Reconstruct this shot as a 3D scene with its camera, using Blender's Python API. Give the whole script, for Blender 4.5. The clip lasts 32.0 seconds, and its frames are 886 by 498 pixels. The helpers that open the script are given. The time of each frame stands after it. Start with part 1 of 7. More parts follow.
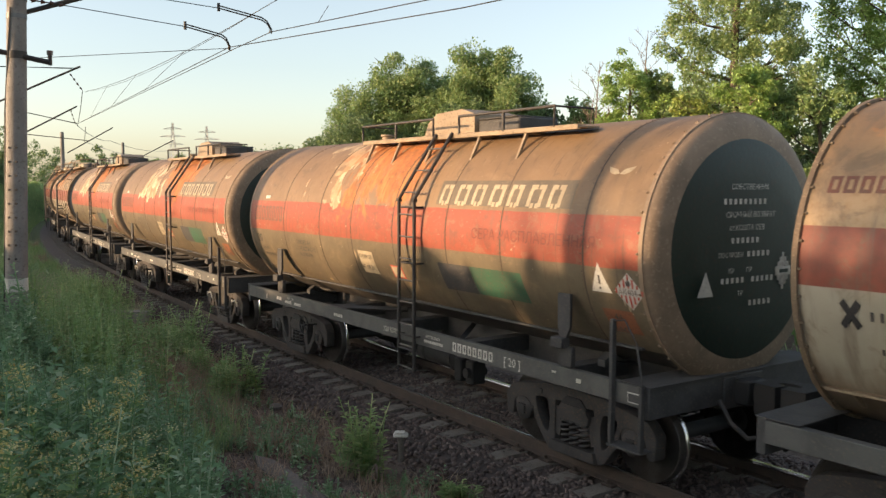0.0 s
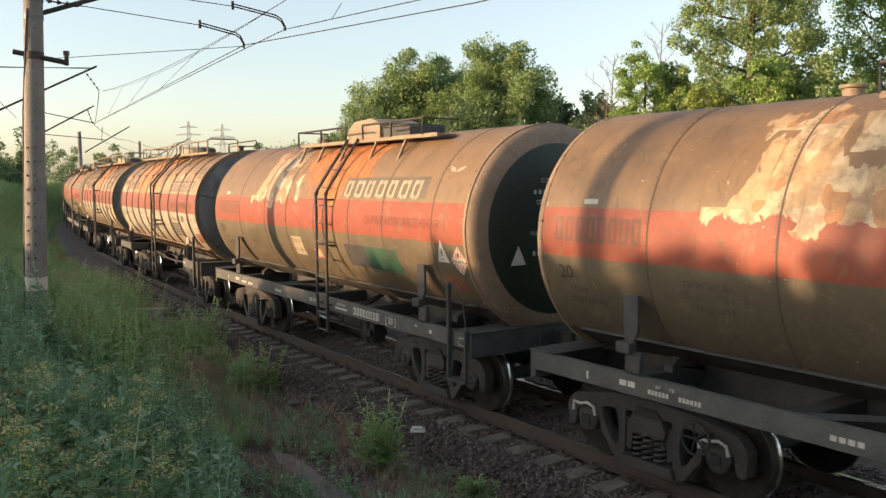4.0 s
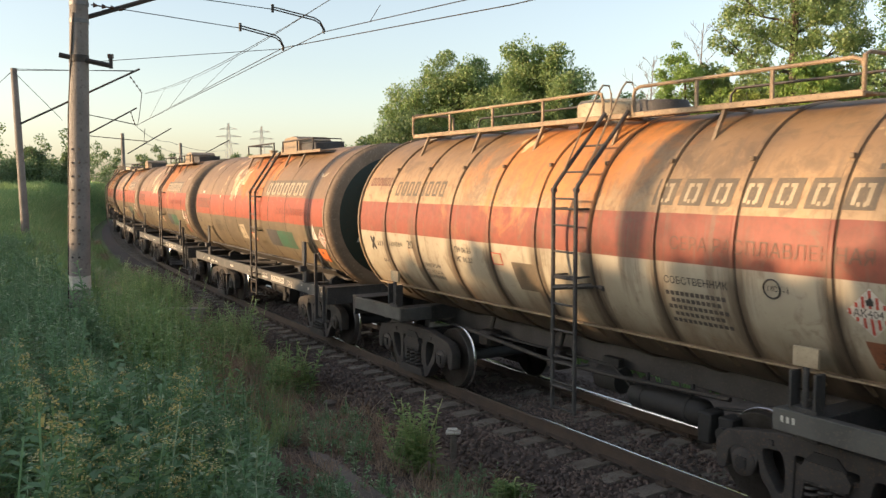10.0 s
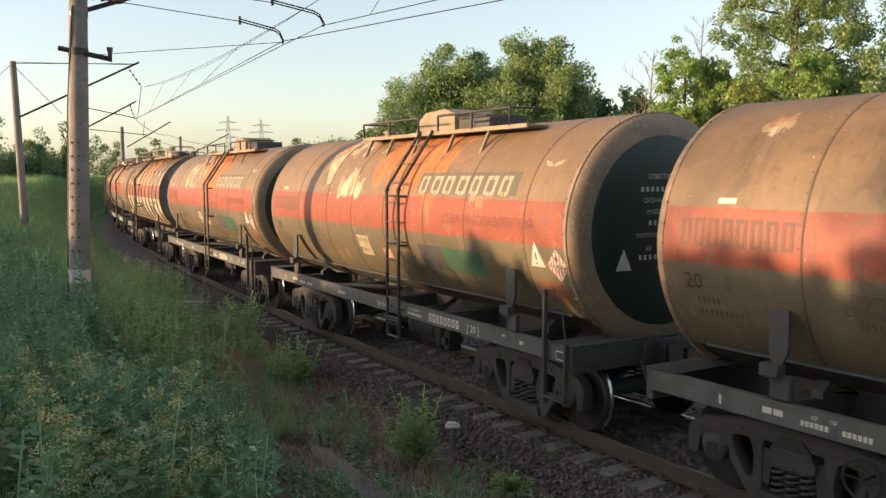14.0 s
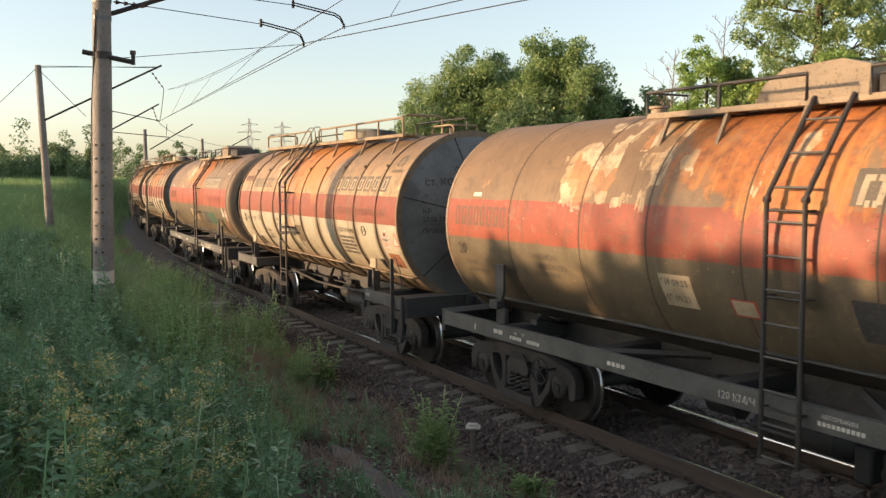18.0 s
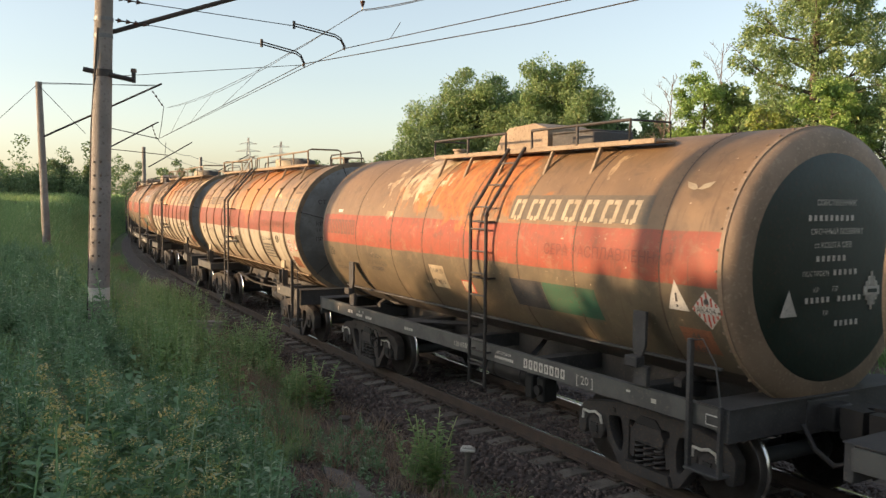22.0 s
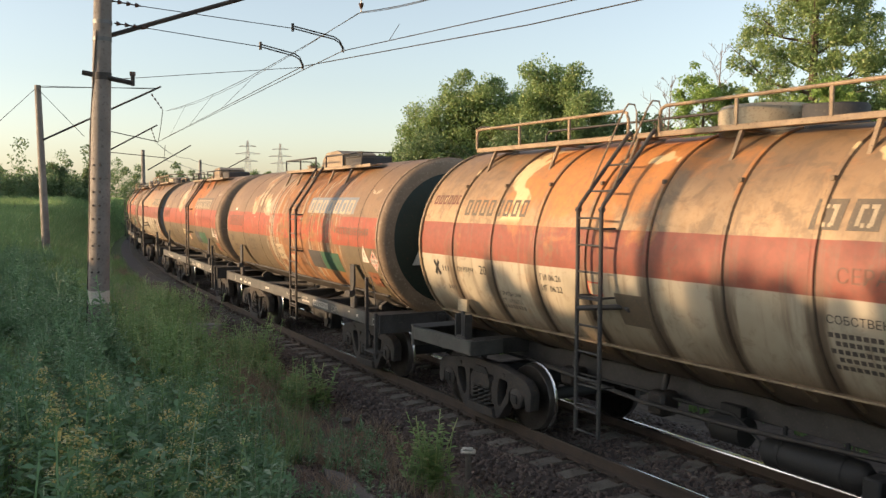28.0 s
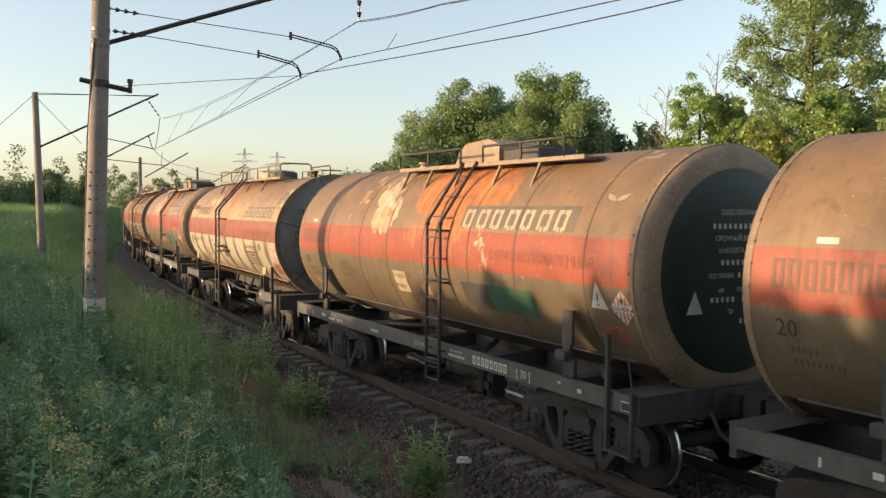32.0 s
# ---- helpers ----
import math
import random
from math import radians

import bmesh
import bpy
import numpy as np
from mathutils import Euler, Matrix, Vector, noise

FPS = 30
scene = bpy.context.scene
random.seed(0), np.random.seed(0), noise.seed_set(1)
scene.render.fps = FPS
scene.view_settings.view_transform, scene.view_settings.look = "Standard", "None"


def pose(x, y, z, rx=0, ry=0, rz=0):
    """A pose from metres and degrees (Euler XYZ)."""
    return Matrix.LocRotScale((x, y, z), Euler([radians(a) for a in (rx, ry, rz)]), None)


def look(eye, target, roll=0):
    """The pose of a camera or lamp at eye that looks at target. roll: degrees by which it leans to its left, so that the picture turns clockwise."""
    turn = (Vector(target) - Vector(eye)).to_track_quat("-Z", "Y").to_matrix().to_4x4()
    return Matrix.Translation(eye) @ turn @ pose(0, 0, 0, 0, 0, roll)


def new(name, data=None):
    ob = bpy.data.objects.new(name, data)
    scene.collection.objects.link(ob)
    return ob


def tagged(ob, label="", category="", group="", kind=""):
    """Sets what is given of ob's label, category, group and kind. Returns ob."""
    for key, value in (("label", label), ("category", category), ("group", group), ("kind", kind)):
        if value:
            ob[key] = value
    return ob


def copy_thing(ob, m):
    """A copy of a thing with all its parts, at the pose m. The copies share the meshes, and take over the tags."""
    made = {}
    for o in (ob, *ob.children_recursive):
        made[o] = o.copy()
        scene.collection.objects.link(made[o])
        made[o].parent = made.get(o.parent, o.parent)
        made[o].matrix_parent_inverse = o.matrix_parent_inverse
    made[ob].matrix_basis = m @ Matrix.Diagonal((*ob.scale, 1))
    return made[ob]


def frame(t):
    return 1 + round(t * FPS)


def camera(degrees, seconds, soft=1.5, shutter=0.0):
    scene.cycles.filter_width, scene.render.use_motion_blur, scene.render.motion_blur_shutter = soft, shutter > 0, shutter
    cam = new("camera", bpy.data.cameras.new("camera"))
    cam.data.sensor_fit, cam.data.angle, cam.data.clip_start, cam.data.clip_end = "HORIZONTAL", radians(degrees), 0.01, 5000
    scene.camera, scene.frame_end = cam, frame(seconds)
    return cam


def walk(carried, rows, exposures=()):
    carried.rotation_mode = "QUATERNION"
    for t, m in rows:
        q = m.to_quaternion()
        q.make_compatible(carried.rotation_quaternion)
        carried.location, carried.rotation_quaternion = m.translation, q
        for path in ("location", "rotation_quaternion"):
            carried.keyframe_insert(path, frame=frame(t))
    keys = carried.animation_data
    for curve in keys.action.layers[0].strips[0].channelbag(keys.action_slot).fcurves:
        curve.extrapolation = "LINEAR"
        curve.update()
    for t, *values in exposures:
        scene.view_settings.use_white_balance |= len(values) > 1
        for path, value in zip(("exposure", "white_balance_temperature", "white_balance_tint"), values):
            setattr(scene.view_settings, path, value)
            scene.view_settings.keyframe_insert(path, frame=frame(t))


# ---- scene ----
cam = camera(55.19, 32.0, soft=1.4, shutter=0.1)
walk(cam, [
    (0, pose(0, 0, 3.315, 85.688, -0.200, 0.000)),
    (0.5, pose(0, 0, 3.315, 85.698, -0.220, 0.252)),
    (1, pose(0, 0, 3.315, 85.496, -0.147, 0.423)),
    (1.5, pose(0, 0, 3.315, 85.438, 0.017, 0.651)),
    (2, pose(0, 0, 3.315, 85.662, 0.149, 0.876)),
    (2.5, pose(0, 0, 3.315, 85.783, 0.282, 1.153)),
    (3, pose(0, 0, 3.315, 85.723, 0.338, 1.206)),
    (3.5, pose(0, 0, 3.315, 85.572, 0.374, 1.095)),
    (5.5, pose(0, 0, 3.315, 85.017, 0.381, 0.942)),
    (6, pose(0, 0, 3.315, 85.230, 0.305, 1.062)),
    (6.5, pose(0, 0, 3.315, 85.435, 0.307, 1.149)),
    (7, pose(0, 0, 3.315, 85.595, 0.392, 1.478)),
    (7.5, pose(0, 0, 3.315, 85.480, 0.417, 1.929)),
    (8, pose(0, 0, 3.315, 85.530, 0.404, 2.293)),
    (8.5, pose(0, 0, 3.315, 85.800, 0.334, 2.580)),
    (9, pose(0, 0, 3.315, 86.021, 0.250, 2.884)),
    (9.5, pose(0, 0, 3.315, 85.877, 0.188, 3.181)),
    (10, pose(0, 0, 3.315, 85.517, 0.218, 3.493)),
    (10.5, pose(0, 0, 3.315, 85.299, 0.310, 3.726)),
    (11, pose(0, 0, 3.315, 85.341, 0.497, 3.915)),
    (11.5, pose(0, 0, 3.315, 85.604, 0.384, 4.296)),
    (12, pose(0, 0, 3.315, 85.806, 0.230, 4.153)),
    (12.5, pose(0, 0, 3.315, 85.630, 0.223, 3.669)),
    (13, pose(0, 0, 3.315, 85.202, 0.229, 3.478)),
    (13.5, pose(0, 0, 3.315, 85.052, 0.104, 3.518)),
    (14, pose(0, 0, 3.315, 85.107, 0.149, 3.473)),
    (14.5, pose(0, 0, 3.315, 85.097, 0.416, 3.599)),
    (15, pose(0, 0, 3.315, 85.205, 0.472, 4.109)),
    (15.5, pose(0, 0, 3.315, 85.434, 0.415, 4.687)),
    (17.5, pose(0, 0, 3.315, 85.447, 0.267, 4.825)),
    (18, pose(0, 0, 3.315, 85.190, 0.330, 4.838)),
    (18.5, pose(0, 0, 3.315, 85.139, 0.328, 4.742)),
    (19, pose(0, 0, 3.315, 85.298, 0.188, 4.533)),
    (19.5, pose(0, 0, 3.315, 85.465, -0.004, 4.416)),
    (20, pose(0, 0, 3.315, 85.608, -0.127, 4.539)),
    (20.5, pose(0, 0, 3.315, 85.850, -0.030, 4.755)),
    (21, pose(0, 0, 3.315, 86.231, -0.110, 4.830)),
    (21.5, pose(0, 0, 3.315, 86.644, -0.382, 4.803)),
    (22, pose(0, 0, 3.315, 86.633, -0.443, 4.684)),
    (22.5, pose(0, 0, 3.315, 86.400, -0.382, 4.643)),
    (23, pose(0, 0, 3.315, 86.139, -0.249, 4.742)),
    (23.5, pose(0, 0, 3.315, 86.020, -0.344, 4.624)),
    (24, pose(0, 0, 3.315, 86.379, -0.270, 4.481)),
    (24.5, pose(0, 0, 3.315, 86.630, -0.177, 4.508)),
    (25, pose(0, 0, 3.315, 86.566, -0.097, 4.446)),
    (25.5, pose(0, 0, 3.315, 86.438, -0.022, 4.436)),
    (27.5, pose(0, 0, 3.315, 86.714, -0.039, 4.553)),
    (28, pose(0, 0, 3.315, 86.749, -0.202, 4.645)),
    (28.5, pose(0, 0, 3.315, 86.721, 0.009, 4.751)),
    (29, pose(0, 0, 3.315, 86.776, 0.150, 4.735)),
    (29.5, pose(0, 0, 3.315, 86.844, 0.010, 4.498)),
    (30, pose(0, 0, 3.315, 87.157, -0.116, 4.311)),
    (30.5, pose(0, 0, 3.315, 87.274, -0.278, 4.291)),
    (31, pose(0, 0, 3.315, 87.287, -0.545, 4.227)),
    (31.5, pose(0, 0, 3.315, 87.240, -0.604, 4.259)),
    (32, pose(0, 0, 3.315, 87.339, -0.468, 4.428)),
], [(0, 1.43), (14, 1.41), (24, 1.32), (32, 1.29)])

# ---- light: low evening sun from the field side, clear sky ----
SUN_EL, SUN_AZ = 8.5, 195.0            # degrees; azimuth of the sun seen from the place, from +x towards +y
world = bpy.data.worlds.new("evening_sky")
scene.world = world
world.use_nodes = True
wn = world.node_tree.nodes
sky = wn.new("ShaderNodeTexSky")
sky.sky_type = "NISHITA"
sky.sun_disc = False
sky.sun_elevation = radians(SUN_EL)
sky.sun_rotation = radians(90 - SUN_AZ)
sky.air_density, sky.dust_density, sky.ozone_density = 1.0, 1.3, 1.5
haze = wn.new("ShaderNodeHueSaturation")
haze.inputs["Saturation"].default_value = 0.66
world.node_tree.links.new(sky.outputs[0], haze.inputs["Color"])
warm = wn.new("ShaderNodeMix")
warm.data_type, warm.blend_type = "RGBA", "MULTIPLY"
warm.inputs[0].default_value = 1.0
warm.inputs[7].default_value = (1.0, 0.972, 0.972, 1)
world.node_tree.links.new(haze.outputs[0], warm.inputs[6])
world.node_tree.links.new(warm.outputs[2], wn["Background"].inputs[0])
wn["Background"].inputs[1].default_value = 0.14
sun = new("sun", bpy.data.lights.new("sun", "SUN"))
sun.data.energy, sun.data.angle, sun.data.color = 3.0, radians(0.7), (1.0, 0.67, 0.38)
sv = Vector((math.cos(radians(SUN_EL)) * math.cos(radians(SUN_AZ)), math.cos(radians(SUN_EL)) * math.sin(radians(SUN_AZ)), math.sin(radians(SUN_EL))))
sun.matrix_world = look(sv * 60, (0, 0, 0))

# ---- the line: one arc, and how far the train has come ----
TX, TY, TH0, K0 = 2.270, 10.843, 2.1797, 0.0028361
RAD = 1 / K0
CX, CY = TX + math.sin(TH0) * RAD, TY - math.cos(TH0) * RAD
PITCH = 12.02
GAUGE = 0.798


def on_track(s, lat=0.0, z=0.0):
    """Place and heading (radians) at s metres along the line, lat metres to its field side."""
    th = TH0 - K0 * s
    r = RAD + lat
    return Vector((CX - math.sin(th) * r, CY + math.cos(th) * r, z)), th


def track_coords(x, y):
    dx, dy = x - CX, y - CY
    lat = np.hypot(dx, dy) - RAD
    th = np.arctan2(-dx, dy)
    return (TH0 - th) / K0, lat


def run(t):
    """Metres that the train has gone by t."""
    u = t / 16 - 1
    def d(v):
        return 77.0767 + 76.6883 * v - 1.88592 * v ** 2 + 0.884594 * v ** 3 - 0.25379 * v ** 4
    return d(u) - d(-1)


FIRST = 2.636 + 0.90                  # s of the middle of car 0 at the start


# ---- materials ----
class Mat:
    """A node material under construction."""
    def __init__(self, name, rough=0.6, metal=0.0):
        self.m = bpy.data.materials.new(name)
        self.m.use_nodes = True
        self.t = self.m.node_tree
        self.b = self.t.nodes["Principled BSDF"]
        self.b.inputs["Roughness"].default_value = rough
        self.b.inputs["Metallic"].default_value = metal
        self.tc = self.t.nodes.new("ShaderNodeTexCoord")
        self.oi = self.t.nodes.new("ShaderNodeObjectInfo")
        self.geo = self.t.nodes.new("ShaderNodeNewGeometry")

    def link(self, a, b):
        self.t.links.new(a, b)

    def val(self, v):
        n = self.t.nodes.new("ShaderNodeValue")
        n.outputs[0].default_value = v
        return n.outputs[0]

    def math(self, op, a, b=0.0, c=0.0):
        n = self.t.nodes.new("ShaderNodeMath")
        n.operation = op
        for i, v in enumerate((a, b, c)):
            if isinstance(v, (int, float)):
                n.inputs[i].default_value = v
            else:
                self.link(v, n.inputs[i])
        return n.outputs[0]

    def vec(self, scale=(1, 1, 1), rnd=0.0, space="Object"):
        """Coordinates, scaled, shifted at random from object to object."""
        mp = self.t.nodes.new("ShaderNodeMapping")
        mp.inputs["Scale"].default_value = scale
        self.link(self.tc.outputs[space], mp.inputs["Vector"])
        if rnd:
            k = self.math("MULTIPLY", self.oi.outputs["Random"], rnd)
            self.link(k, mp.inputs["Location"])
        return mp.outputs[0]

    def noise(self, scale, detail=4.0, rough=0.55, vec=None, dist=0.0):
        n = self.t.nodes.new("ShaderNodeTexNoise")
        n.inputs["Scale"].default_value = scale
        n.inputs["Detail"].default_value = detail
        n.inputs["Roughness"].default_value = rough
        n.inputs["Distortion"].default_value = dist
        self.link(vec if vec is not None else self.tc.outputs["Object"], n.inputs["Vector"])
        return n.outputs["Fac"]

    def cells(self, scale, vec):
        """A random value for each block-shaped cell."""
        n = self.t.nodes.new("ShaderNodeTexVoronoi")
        n.distance = "CHEBYCHEV"
        n.inputs["Scale"].default_value = scale
        self.link(vec, n.inputs["Vector"])
        sep = self.t.nodes.new("ShaderNodeSeparateXYZ")
        self.link(n.outputs["Color"], sep.inputs[0])
        return sep.outputs[0]

    def ramp(self, v, a, b):
        n = self.t.nodes.new("ShaderNodeMapRange")
        n.interpolation_type = "SMOOTHSTEP"
        n.inputs["From Min"].default_value, n.inputs["From Max"].default_value = (a, b) if a < b else (b, a)
        n.inputs["To Min"].default_value, n.inputs["To Max"].default_value = (0, 1) if a < b else (1, 0)
        self.link(v, n.inputs["Value"])
        return n.outputs[0]

    def mix(self, f, a, b, mode="MIX"):
        n = self.t.nodes.new("ShaderNodeMix")
        n.data_type, n.blend_type = "RGBA", mode
        for s, v in ((n.inputs[0], f), (n.inputs[6], a), (n.inputs[7], b)):
            if isinstance(v, (int, float)):
                s.default_value = v
            elif isinstance(v, tuple):
                s.default_value = (*v, 1)
            else:
                self.link(v, s)
        return n.outputs[2]

    def xyz(self):
        n = self.t.nodes.new("ShaderNodeSeparateXYZ")
        self.link(self.tc.outputs["Object"], n.inputs[0])
        return n.outputs

    def bump(self, h, strength=0.3, dist=0.01):
        n = self.t.nodes.new("ShaderNodeBump")
        n.inputs["Strength"].default_value, n.inputs["Distance"].default_value = strength, dist
        self.link(h, n.inputs["Height"])
        self.link(n.outputs[0], self.b.inputs["Normal"])

    def done(self, col, rough=None):
        if isinstance(col, tuple):
            self.b.inputs["Base Color"].default_value = (*col, 1)
        else:
            self.link(col, self.b.inputs["Base Color"])
        if rough is not None:
            self.link(rough, self.b.inputs["Roughness"])
        return self.m


def worn(name, a, b, c=None, scale=3.0, rough=0.7, metal=0.0, bump=0.25, rnd=17.0):
    """A surface of two colours in large stains and a third in fine grain."""
    k = Mat(name, rough, metal)
    v = k.vec(rnd=rnd)
    big = k.ramp(k.noise(scale, 5, 0.6, v, 0.4), 0.35, 0.65)
    fine = k.noise(scale * 14, 4, 0.6, v)
    col = k.mix(big, a, b)
    col = k.mix(k.ramp(fine, 0.52, 0.72), col, c or tuple(0.6 * q for q in a))
    k.bump(fine, bump, 0.01)
    return k.done(col, k.math("MULTIPLY_ADD", fine, 0.25, rough - 0.12))


def tank_paint_dark(name="weathered_brown_tank_paint", heavy=0.0):
    """Brown-grey weathered tank: red belt, bare rust round the filler, old cream patches, darker towards the bottom."""
    k = Mat(name, 0.55)
    x, y, z = k.xyz()
    v = k.vec(rnd=37.0)
    warp = k.math("MULTIPLY", k.math("SUBTRACT", k.noise(2.2, 3, 0.5, v), 0.5), 0.04)
    zz = k.math("ADD", z, warp)
    big = k.noise(0.7, 5, 0.6, v, 0.5)
    fine = k.noise(9.0, 6, 0.65, v)
    streak = k.noise(1.0, 5, 0.6, k.vec((7.0, 1.5, 0.5), rnd=21.0))
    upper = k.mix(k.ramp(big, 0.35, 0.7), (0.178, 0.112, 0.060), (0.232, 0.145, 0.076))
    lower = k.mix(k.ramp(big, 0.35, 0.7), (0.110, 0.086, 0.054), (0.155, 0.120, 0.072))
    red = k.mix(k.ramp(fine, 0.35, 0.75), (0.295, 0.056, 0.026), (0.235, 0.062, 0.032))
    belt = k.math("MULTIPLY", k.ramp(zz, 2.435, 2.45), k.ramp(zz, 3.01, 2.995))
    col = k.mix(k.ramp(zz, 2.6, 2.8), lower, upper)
    col = k.mix(belt, col, red)
    # rust round the filler, from the top down
    rx = k.math("ABSOLUTE", k.math("ADD", x, k.math("MULTIPLY_ADD", k.oi.outputs["Random"], 1.6, -0.6)))
    side = k.ramp(rx, 2.3, 0.3)
    top = k.ramp(z, 2.2 - heavy * 1.2, 3.7 - heavy * 1.2)
    rust_f = k.math("MULTIPLY", k.math("MULTIPLY", side, top), 1.0)
    rn = k.math("ADD", k.noise(1.5, 6, 0.65, v, 0.8), k.math("MULTIPLY", streak, 0.22))
    rust_m = k.ramp(k.math("ADD", rn, k.math("MULTIPLY", rust_f, 0.46 + heavy * .3)), 0.79 - heavy * .05, 0.93 - heavy * .06)
    rust = k.mix(k.ramp(fine, 0.35, 0.68), (0.30, 0.105, 0.035) if heavy else (0.43, 0.15, 0.04), (0.17, 0.065, 0.03) if heavy else (0.27, 0.10, 0.04))
    rust = k.mix(k.ramp(streak, 0.5, 0.7), rust, (0.40, 0.18, 0.06) if heavy else (0.52, 0.24, 0.07))
    col = k.mix(rust_m, col, rust)
    # cream paint patches
    cf = k.math("MULTIPLY", k.ramp(k.math("ABSOLUTE", k.math("SUBTRACT", x, 1.7)), 1.9, 0.5), k.ramp(z, 2.75, 3.1))
    chips = k.math("MULTIPLY", k.math("SUBTRACT", k.cells(2.6, k.vec((1.5, .5, .9), rnd=53.0)), 0.5), 0.20)
    ragged = k.math("MULTIPLY", k.math("SUBTRACT", k.noise(1.0, 5, 0.65, k.vec((16.0, 6.0, 4.0), rnd=11.0)), 0.5), 0.22)
    cn = k.math("ADD", k.math("ADD", k.noise(1.25, 2, 0.5, k.vec((1.0, 1.0, 0.6), rnd=53.0), 0.1), chips), ragged)
    cream_m = k.ramp(k.math("ADD", cn, k.math("MULTIPLY", cf, 0.25)), 0.762 + heavy * .02, 0.778 + heavy * .02)
    tone = k.cells(3.4, k.vec((1.3, .5, 1.0), rnd=71.0))
    cream = k.mix(k.ramp(tone, 0.35, 0.75), (0.44, 0.31, 0.17), (0.56, 0.45, 0.29))
    cream = k.mix(k.ramp(tone, 0.22, 0.12), cream, (0.42, 0.20, 0.08))
    col = k.mix(k.math("MULTIPLY", cream_m, k.math("MULTIPLY_ADD", k.ramp(k.noise(5.0, 5, 0.65, v), 0.62, 0.42), 0.5, 0.45)), col, cream)
    if heavy:
        # bare rust with washed primer from a ragged edge on, the belt flaking over it
        edge = k.math("ADD", x, k.math("ADD", k.math("MULTIPLY_ADD", streak, 0.7, -0.35), k.math("MULTIPLY_ADD", big, 1.0, -0.5)))
        zone = k.math("MULTIPLY", k.ramp(edge, 1.40, 1.32), k.ramp(edge, -3.6, -3.2))
        bare = k.mix(k.ramp(k.noise(2.4, 6, 0.68, v, 0.6), 0.42, 0.58), (0.27, 0.118, 0.038), (0.165, 0.078, 0.035))
        pale = k.noise(1.0, 5, 0.62, k.vec((10.0, 2.0, 0.45), rnd=61.0))
        wash = k.math("ADD", pale, k.math("MULTIPLY", k.ramp(k.math("ABSOLUTE", k.math("SUBTRACT", x, 1.0)), 0.9, 0.0), 0.10))
        bare = k.mix(k.math("MULTIPLY", k.ramp(wash, 0.55, 0.63), 0.7), bare, (0.36, 0.335, 0.245))
        keep = k.math("MULTIPLY", belt, k.ramp(k.noise(3.0, 6, 0.7, v, 0.4), 0.53, 0.45))
        bare = k.mix(keep, bare, (0.31, 0.065, 0.030))
        col = k.mix(k.math("MULTIPLY", zone, 0.92), col, bare)
    # flaked specks, drips, and a darker tone towards the bottom
    mid = k.noise(3.6, 8, 0.72, v, 0.5)
    col = k.mix(k.math("MULTIPLY", k.ramp(mid, 0.53, 0.66), 0.4), col, (0.075, 0.055, 0.036))
    col = k.mix(k.math("MULTIPLY", k.ramp(mid, 0.46, 0.36), 0.3), col, (0.27, 0.19, 0.11))
    col = k.mix(k.ramp(k.noise(22.0, 2, 0.5, v), 0.74, 0.78), col, (0.55, 0.42, 0.28))
    col = k.mix(k.math("MULTIPLY", k.ramp(streak, 0.55, 0.75), 0.45), col, (0.12, 0.08, 0.05))
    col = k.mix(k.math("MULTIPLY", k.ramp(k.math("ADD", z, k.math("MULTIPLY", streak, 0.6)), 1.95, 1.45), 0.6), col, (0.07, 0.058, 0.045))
    # thin rusty runs down from the seams, and fine scuffs
    runs = k.noise(1.0, 4, 0.6, k.vec((26.0, 4.0, 0.7), rnd=83.0))
    col = k.mix(k.math("MULTIPLY", k.ramp(runs, 0.60, 0.68), 0.5), col, (0.09, 0.055, 0.032))
    scuff = k.noise(14.0, 5, 0.7, k.vec((1.0, 1.0, 2.6), rnd=91.0), 0.3)
    col = k.mix(k.math("MULTIPLY", k.ramp(scuff, 0.60, 0.70), 0.45), col, (0.30, 0.21, 0.13))
    k.bump(k.math("ADD", fine, k.math("MULTIPLY", rust_m, 0.6)), 0.22, 0.008)
    return k.done(col, k.math("MULTIPLY_ADD", k.math("ADD", rust_m, fine), 0.16, 0.48))


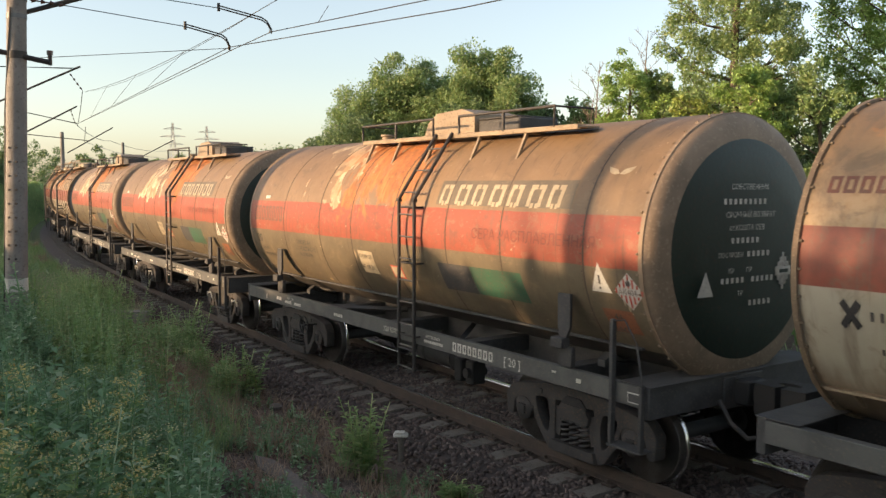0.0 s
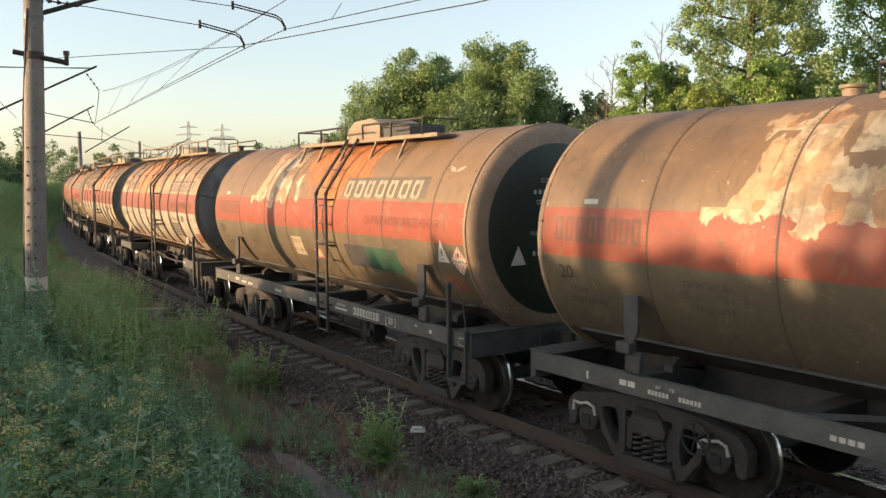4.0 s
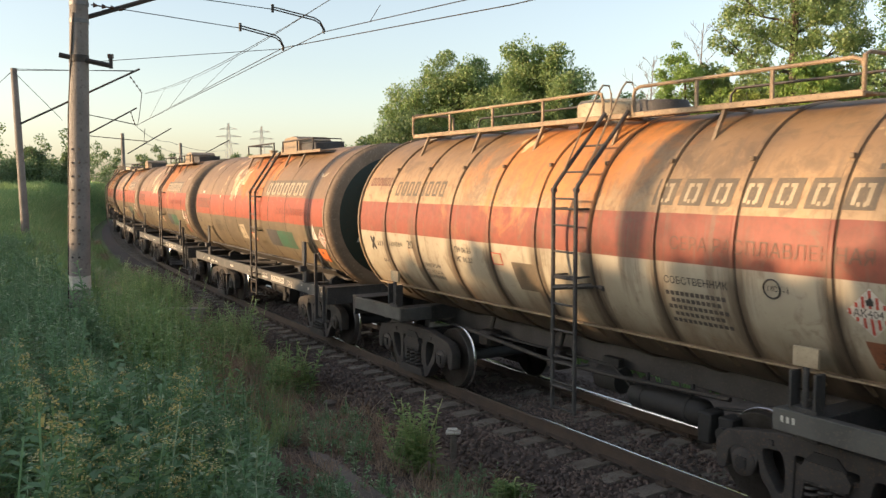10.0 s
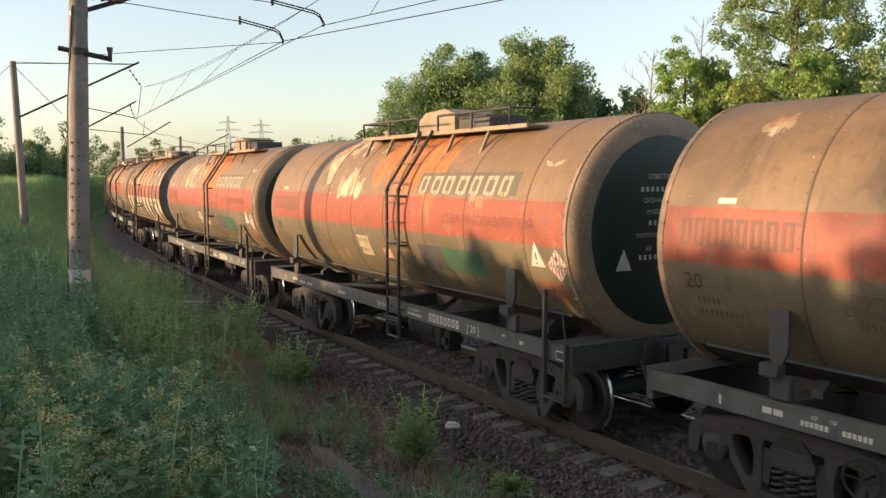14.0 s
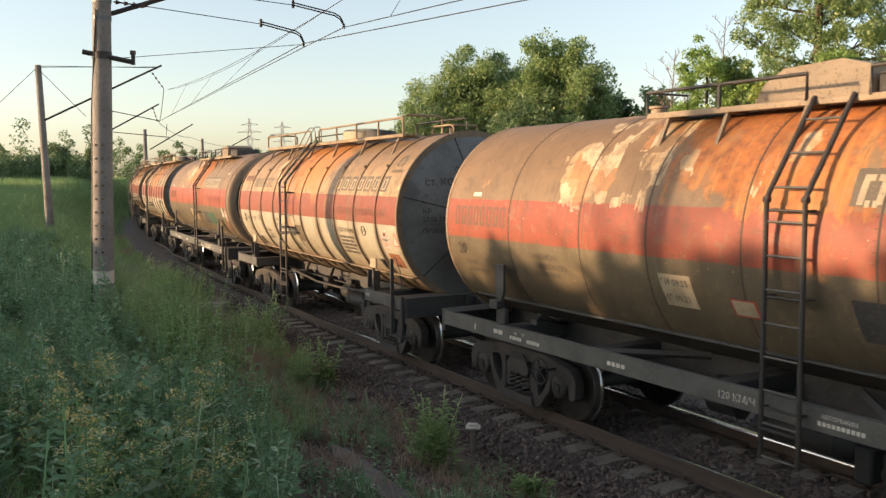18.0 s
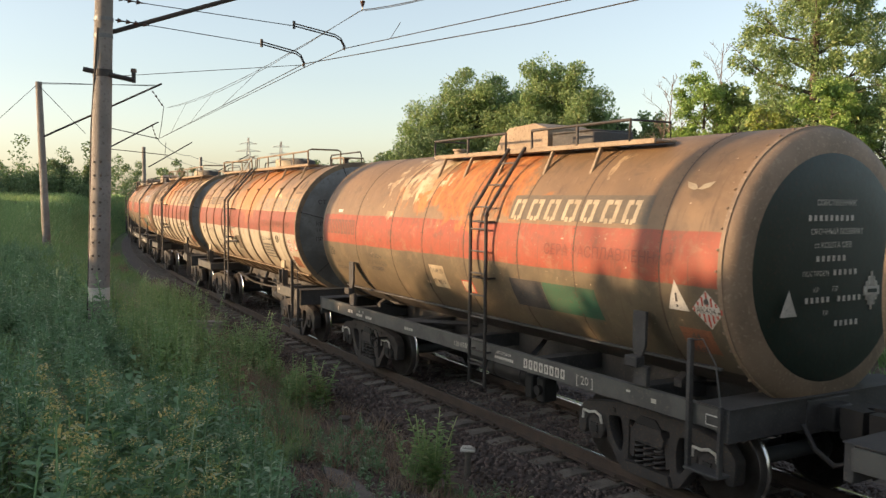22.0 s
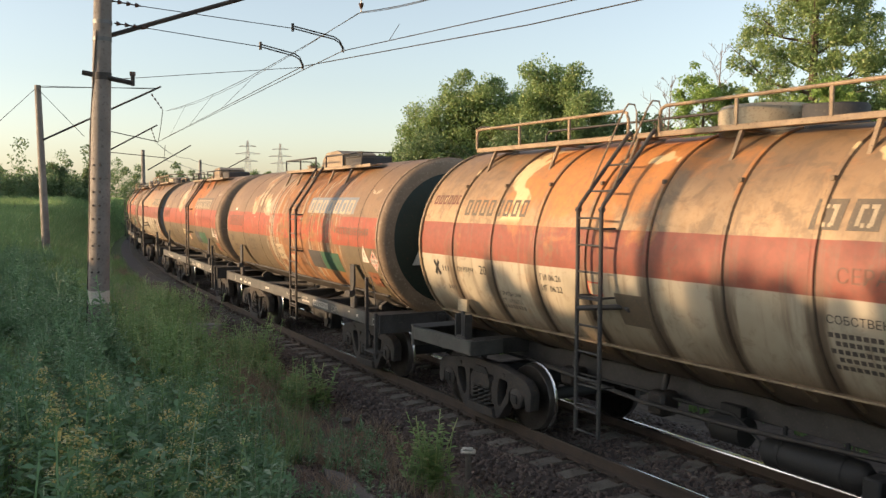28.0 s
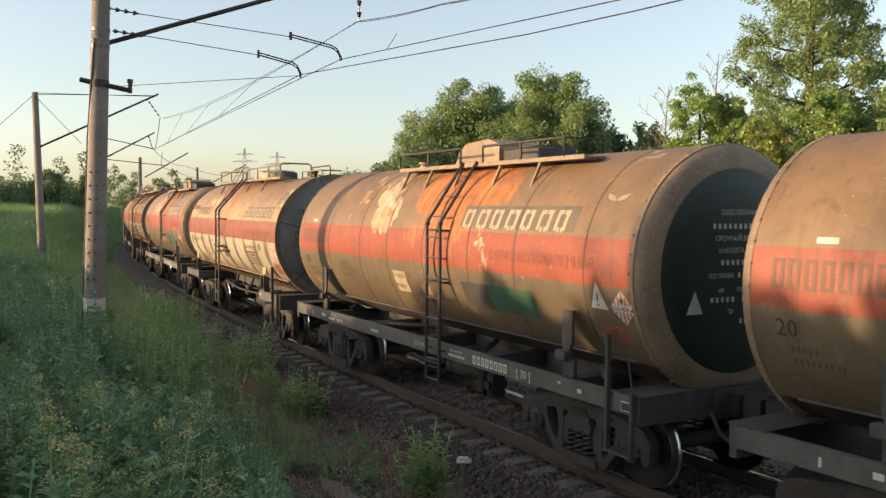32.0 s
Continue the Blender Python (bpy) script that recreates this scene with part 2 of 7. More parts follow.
def tank_paint_light(name="weathered_cream_tank_paint", rusty=1.0):
    """Cream tank with a red belt, orange staining above and grey drips below."""
    k = Mat(name, 0.5)
    x, y, z = k.xyz()
    v = k.vec(rnd=29.0)
    warp = k.math("MULTIPLY", k.math("SUBTRACT", k.noise(2.2, 3, 0.5, v), 0.5), 0.02)
    zz = k.math("ADD", z, warp)
    big = k.noise(0.8, 5, 0.6, v, 0.4)
    fine = k.noise(10.0, 6, 0.65, v)
    streak = k.noise(1.0, 5, 0.65, k.vec((6.0, 1.5, 0.45), rnd=13.0))
    grime = k.ramp(k.math("ADD", z, k.math("MULTIPLY_ADD", big, 0.9, -0.45)), 3.05, 3.85)
    upper = k.mix(grime, k.mix(k.ramp(fine, 0.4, 0.7), (0.39, 0.265, 0.145), (0.33, 0.21, 0.108)), (0.235, 0.15, 0.082))
    upper = k.mix(k.math("MULTIPLY", k.ramp(k.noise(3.2, 5, 0.65, v, 0.6), 0.46, 0.64), 0.6), upper, (0.135, 0.095, 0.06))
    lower = k.mix(k.ramp(big, 0.3, 0.7), (0.42, 0.375, 0.285), (0.33, 0.285, 0.205))
    red = k.mix(k.ramp(fine, 0.35, 0.75), (0.245, 0.058, 0.033), (0.19, 0.058, 0.036))
    belt = k.math("MULTIPLY", k.ramp(zz, 2.48, 2.49), k.ramp(zz, 2.995, 2.985))
    # browner towards the bottom, with an uneven edge
    low_brown = k.ramp(k.math("ADD", z, k.math("MULTIPLY", k.noise(1.6, 5, 0.6, k.vec((3.0, 1.0, 0.8), rnd=19.0)), 0.9)), 2.45, 1.85)
    lower = k.mix(k.math("MULTIPLY", low_brown, 0.75), lower, (0.19, 0.135, 0.085))
    col = k.mix(k.ramp(zz, 2.6, 2.8), lower, upper)
    col = k.mix(belt, col, red)
    rx = k.math("ABSOLUTE", k.math("ADD", x, k.math("MULTIPLY_ADD", k.oi.outputs["Random"], 2.4, -1.4)))
    rust_f = k.math("MULTIPLY", k.ramp(rx, 3.0, 0.2), k.ramp(z, 2.4, 3.6))
    rn = k.math("ADD", k.noise(1.2, 6, 0.65, v, 0.7), k.math("MULTIPLY", streak, 0.25))
    rust_m = k.math("MULTIPLY", k.ramp(k.math("ADD", rn, k.math("MULTIPLY", rust_f, 0.40)), 0.74, 0.96), 0.9 * rusty)
    col = k.mix(rust_m, col, k.mix(k.ramp(fine, 0.35, 0.7), (0.50, 0.20, 0.05), (0.40, 0.17, 0.06)))
    cn = k.noise(1.1, 3, 0.5, k.vec((1.0, 1.0, 0.8), rnd=41.0), 0.2)
    col = k.mix(k.math("MULTIPLY", k.ramp(cn, 0.66, 0.68), k.ramp(z, 3.0, 3.1)), col, (0.60, 0.45, 0.24))
    col = k.mix(k.math("MULTIPLY", k.ramp(streak, 0.5, 0.72), 0.6), col, (0.15, 0.11, 0.075))
    # dark brown over the lowest part, streaked at its upper edge
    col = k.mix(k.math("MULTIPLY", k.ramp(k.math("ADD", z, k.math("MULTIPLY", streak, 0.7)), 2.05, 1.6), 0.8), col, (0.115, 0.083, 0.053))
    col = k.mix(k.math("MULTIPLY", k.ramp(k.noise(4.5, 7, 0.72, v, 0.8), 0.52, 0.68), 0.45), col, (0.16, 0.115, 0.07))
    hoop = k.math("ABSOLUTE", k.math("SUBTRACT", k.math("FRACT", k.math("MULTIPLY_ADD", x, 0.9634, 100.5)), 0.5))
    drip = k.math("MULTIPLY", k.ramp(k.math("SUBTRACT", hoop, k.math("MULTIPLY", streak, 0.30)), 0.03, -0.09), k.ramp(z, 2.9, 2.2))
    col = k.mix(k.math("MULTIPLY", drip, 0.85), col, (0.085, 0.058, 0.036))
    k.bump(fine, 0.18, 0.006)
    return k.done(col, k.math("MULTIPLY_ADD", fine, 0.25, 0.44))


def leaf_mat(name, a, b, c, trans=0.5):
    """Leaves: colour from leaf to leaf, some light let through."""
    k = Mat(name, 0.5)
    r = k.geo.outputs["Random Per Island"]
    col = k.mix(k.ramp(r, 0.0, 0.6), a, b)
    col = k.mix(k.ramp(r, 0.75, 1.0), col, c)
    big = k.noise(0.35, 3, 0.5)
    col = k.mix(k.math("MULTIPLY", k.ramp(big, 0.4, 0.7), 0.5), col, b)
    tr = k.t.nodes.new("ShaderNodeBsdfTranslucent")
    k.link(col, tr.inputs[0])
    ms = k.t.nodes.new("ShaderNodeMixShader")
    ms.inputs[0].default_value = trans
    k.link(k.b.outputs[0], ms.inputs[1])
    k.link(tr.outputs[0], ms.inputs[2])
    k.link(ms.outputs[0], k.t.nodes["Material Output"].inputs[0])
    return k.done(col)


def ground_mat():
    """Earth with dry litter and moss, gravel by the line, worn grass further off."""
    k = Mat("field_soil_and_grass", 0.95)
    n1 = k.noise(0.25, 5, 0.6)
    n2 = k.noise(6.0, 6, 0.7)
    n3 = k.noise(40.0, 3, 0.6)
    soil = k.mix(k.ramp(n2, 0.35, 0.65), (0.10, 0.072, 0.055), (0.17, 0.122, 0.09))
    grass = k.mix(k.ramp(n2, 0.3, 0.7), (0.055, 0.085, 0.028), (0.10, 0.12, 0.045))
    col = k.mix(k.ramp(n1, 0.22, 0.42), grass, soil)
    col = k.mix(k.ramp(n3, 0.6, 0.75), col, (0.16, 0.13, 0.085))
    far = k.ramp(k.xyz()[1], 22.0, 45.0)
    col = k.mix(far, col, grass)
    k.bump(k.math("ADD", n2, n3), 0.6, 0.05)
    return k.done(col)


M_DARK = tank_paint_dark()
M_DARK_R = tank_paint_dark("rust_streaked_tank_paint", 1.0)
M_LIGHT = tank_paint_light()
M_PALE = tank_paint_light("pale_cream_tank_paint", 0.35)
M_GREEN_END = worn("dark_green_end_paint", (0.010, 0.022, 0.015), (0.015, 0.028, 0.020), (0.036, 0.030, 0.021), 1.3, 0.55)
M_RIM = worn("dusty_tank_rim", (0.27, 0.19, 0.125), (0.19, 0.135, 0.088), (0.33, 0.25, 0.17), 1.6, 0.65)
M_GREY_END = worn("grey_end_paint", (0.185, 0.187, 0.18), (0.095, 0.094, 0.088), (0.115, 0.108, 0.095), 1.0, 0.55)
M_FRAME = worn("dusty_grey_frame_steel", (0.064, 0.061, 0.058), (0.043, 0.040, 0.038), (0.105, 0.090, 0.075), 2.5, 0.75)
M_SILL = worn("dusty_green_grey_sill_paint", (0.105, 0.103, 0.092), (0.072, 0.070, 0.064), (0.135, 0.118, 0.098), 2.5, 0.7)
M_RUNG = worn("rubbed_ladder_rung", (0.085, 0.076, 0.066), (0.055, 0.048, 0.042), (0.17, 0.14, 0.11), 6.0, 0.45)
M_BOGIE = worn("oily_brown_bogie_steel", (0.023, 0.022, 0.021), (0.016, 0.016, 0.016), (0.040, 0.032, 0.026), 3.0, 0.7)
M_SIDE = worn("dusty_cast_side_frame", (0.050, 0.045, 0.041), (0.033, 0.030, 0.028), (0.110, 0.072, 0.047), 3.0, 0.75)
M_TREAD = worn("worn_wheel_tread", (0.13, 0.12, 0.11), (0.10, 0.09, 0.08), (0.06, 0.05, 0.045), 5.0, 0.42, 0.7, 0.05)
M_FLANGE = worn("rusty_bolted_flange", (0.20, 0.145, 0.09), (0.14, 0.10, 0.065), (0.30, 0.22, 0.14), 3.0, 0.7)
M_BLACK = worn("black_ladder_paint", (0.022, 0.020, 0.019), (0.035, 0.030, 0.026), (0.10, 0.06, 0.035), 4.0, 0.6)
M_RAIL_TAN = worn("tan_painted_steel", (0.29, 0.21, 0.125), (0.20, 0.14, 0.085), (0.12, 0.08, 0.05), 3.0, 0.6)
M_HATCH = worn("dusty_tan_hatch", (0.29, 0.215, 0.138), (0.225, 0.165, 0.105), (0.14, 0.10, 0.062), 2.0, 0.6)
M_STEEL = worn("polished_tread_steel", (0.72, 0.71, 0.70), (0.62, 0.60, 0.58), (0.4, 0.36, 0.33), 5.0, 0.2, 1.0, 0.03)
M_RUSTRAIL = worn("rusty_rail_web", (0.080, 0.056, 0.041), (0.060, 0.044, 0.034), (0.110, 0.074, 0.050), 4.0, 0.85, 0.0, 0.4)
M_CONCRETE = worn("weathered_concrete", (0.33, 0.305, 0.265), (0.26, 0.24, 0.21), (0.18, 0.165, 0.14), 1.2, 0.85, 0.0, 0.35)
M_POLE = worn("brownish_pole_concrete", (0.25, 0.225, 0.20), (0.19, 0.17, 0.15), (0.14, 0.122, 0.105), 1.2, 0.85, 0.0, 0.35)
M_SLEEPER = worn("dirty_concrete_sleeper", (0.19, 0.163, 0.133), (0.125, 0.105, 0.085), (0.075, 0.06, 0.048), 3.0, 0.9, 0.0, 0.4)
M_BALLAST = worn("brown_crushed_stone", (0.060, 0.044, 0.037), (0.082, 0.060, 0.049), (0.038, 0.030, 0.026), 2.0, 0.9, 0.0, 0.5)
M_WHITE = worn("dirty_white_paint", (0.60, 0.57, 0.50), (0.50, 0.46, 0.39), (0.30, 0.26, 0.21), 3.0, 0.6)
M_LETTER = worn("cream_lettering_paint", (0.44, 0.36, 0.24), (0.35, 0.28, 0.18), (0.27, 0.21, 0.14), 4.0, 0.55)
M_INK = worn("faded_black_lettering", (0.055, 0.05, 0.045), (0.085, 0.07, 0.055), (0.13, 0.10, 0.075), 4.0, 0.6)
M_BLACKINK = worn("black_lettering", (0.02, 0.019, 0.018), (0.03, 0.027, 0.025), (0.06, 0.05, 0.04), 4.0, 0.6)
M_BELTINK = worn("faded_belt_lettering", (0.135, 0.07, 0.045), (0.16, 0.065, 0.04), (0.2, 0.055, 0.035), 4.0, 0.6)
M_BROWNPLATE = worn("faded_brown_plate", (0.27, 0.10, 0.045), (0.20, 0.08, 0.04), (0.12, 0.06, 0.035), 3.0, 0.6)
M_FADEBLUE = worn("faded_blue_grey_mark", (0.20, 0.20, 0.17), (0.24, 0.22, 0.17), (0.30, 0.24, 0.15), 3.0, 0.6)
M_ENDINK = worn("dull_white_lettering", (0.60, 0.58, 0.51), (0.46, 0.44, 0.39), (0.22, 0.22, 0.19), 4.0, 0.6)
M_FADED = worn("faded_red_lettering", (0.165, 0.042, 0.027), (0.20, 0.048, 0.03), (0.26, 0.052, 0.03), 4.0, 0.6)
M_DOME = worn("cream_dome_paint", (0.42, 0.36, 0.25), (0.33, 0.27, 0.18), (0.20, 0.14, 0.09), 2.5, 0.6)
M_STENCIL = worn("olive_stencil_ground", (0.105, 0.085, 0.06), (0.135, 0.105, 0.07), (0.19, 0.14, 0.09), 3.0, 0.6)
M_SEAM = worn("dark_rusty_seam", (0.062, 0.046, 0.034), (0.085, 0.060, 0.040), (0.14, 0.09, 0.055), 3.0, 0.7)
# belly: the shade under the jacket is put into this dark colour
M_BELLY = worn("dark_dusty_belly", (0.055, 0.046, 0.038), (0.040, 0.034, 0.029), (0.085, 0.065, 0.048), 1.6, 0.85)
M_GREEN = worn("faded_green_patch", (0.030, 0.105, 0.058), (0.040, 0.085, 0.050), (0.10, 0.085, 0.055), 2.0, 0.6)
M_BLUE = worn("faded_blue_patch", (0.15, 0.19, 0.23), (0.20, 0.21, 0.21), (0.30, 0.22, 0.14), 2.0, 0.6)
M_ORANGE = worn("orange_hazard_plate", (0.62, 0.16, 0.035), (0.52, 0.13, 0.035), (0.30, 0.10, 0.04), 3.0, 0.55)
M_REDINK = worn("red_sign_paint", (0.48, 0.06, 0.035), (0.38, 0.06, 0.04), (0.26, 0.09, 0.06), 4.0, 0.55)
M_WIRE = worn("dark_copper_wire", (0.045, 0.045, 0.045), (0.06, 0.055, 0.05), None, 3.0, 0.5, 0.5)
M_GALV = worn("galvanised_steel", (0.20, 0.20, 0.20), (0.15, 0.15, 0.145), (0.10, 0.09, 0.085), 3.0, 0.55, 0.6)
# pylon steel made paler: the haze of distance is in its colour
M_PYLON = worn("weathered_pylon_zinc", (0.42, 0.40, 0.39), (0.36, 0.35, 0.34), None, 3.0, 0.8)
M_PORC = worn("brown_insulator", (0.06, 0.03, 0.02), (0.08, 0.04, 0.03), None, 3.0, 0.25)
M_BARK = worn("grey_brown_bark", (0.115, 0.09, 0.065), (0.07, 0.055, 0.042), (0.17, 0.14, 0.11), 3.0, 0.95, 0.0, 0.8)
M_TWIG = worn("bare_grey_twigs", (0.20, 0.155, 0.12), (0.14, 0.11, 0.085), None, 3.0, 0.9)
M_GROUND = ground_mat()
M_LEAF = leaf_mat("poplar_leaves", (0.275, 0.37, 0.14), (0.185, 0.275, 0.105), (0.40, 0.45, 0.18), 0.42)
M_LEAF_F = leaf_mat("fresh_green_leaves", (0.30, 0.43, 0.115), (0.22, 0.34, 0.09), (0.42, 0.50, 0.16), 0.45)
M_LEAF_Y = leaf_mat("yellow_green_leaves", (0.30, 0.35, 0.075), (0.21, 0.275, 0.06), (0.39, 0.38, 0.095), 0.38)
M_LEAF_D = leaf_mat("dark_hedge_leaves", (0.15, 0.22, 0.088), (0.11, 0.17, 0.07), (0.22, 0.28, 0.115), 0.4)
M_WEED = leaf_mat("blue_green_weed_leaves", (0.26, 0.41, 0.20), (0.15, 0.265, 0.12), (0.52, 0.60, 0.40), 0.40)
M_GRASS = leaf_mat("meadow_grass", (0.34, 0.46, 0.18), (0.21, 0.33, 0.12), (0.50, 0.54, 0.26), 0.45)
M_DRY = leaf_mat("dry_reddish_grass", (0.42, 0.30, 0.20), (0.33, 0.23, 0.155), (0.48, 0.38, 0.25), 0.3)
M_STRAW = leaf_mat("pale_straw", (0.42, 0.39, 0.26), (0.34, 0.32, 0.20), (0.52, 0.47, 0.34), 0.3)
M_FLOWER = leaf_mat("yellow_flower_heads", (0.74, 0.62, 0.24), (0.62, 0.52, 0.20), (0.78, 0.72, 0.48), 0.25)


# ---- mesh helpers ----
class G:
    """Vertices and faces of one part."""
    def __init__(self):
        self.v, self.f, self.mi = [], [], []
        self.slot = 0

    def add(self, vs, fs):
        n = len(self.v)
        self.v += [tuple(p) for p in vs]
        self.f += [tuple(i + n for i in q) for q in fs]
        self.mi += [self.slot] * len(fs)
        return self

    def box(self, x0, x1, y0, y1, z0, z1, c=0.006):
        """A box with its edges taken off by c."""
        c = min(c, (x1 - x0) / 3, (y1 - y0) / 3, (z1 - z0) / 3)
        lo, hi = (x0, y0, z0), (x1, y1, z1)
        vs, idx = [], {}
        for s in [(a, b, d) for a in (0, 1) for b in (0, 1) for d in (0, 1)]:
            for ax in range(3):
                p = []
                for i in range(3):
                    e = hi[i] if s[i] else lo[i]
                    p.append(e if i == ax else e + (-c if s[i] else c))
                idx[s, ax] = len(vs)
                vs.append(p)
        fs = []
        for ax in range(3):
            o = [i for i in range(3) if i != ax]
            for k in (0, 1):
                ring = []
                for a, b in ((0, 0), (1, 0), (1, 1), (0, 1)):
                    s = [0, 0, 0]
                    s[ax], s[o[0]], s[o[1]] = k, a, b
                    ring.append(idx[tuple(s), ax])
                fs.append(ring)
            for a in (0, 1):
                for b in (0, 1):
                    s0, s1 = [0, 0, 0], [0, 0, 0]
                    s0[ax], s1[ax] = 0, 1
                    for s in (s0, s1):
                        s[o[0]], s[o[1]] = a, b
                    s0, s1 = tuple(s0), tuple(s1)
                    fs.append([idx[s0, o[0]], idx[s0, o[1]], idx[s1, o[1]], idx[s1, o[0]]])
        for s in [(a, b, d) for a in (0, 1) for b in (0, 1) for d in (0, 1)]:
            fs.append([idx[s, 0], idx[s, 1], idx[s, 2]])
        return self.add(vs, fs)

    def prism(self, pts, a, b, axis="y"):
        """A flat outline pushed from a to b along an axis; outline in the two other axes, in order."""
        def at(p, k):
            return {"y": (p[0], k, p[1]), "x": (k, p[0], p[1]), "z": (p[0], p[1], k)}[axis]
        n = len(pts)
        vs = [at(p, a) for p in pts] + [at(p, b) for p in pts]
        fs = [list(range(n)), list(range(2 * n - 1, n - 1, -1))] + [[i, (i + 1) % n, n + (i + 1) % n, n + i] for i in range(n)]
        return self.add(vs, fs)

    def tube(self, pts, r, n=8, closed=False, r1=None):
        """A round bar through points."""
        pts = [Vector(p) for p in pts]
        vs, m = [], len(pts)
        up = Vector((0.13, 0.21, 0.97))
        for i, p in enumerate(pts):
            d = (pts[(i + 1) % m] - pts[i - 1]) if closed else (pts[min(i + 1, m - 1)] - pts[max(i - 1, 0)])
            d.normalize()
            a = d.cross(up)
            if a.length < 0.1:
                a = d.cross(Vector((1, 0, 0)))
            a.normalize()
            b = d.cross(a)
            rr = r if r1 is None else r + (r1 - r) * i / (m - 1)
            vs += [p + rr * (math.cos(2 * math.pi * k / n) * a + math.sin(2 * math.pi * k / n) * b) for k in range(n)]
        fs = []
        for i in range(m if closed else m - 1):
            j = (i + 1) % m
            fs += [[i * n + k, i * n + (k + 1) % n, j * n + (k + 1) % n, j * n + k] for k in range(n)]
        if not closed:
            fs += [list(range(n)), list(range((m - 1) * n, m * n))]
        return self.add(vs, fs)

    def lathe(self, prof, n=48, axis="x", o=(0, 0, 0), a0=0.0, a1=360.0):
        """A profile of (along, radius) turned round an axis through o."""
        full = abs(a1 - a0) >= 359.9
        m = n if full else n + 1
        vs = []
        for u, r in prof:
            for k in range(m):
                t = radians(a0 + (a1 - a0) * k / n)
                c, s = r * math.cos(t), r * math.sin(t)
                p = {"x": (u, c, s), "y": (c, u, s), "z": (c, s, u)}[axis]
                vs.append((p[0] + o[0], p[1] + o[1], p[2] + o[2]))
        fs = []
        for i in range(len(prof) - 1):
            for k in range(n):
                l = (k + 1) % m
                fs.append([i * m + k, i * m + l, (i + 1) * m + l, (i + 1) * m + k])
        if full:
            if prof[0][1] > 1e-4:
                fs.append(list(range(m)))
            if prof[-1][1] > 1e-4:
                fs.append([(len(prof) - 1) * m + k for k in range(m)])
        return self.add(vs, fs)

    def mesh(self, name, mats, smooth=40):
        me = bpy.data.meshes.new(name)
        me.from_pydata(self.v, [], self.f)
        for m in mats if isinstance(mats, (list, tuple)) else [mats]:
            me.materials.append(m)
        if any(self.mi):
            me.polygons.foreach_set("material_index", self.mi)
        bm = bmesh.new()
        bm.from_mesh(me)
        bmesh.ops.recalc_face_normals(bm, faces=bm.faces)
        bm.to_mesh(me)
        bm.free()
        if smooth:
            me.shade_smooth()
            me.set_sharp_from_angle(angle=radians(smooth))
        return me


def part(name, g, mat, parent=None, label="", at=(0, 0, 0), smooth=40):
    """Links a part's mesh under its thing."""
    ob = new(name, g if isinstance(g, bpy.types.Mesh) else g.mesh(name, mat, smooth))
    ob.parent, ob.location = parent, at
    return tagged(ob, label)


def again(ob, parent, at=(0, 0, 0), rz=0.0):
    """One more of a part, on the same mesh."""
    o = new(ob.name.split(".")[0], ob.data)
    o.parent, o.location, o.rotation_euler = parent, at, (0, 0, radians(rz))
    return tagged(o, ob["label"] if "label" in ob else "")


def thing(name, label, category, group="", m=None):
    ob = new(name)
    if m is not None:
        ob.matrix_world = m
    return tagged(ob, label, category, group)


ZC, RT = 2.62, 1.5


def on_tank(x, z, gx, gy, out):
    """A point of a flat drawing wrapped round the tank's field side; gx runs towards the near end."""
    a = math.asin(max(-1, min(1, (z - ZC) / RT))) + gy / RT
    return (x - gx, (RT + out) * math.cos(a), ZC + (RT + out) * math.sin(a))


def patch(g, x, z, w, h, out=0.004, lean=0.0, nx=2, ny=5):
    """A painted panel wrapped on the tank: its far upper corner at x, z."""
    vs = [on_tank(x, z, w * i / nx - lean * j / ny * 1.0, -h * j / ny, out) for j in range(ny + 1) for i in range(nx + 1)]
    fs = [[j * (nx + 1) + i, j * (nx + 1) + i + 1, (j + 1) * (nx + 1) + i + 1, (j + 1) * (nx + 1) + i] for j in range(ny) for i in range(nx)]
    return g.add(vs, fs)


def letters(body, size, place, bold=0.0):
    """Writing as a mesh; place(gx, gy) gives a glyph point's place."""
    cu = bpy.data.curves.new("writing", "FONT")
    cu.body, cu.size, cu.offset, cu.resolution_u = body, size, bold, 2
    tmp = bpy.data.objects.new("writing", cu)
    scene.collection.objects.link(tmp)
    me = bpy.data.meshes.new_from_object(tmp.evaluated_get(bpy.context.evaluated_depsgraph_get()))
    g = G()
    g.add([place(v.co.x, v.co.y) for v in me.vertices], [list(p.vertices) for p in me.polygons])
    bpy.data.objects.remove(tmp)
    bpy.data.curves.remove(cu)
    bpy.data.meshes.remove(me)
    return g


def tank_text(parent, body, x, z, size, mat, out=0.0, name="lettering"):
    return part(name, letters(body, size, lambda gx, gy: on_tank(x, z, gx, gy, out or .0035 + size * size * .065)), mat, parent, smooth=0)


def flat_text(parent, body, x, y, z, size, mat, name="lettering"):
    """Writing on a plane that faces the field side."""
    return part(name, letters(body, size, lambda gx, gy: (x - gx, y, z + gy)), mat, parent, smooth=0)


def end_text(parent, body, x, y, z, size, mat, name="lettering"):
    """Writing on the near end's face, read from the near end; y is its far-left start."""
    return part(name, letters(body, size, lambda gx, gy: (x, y - gx, z + gy)), mat, parent, smooth=0)


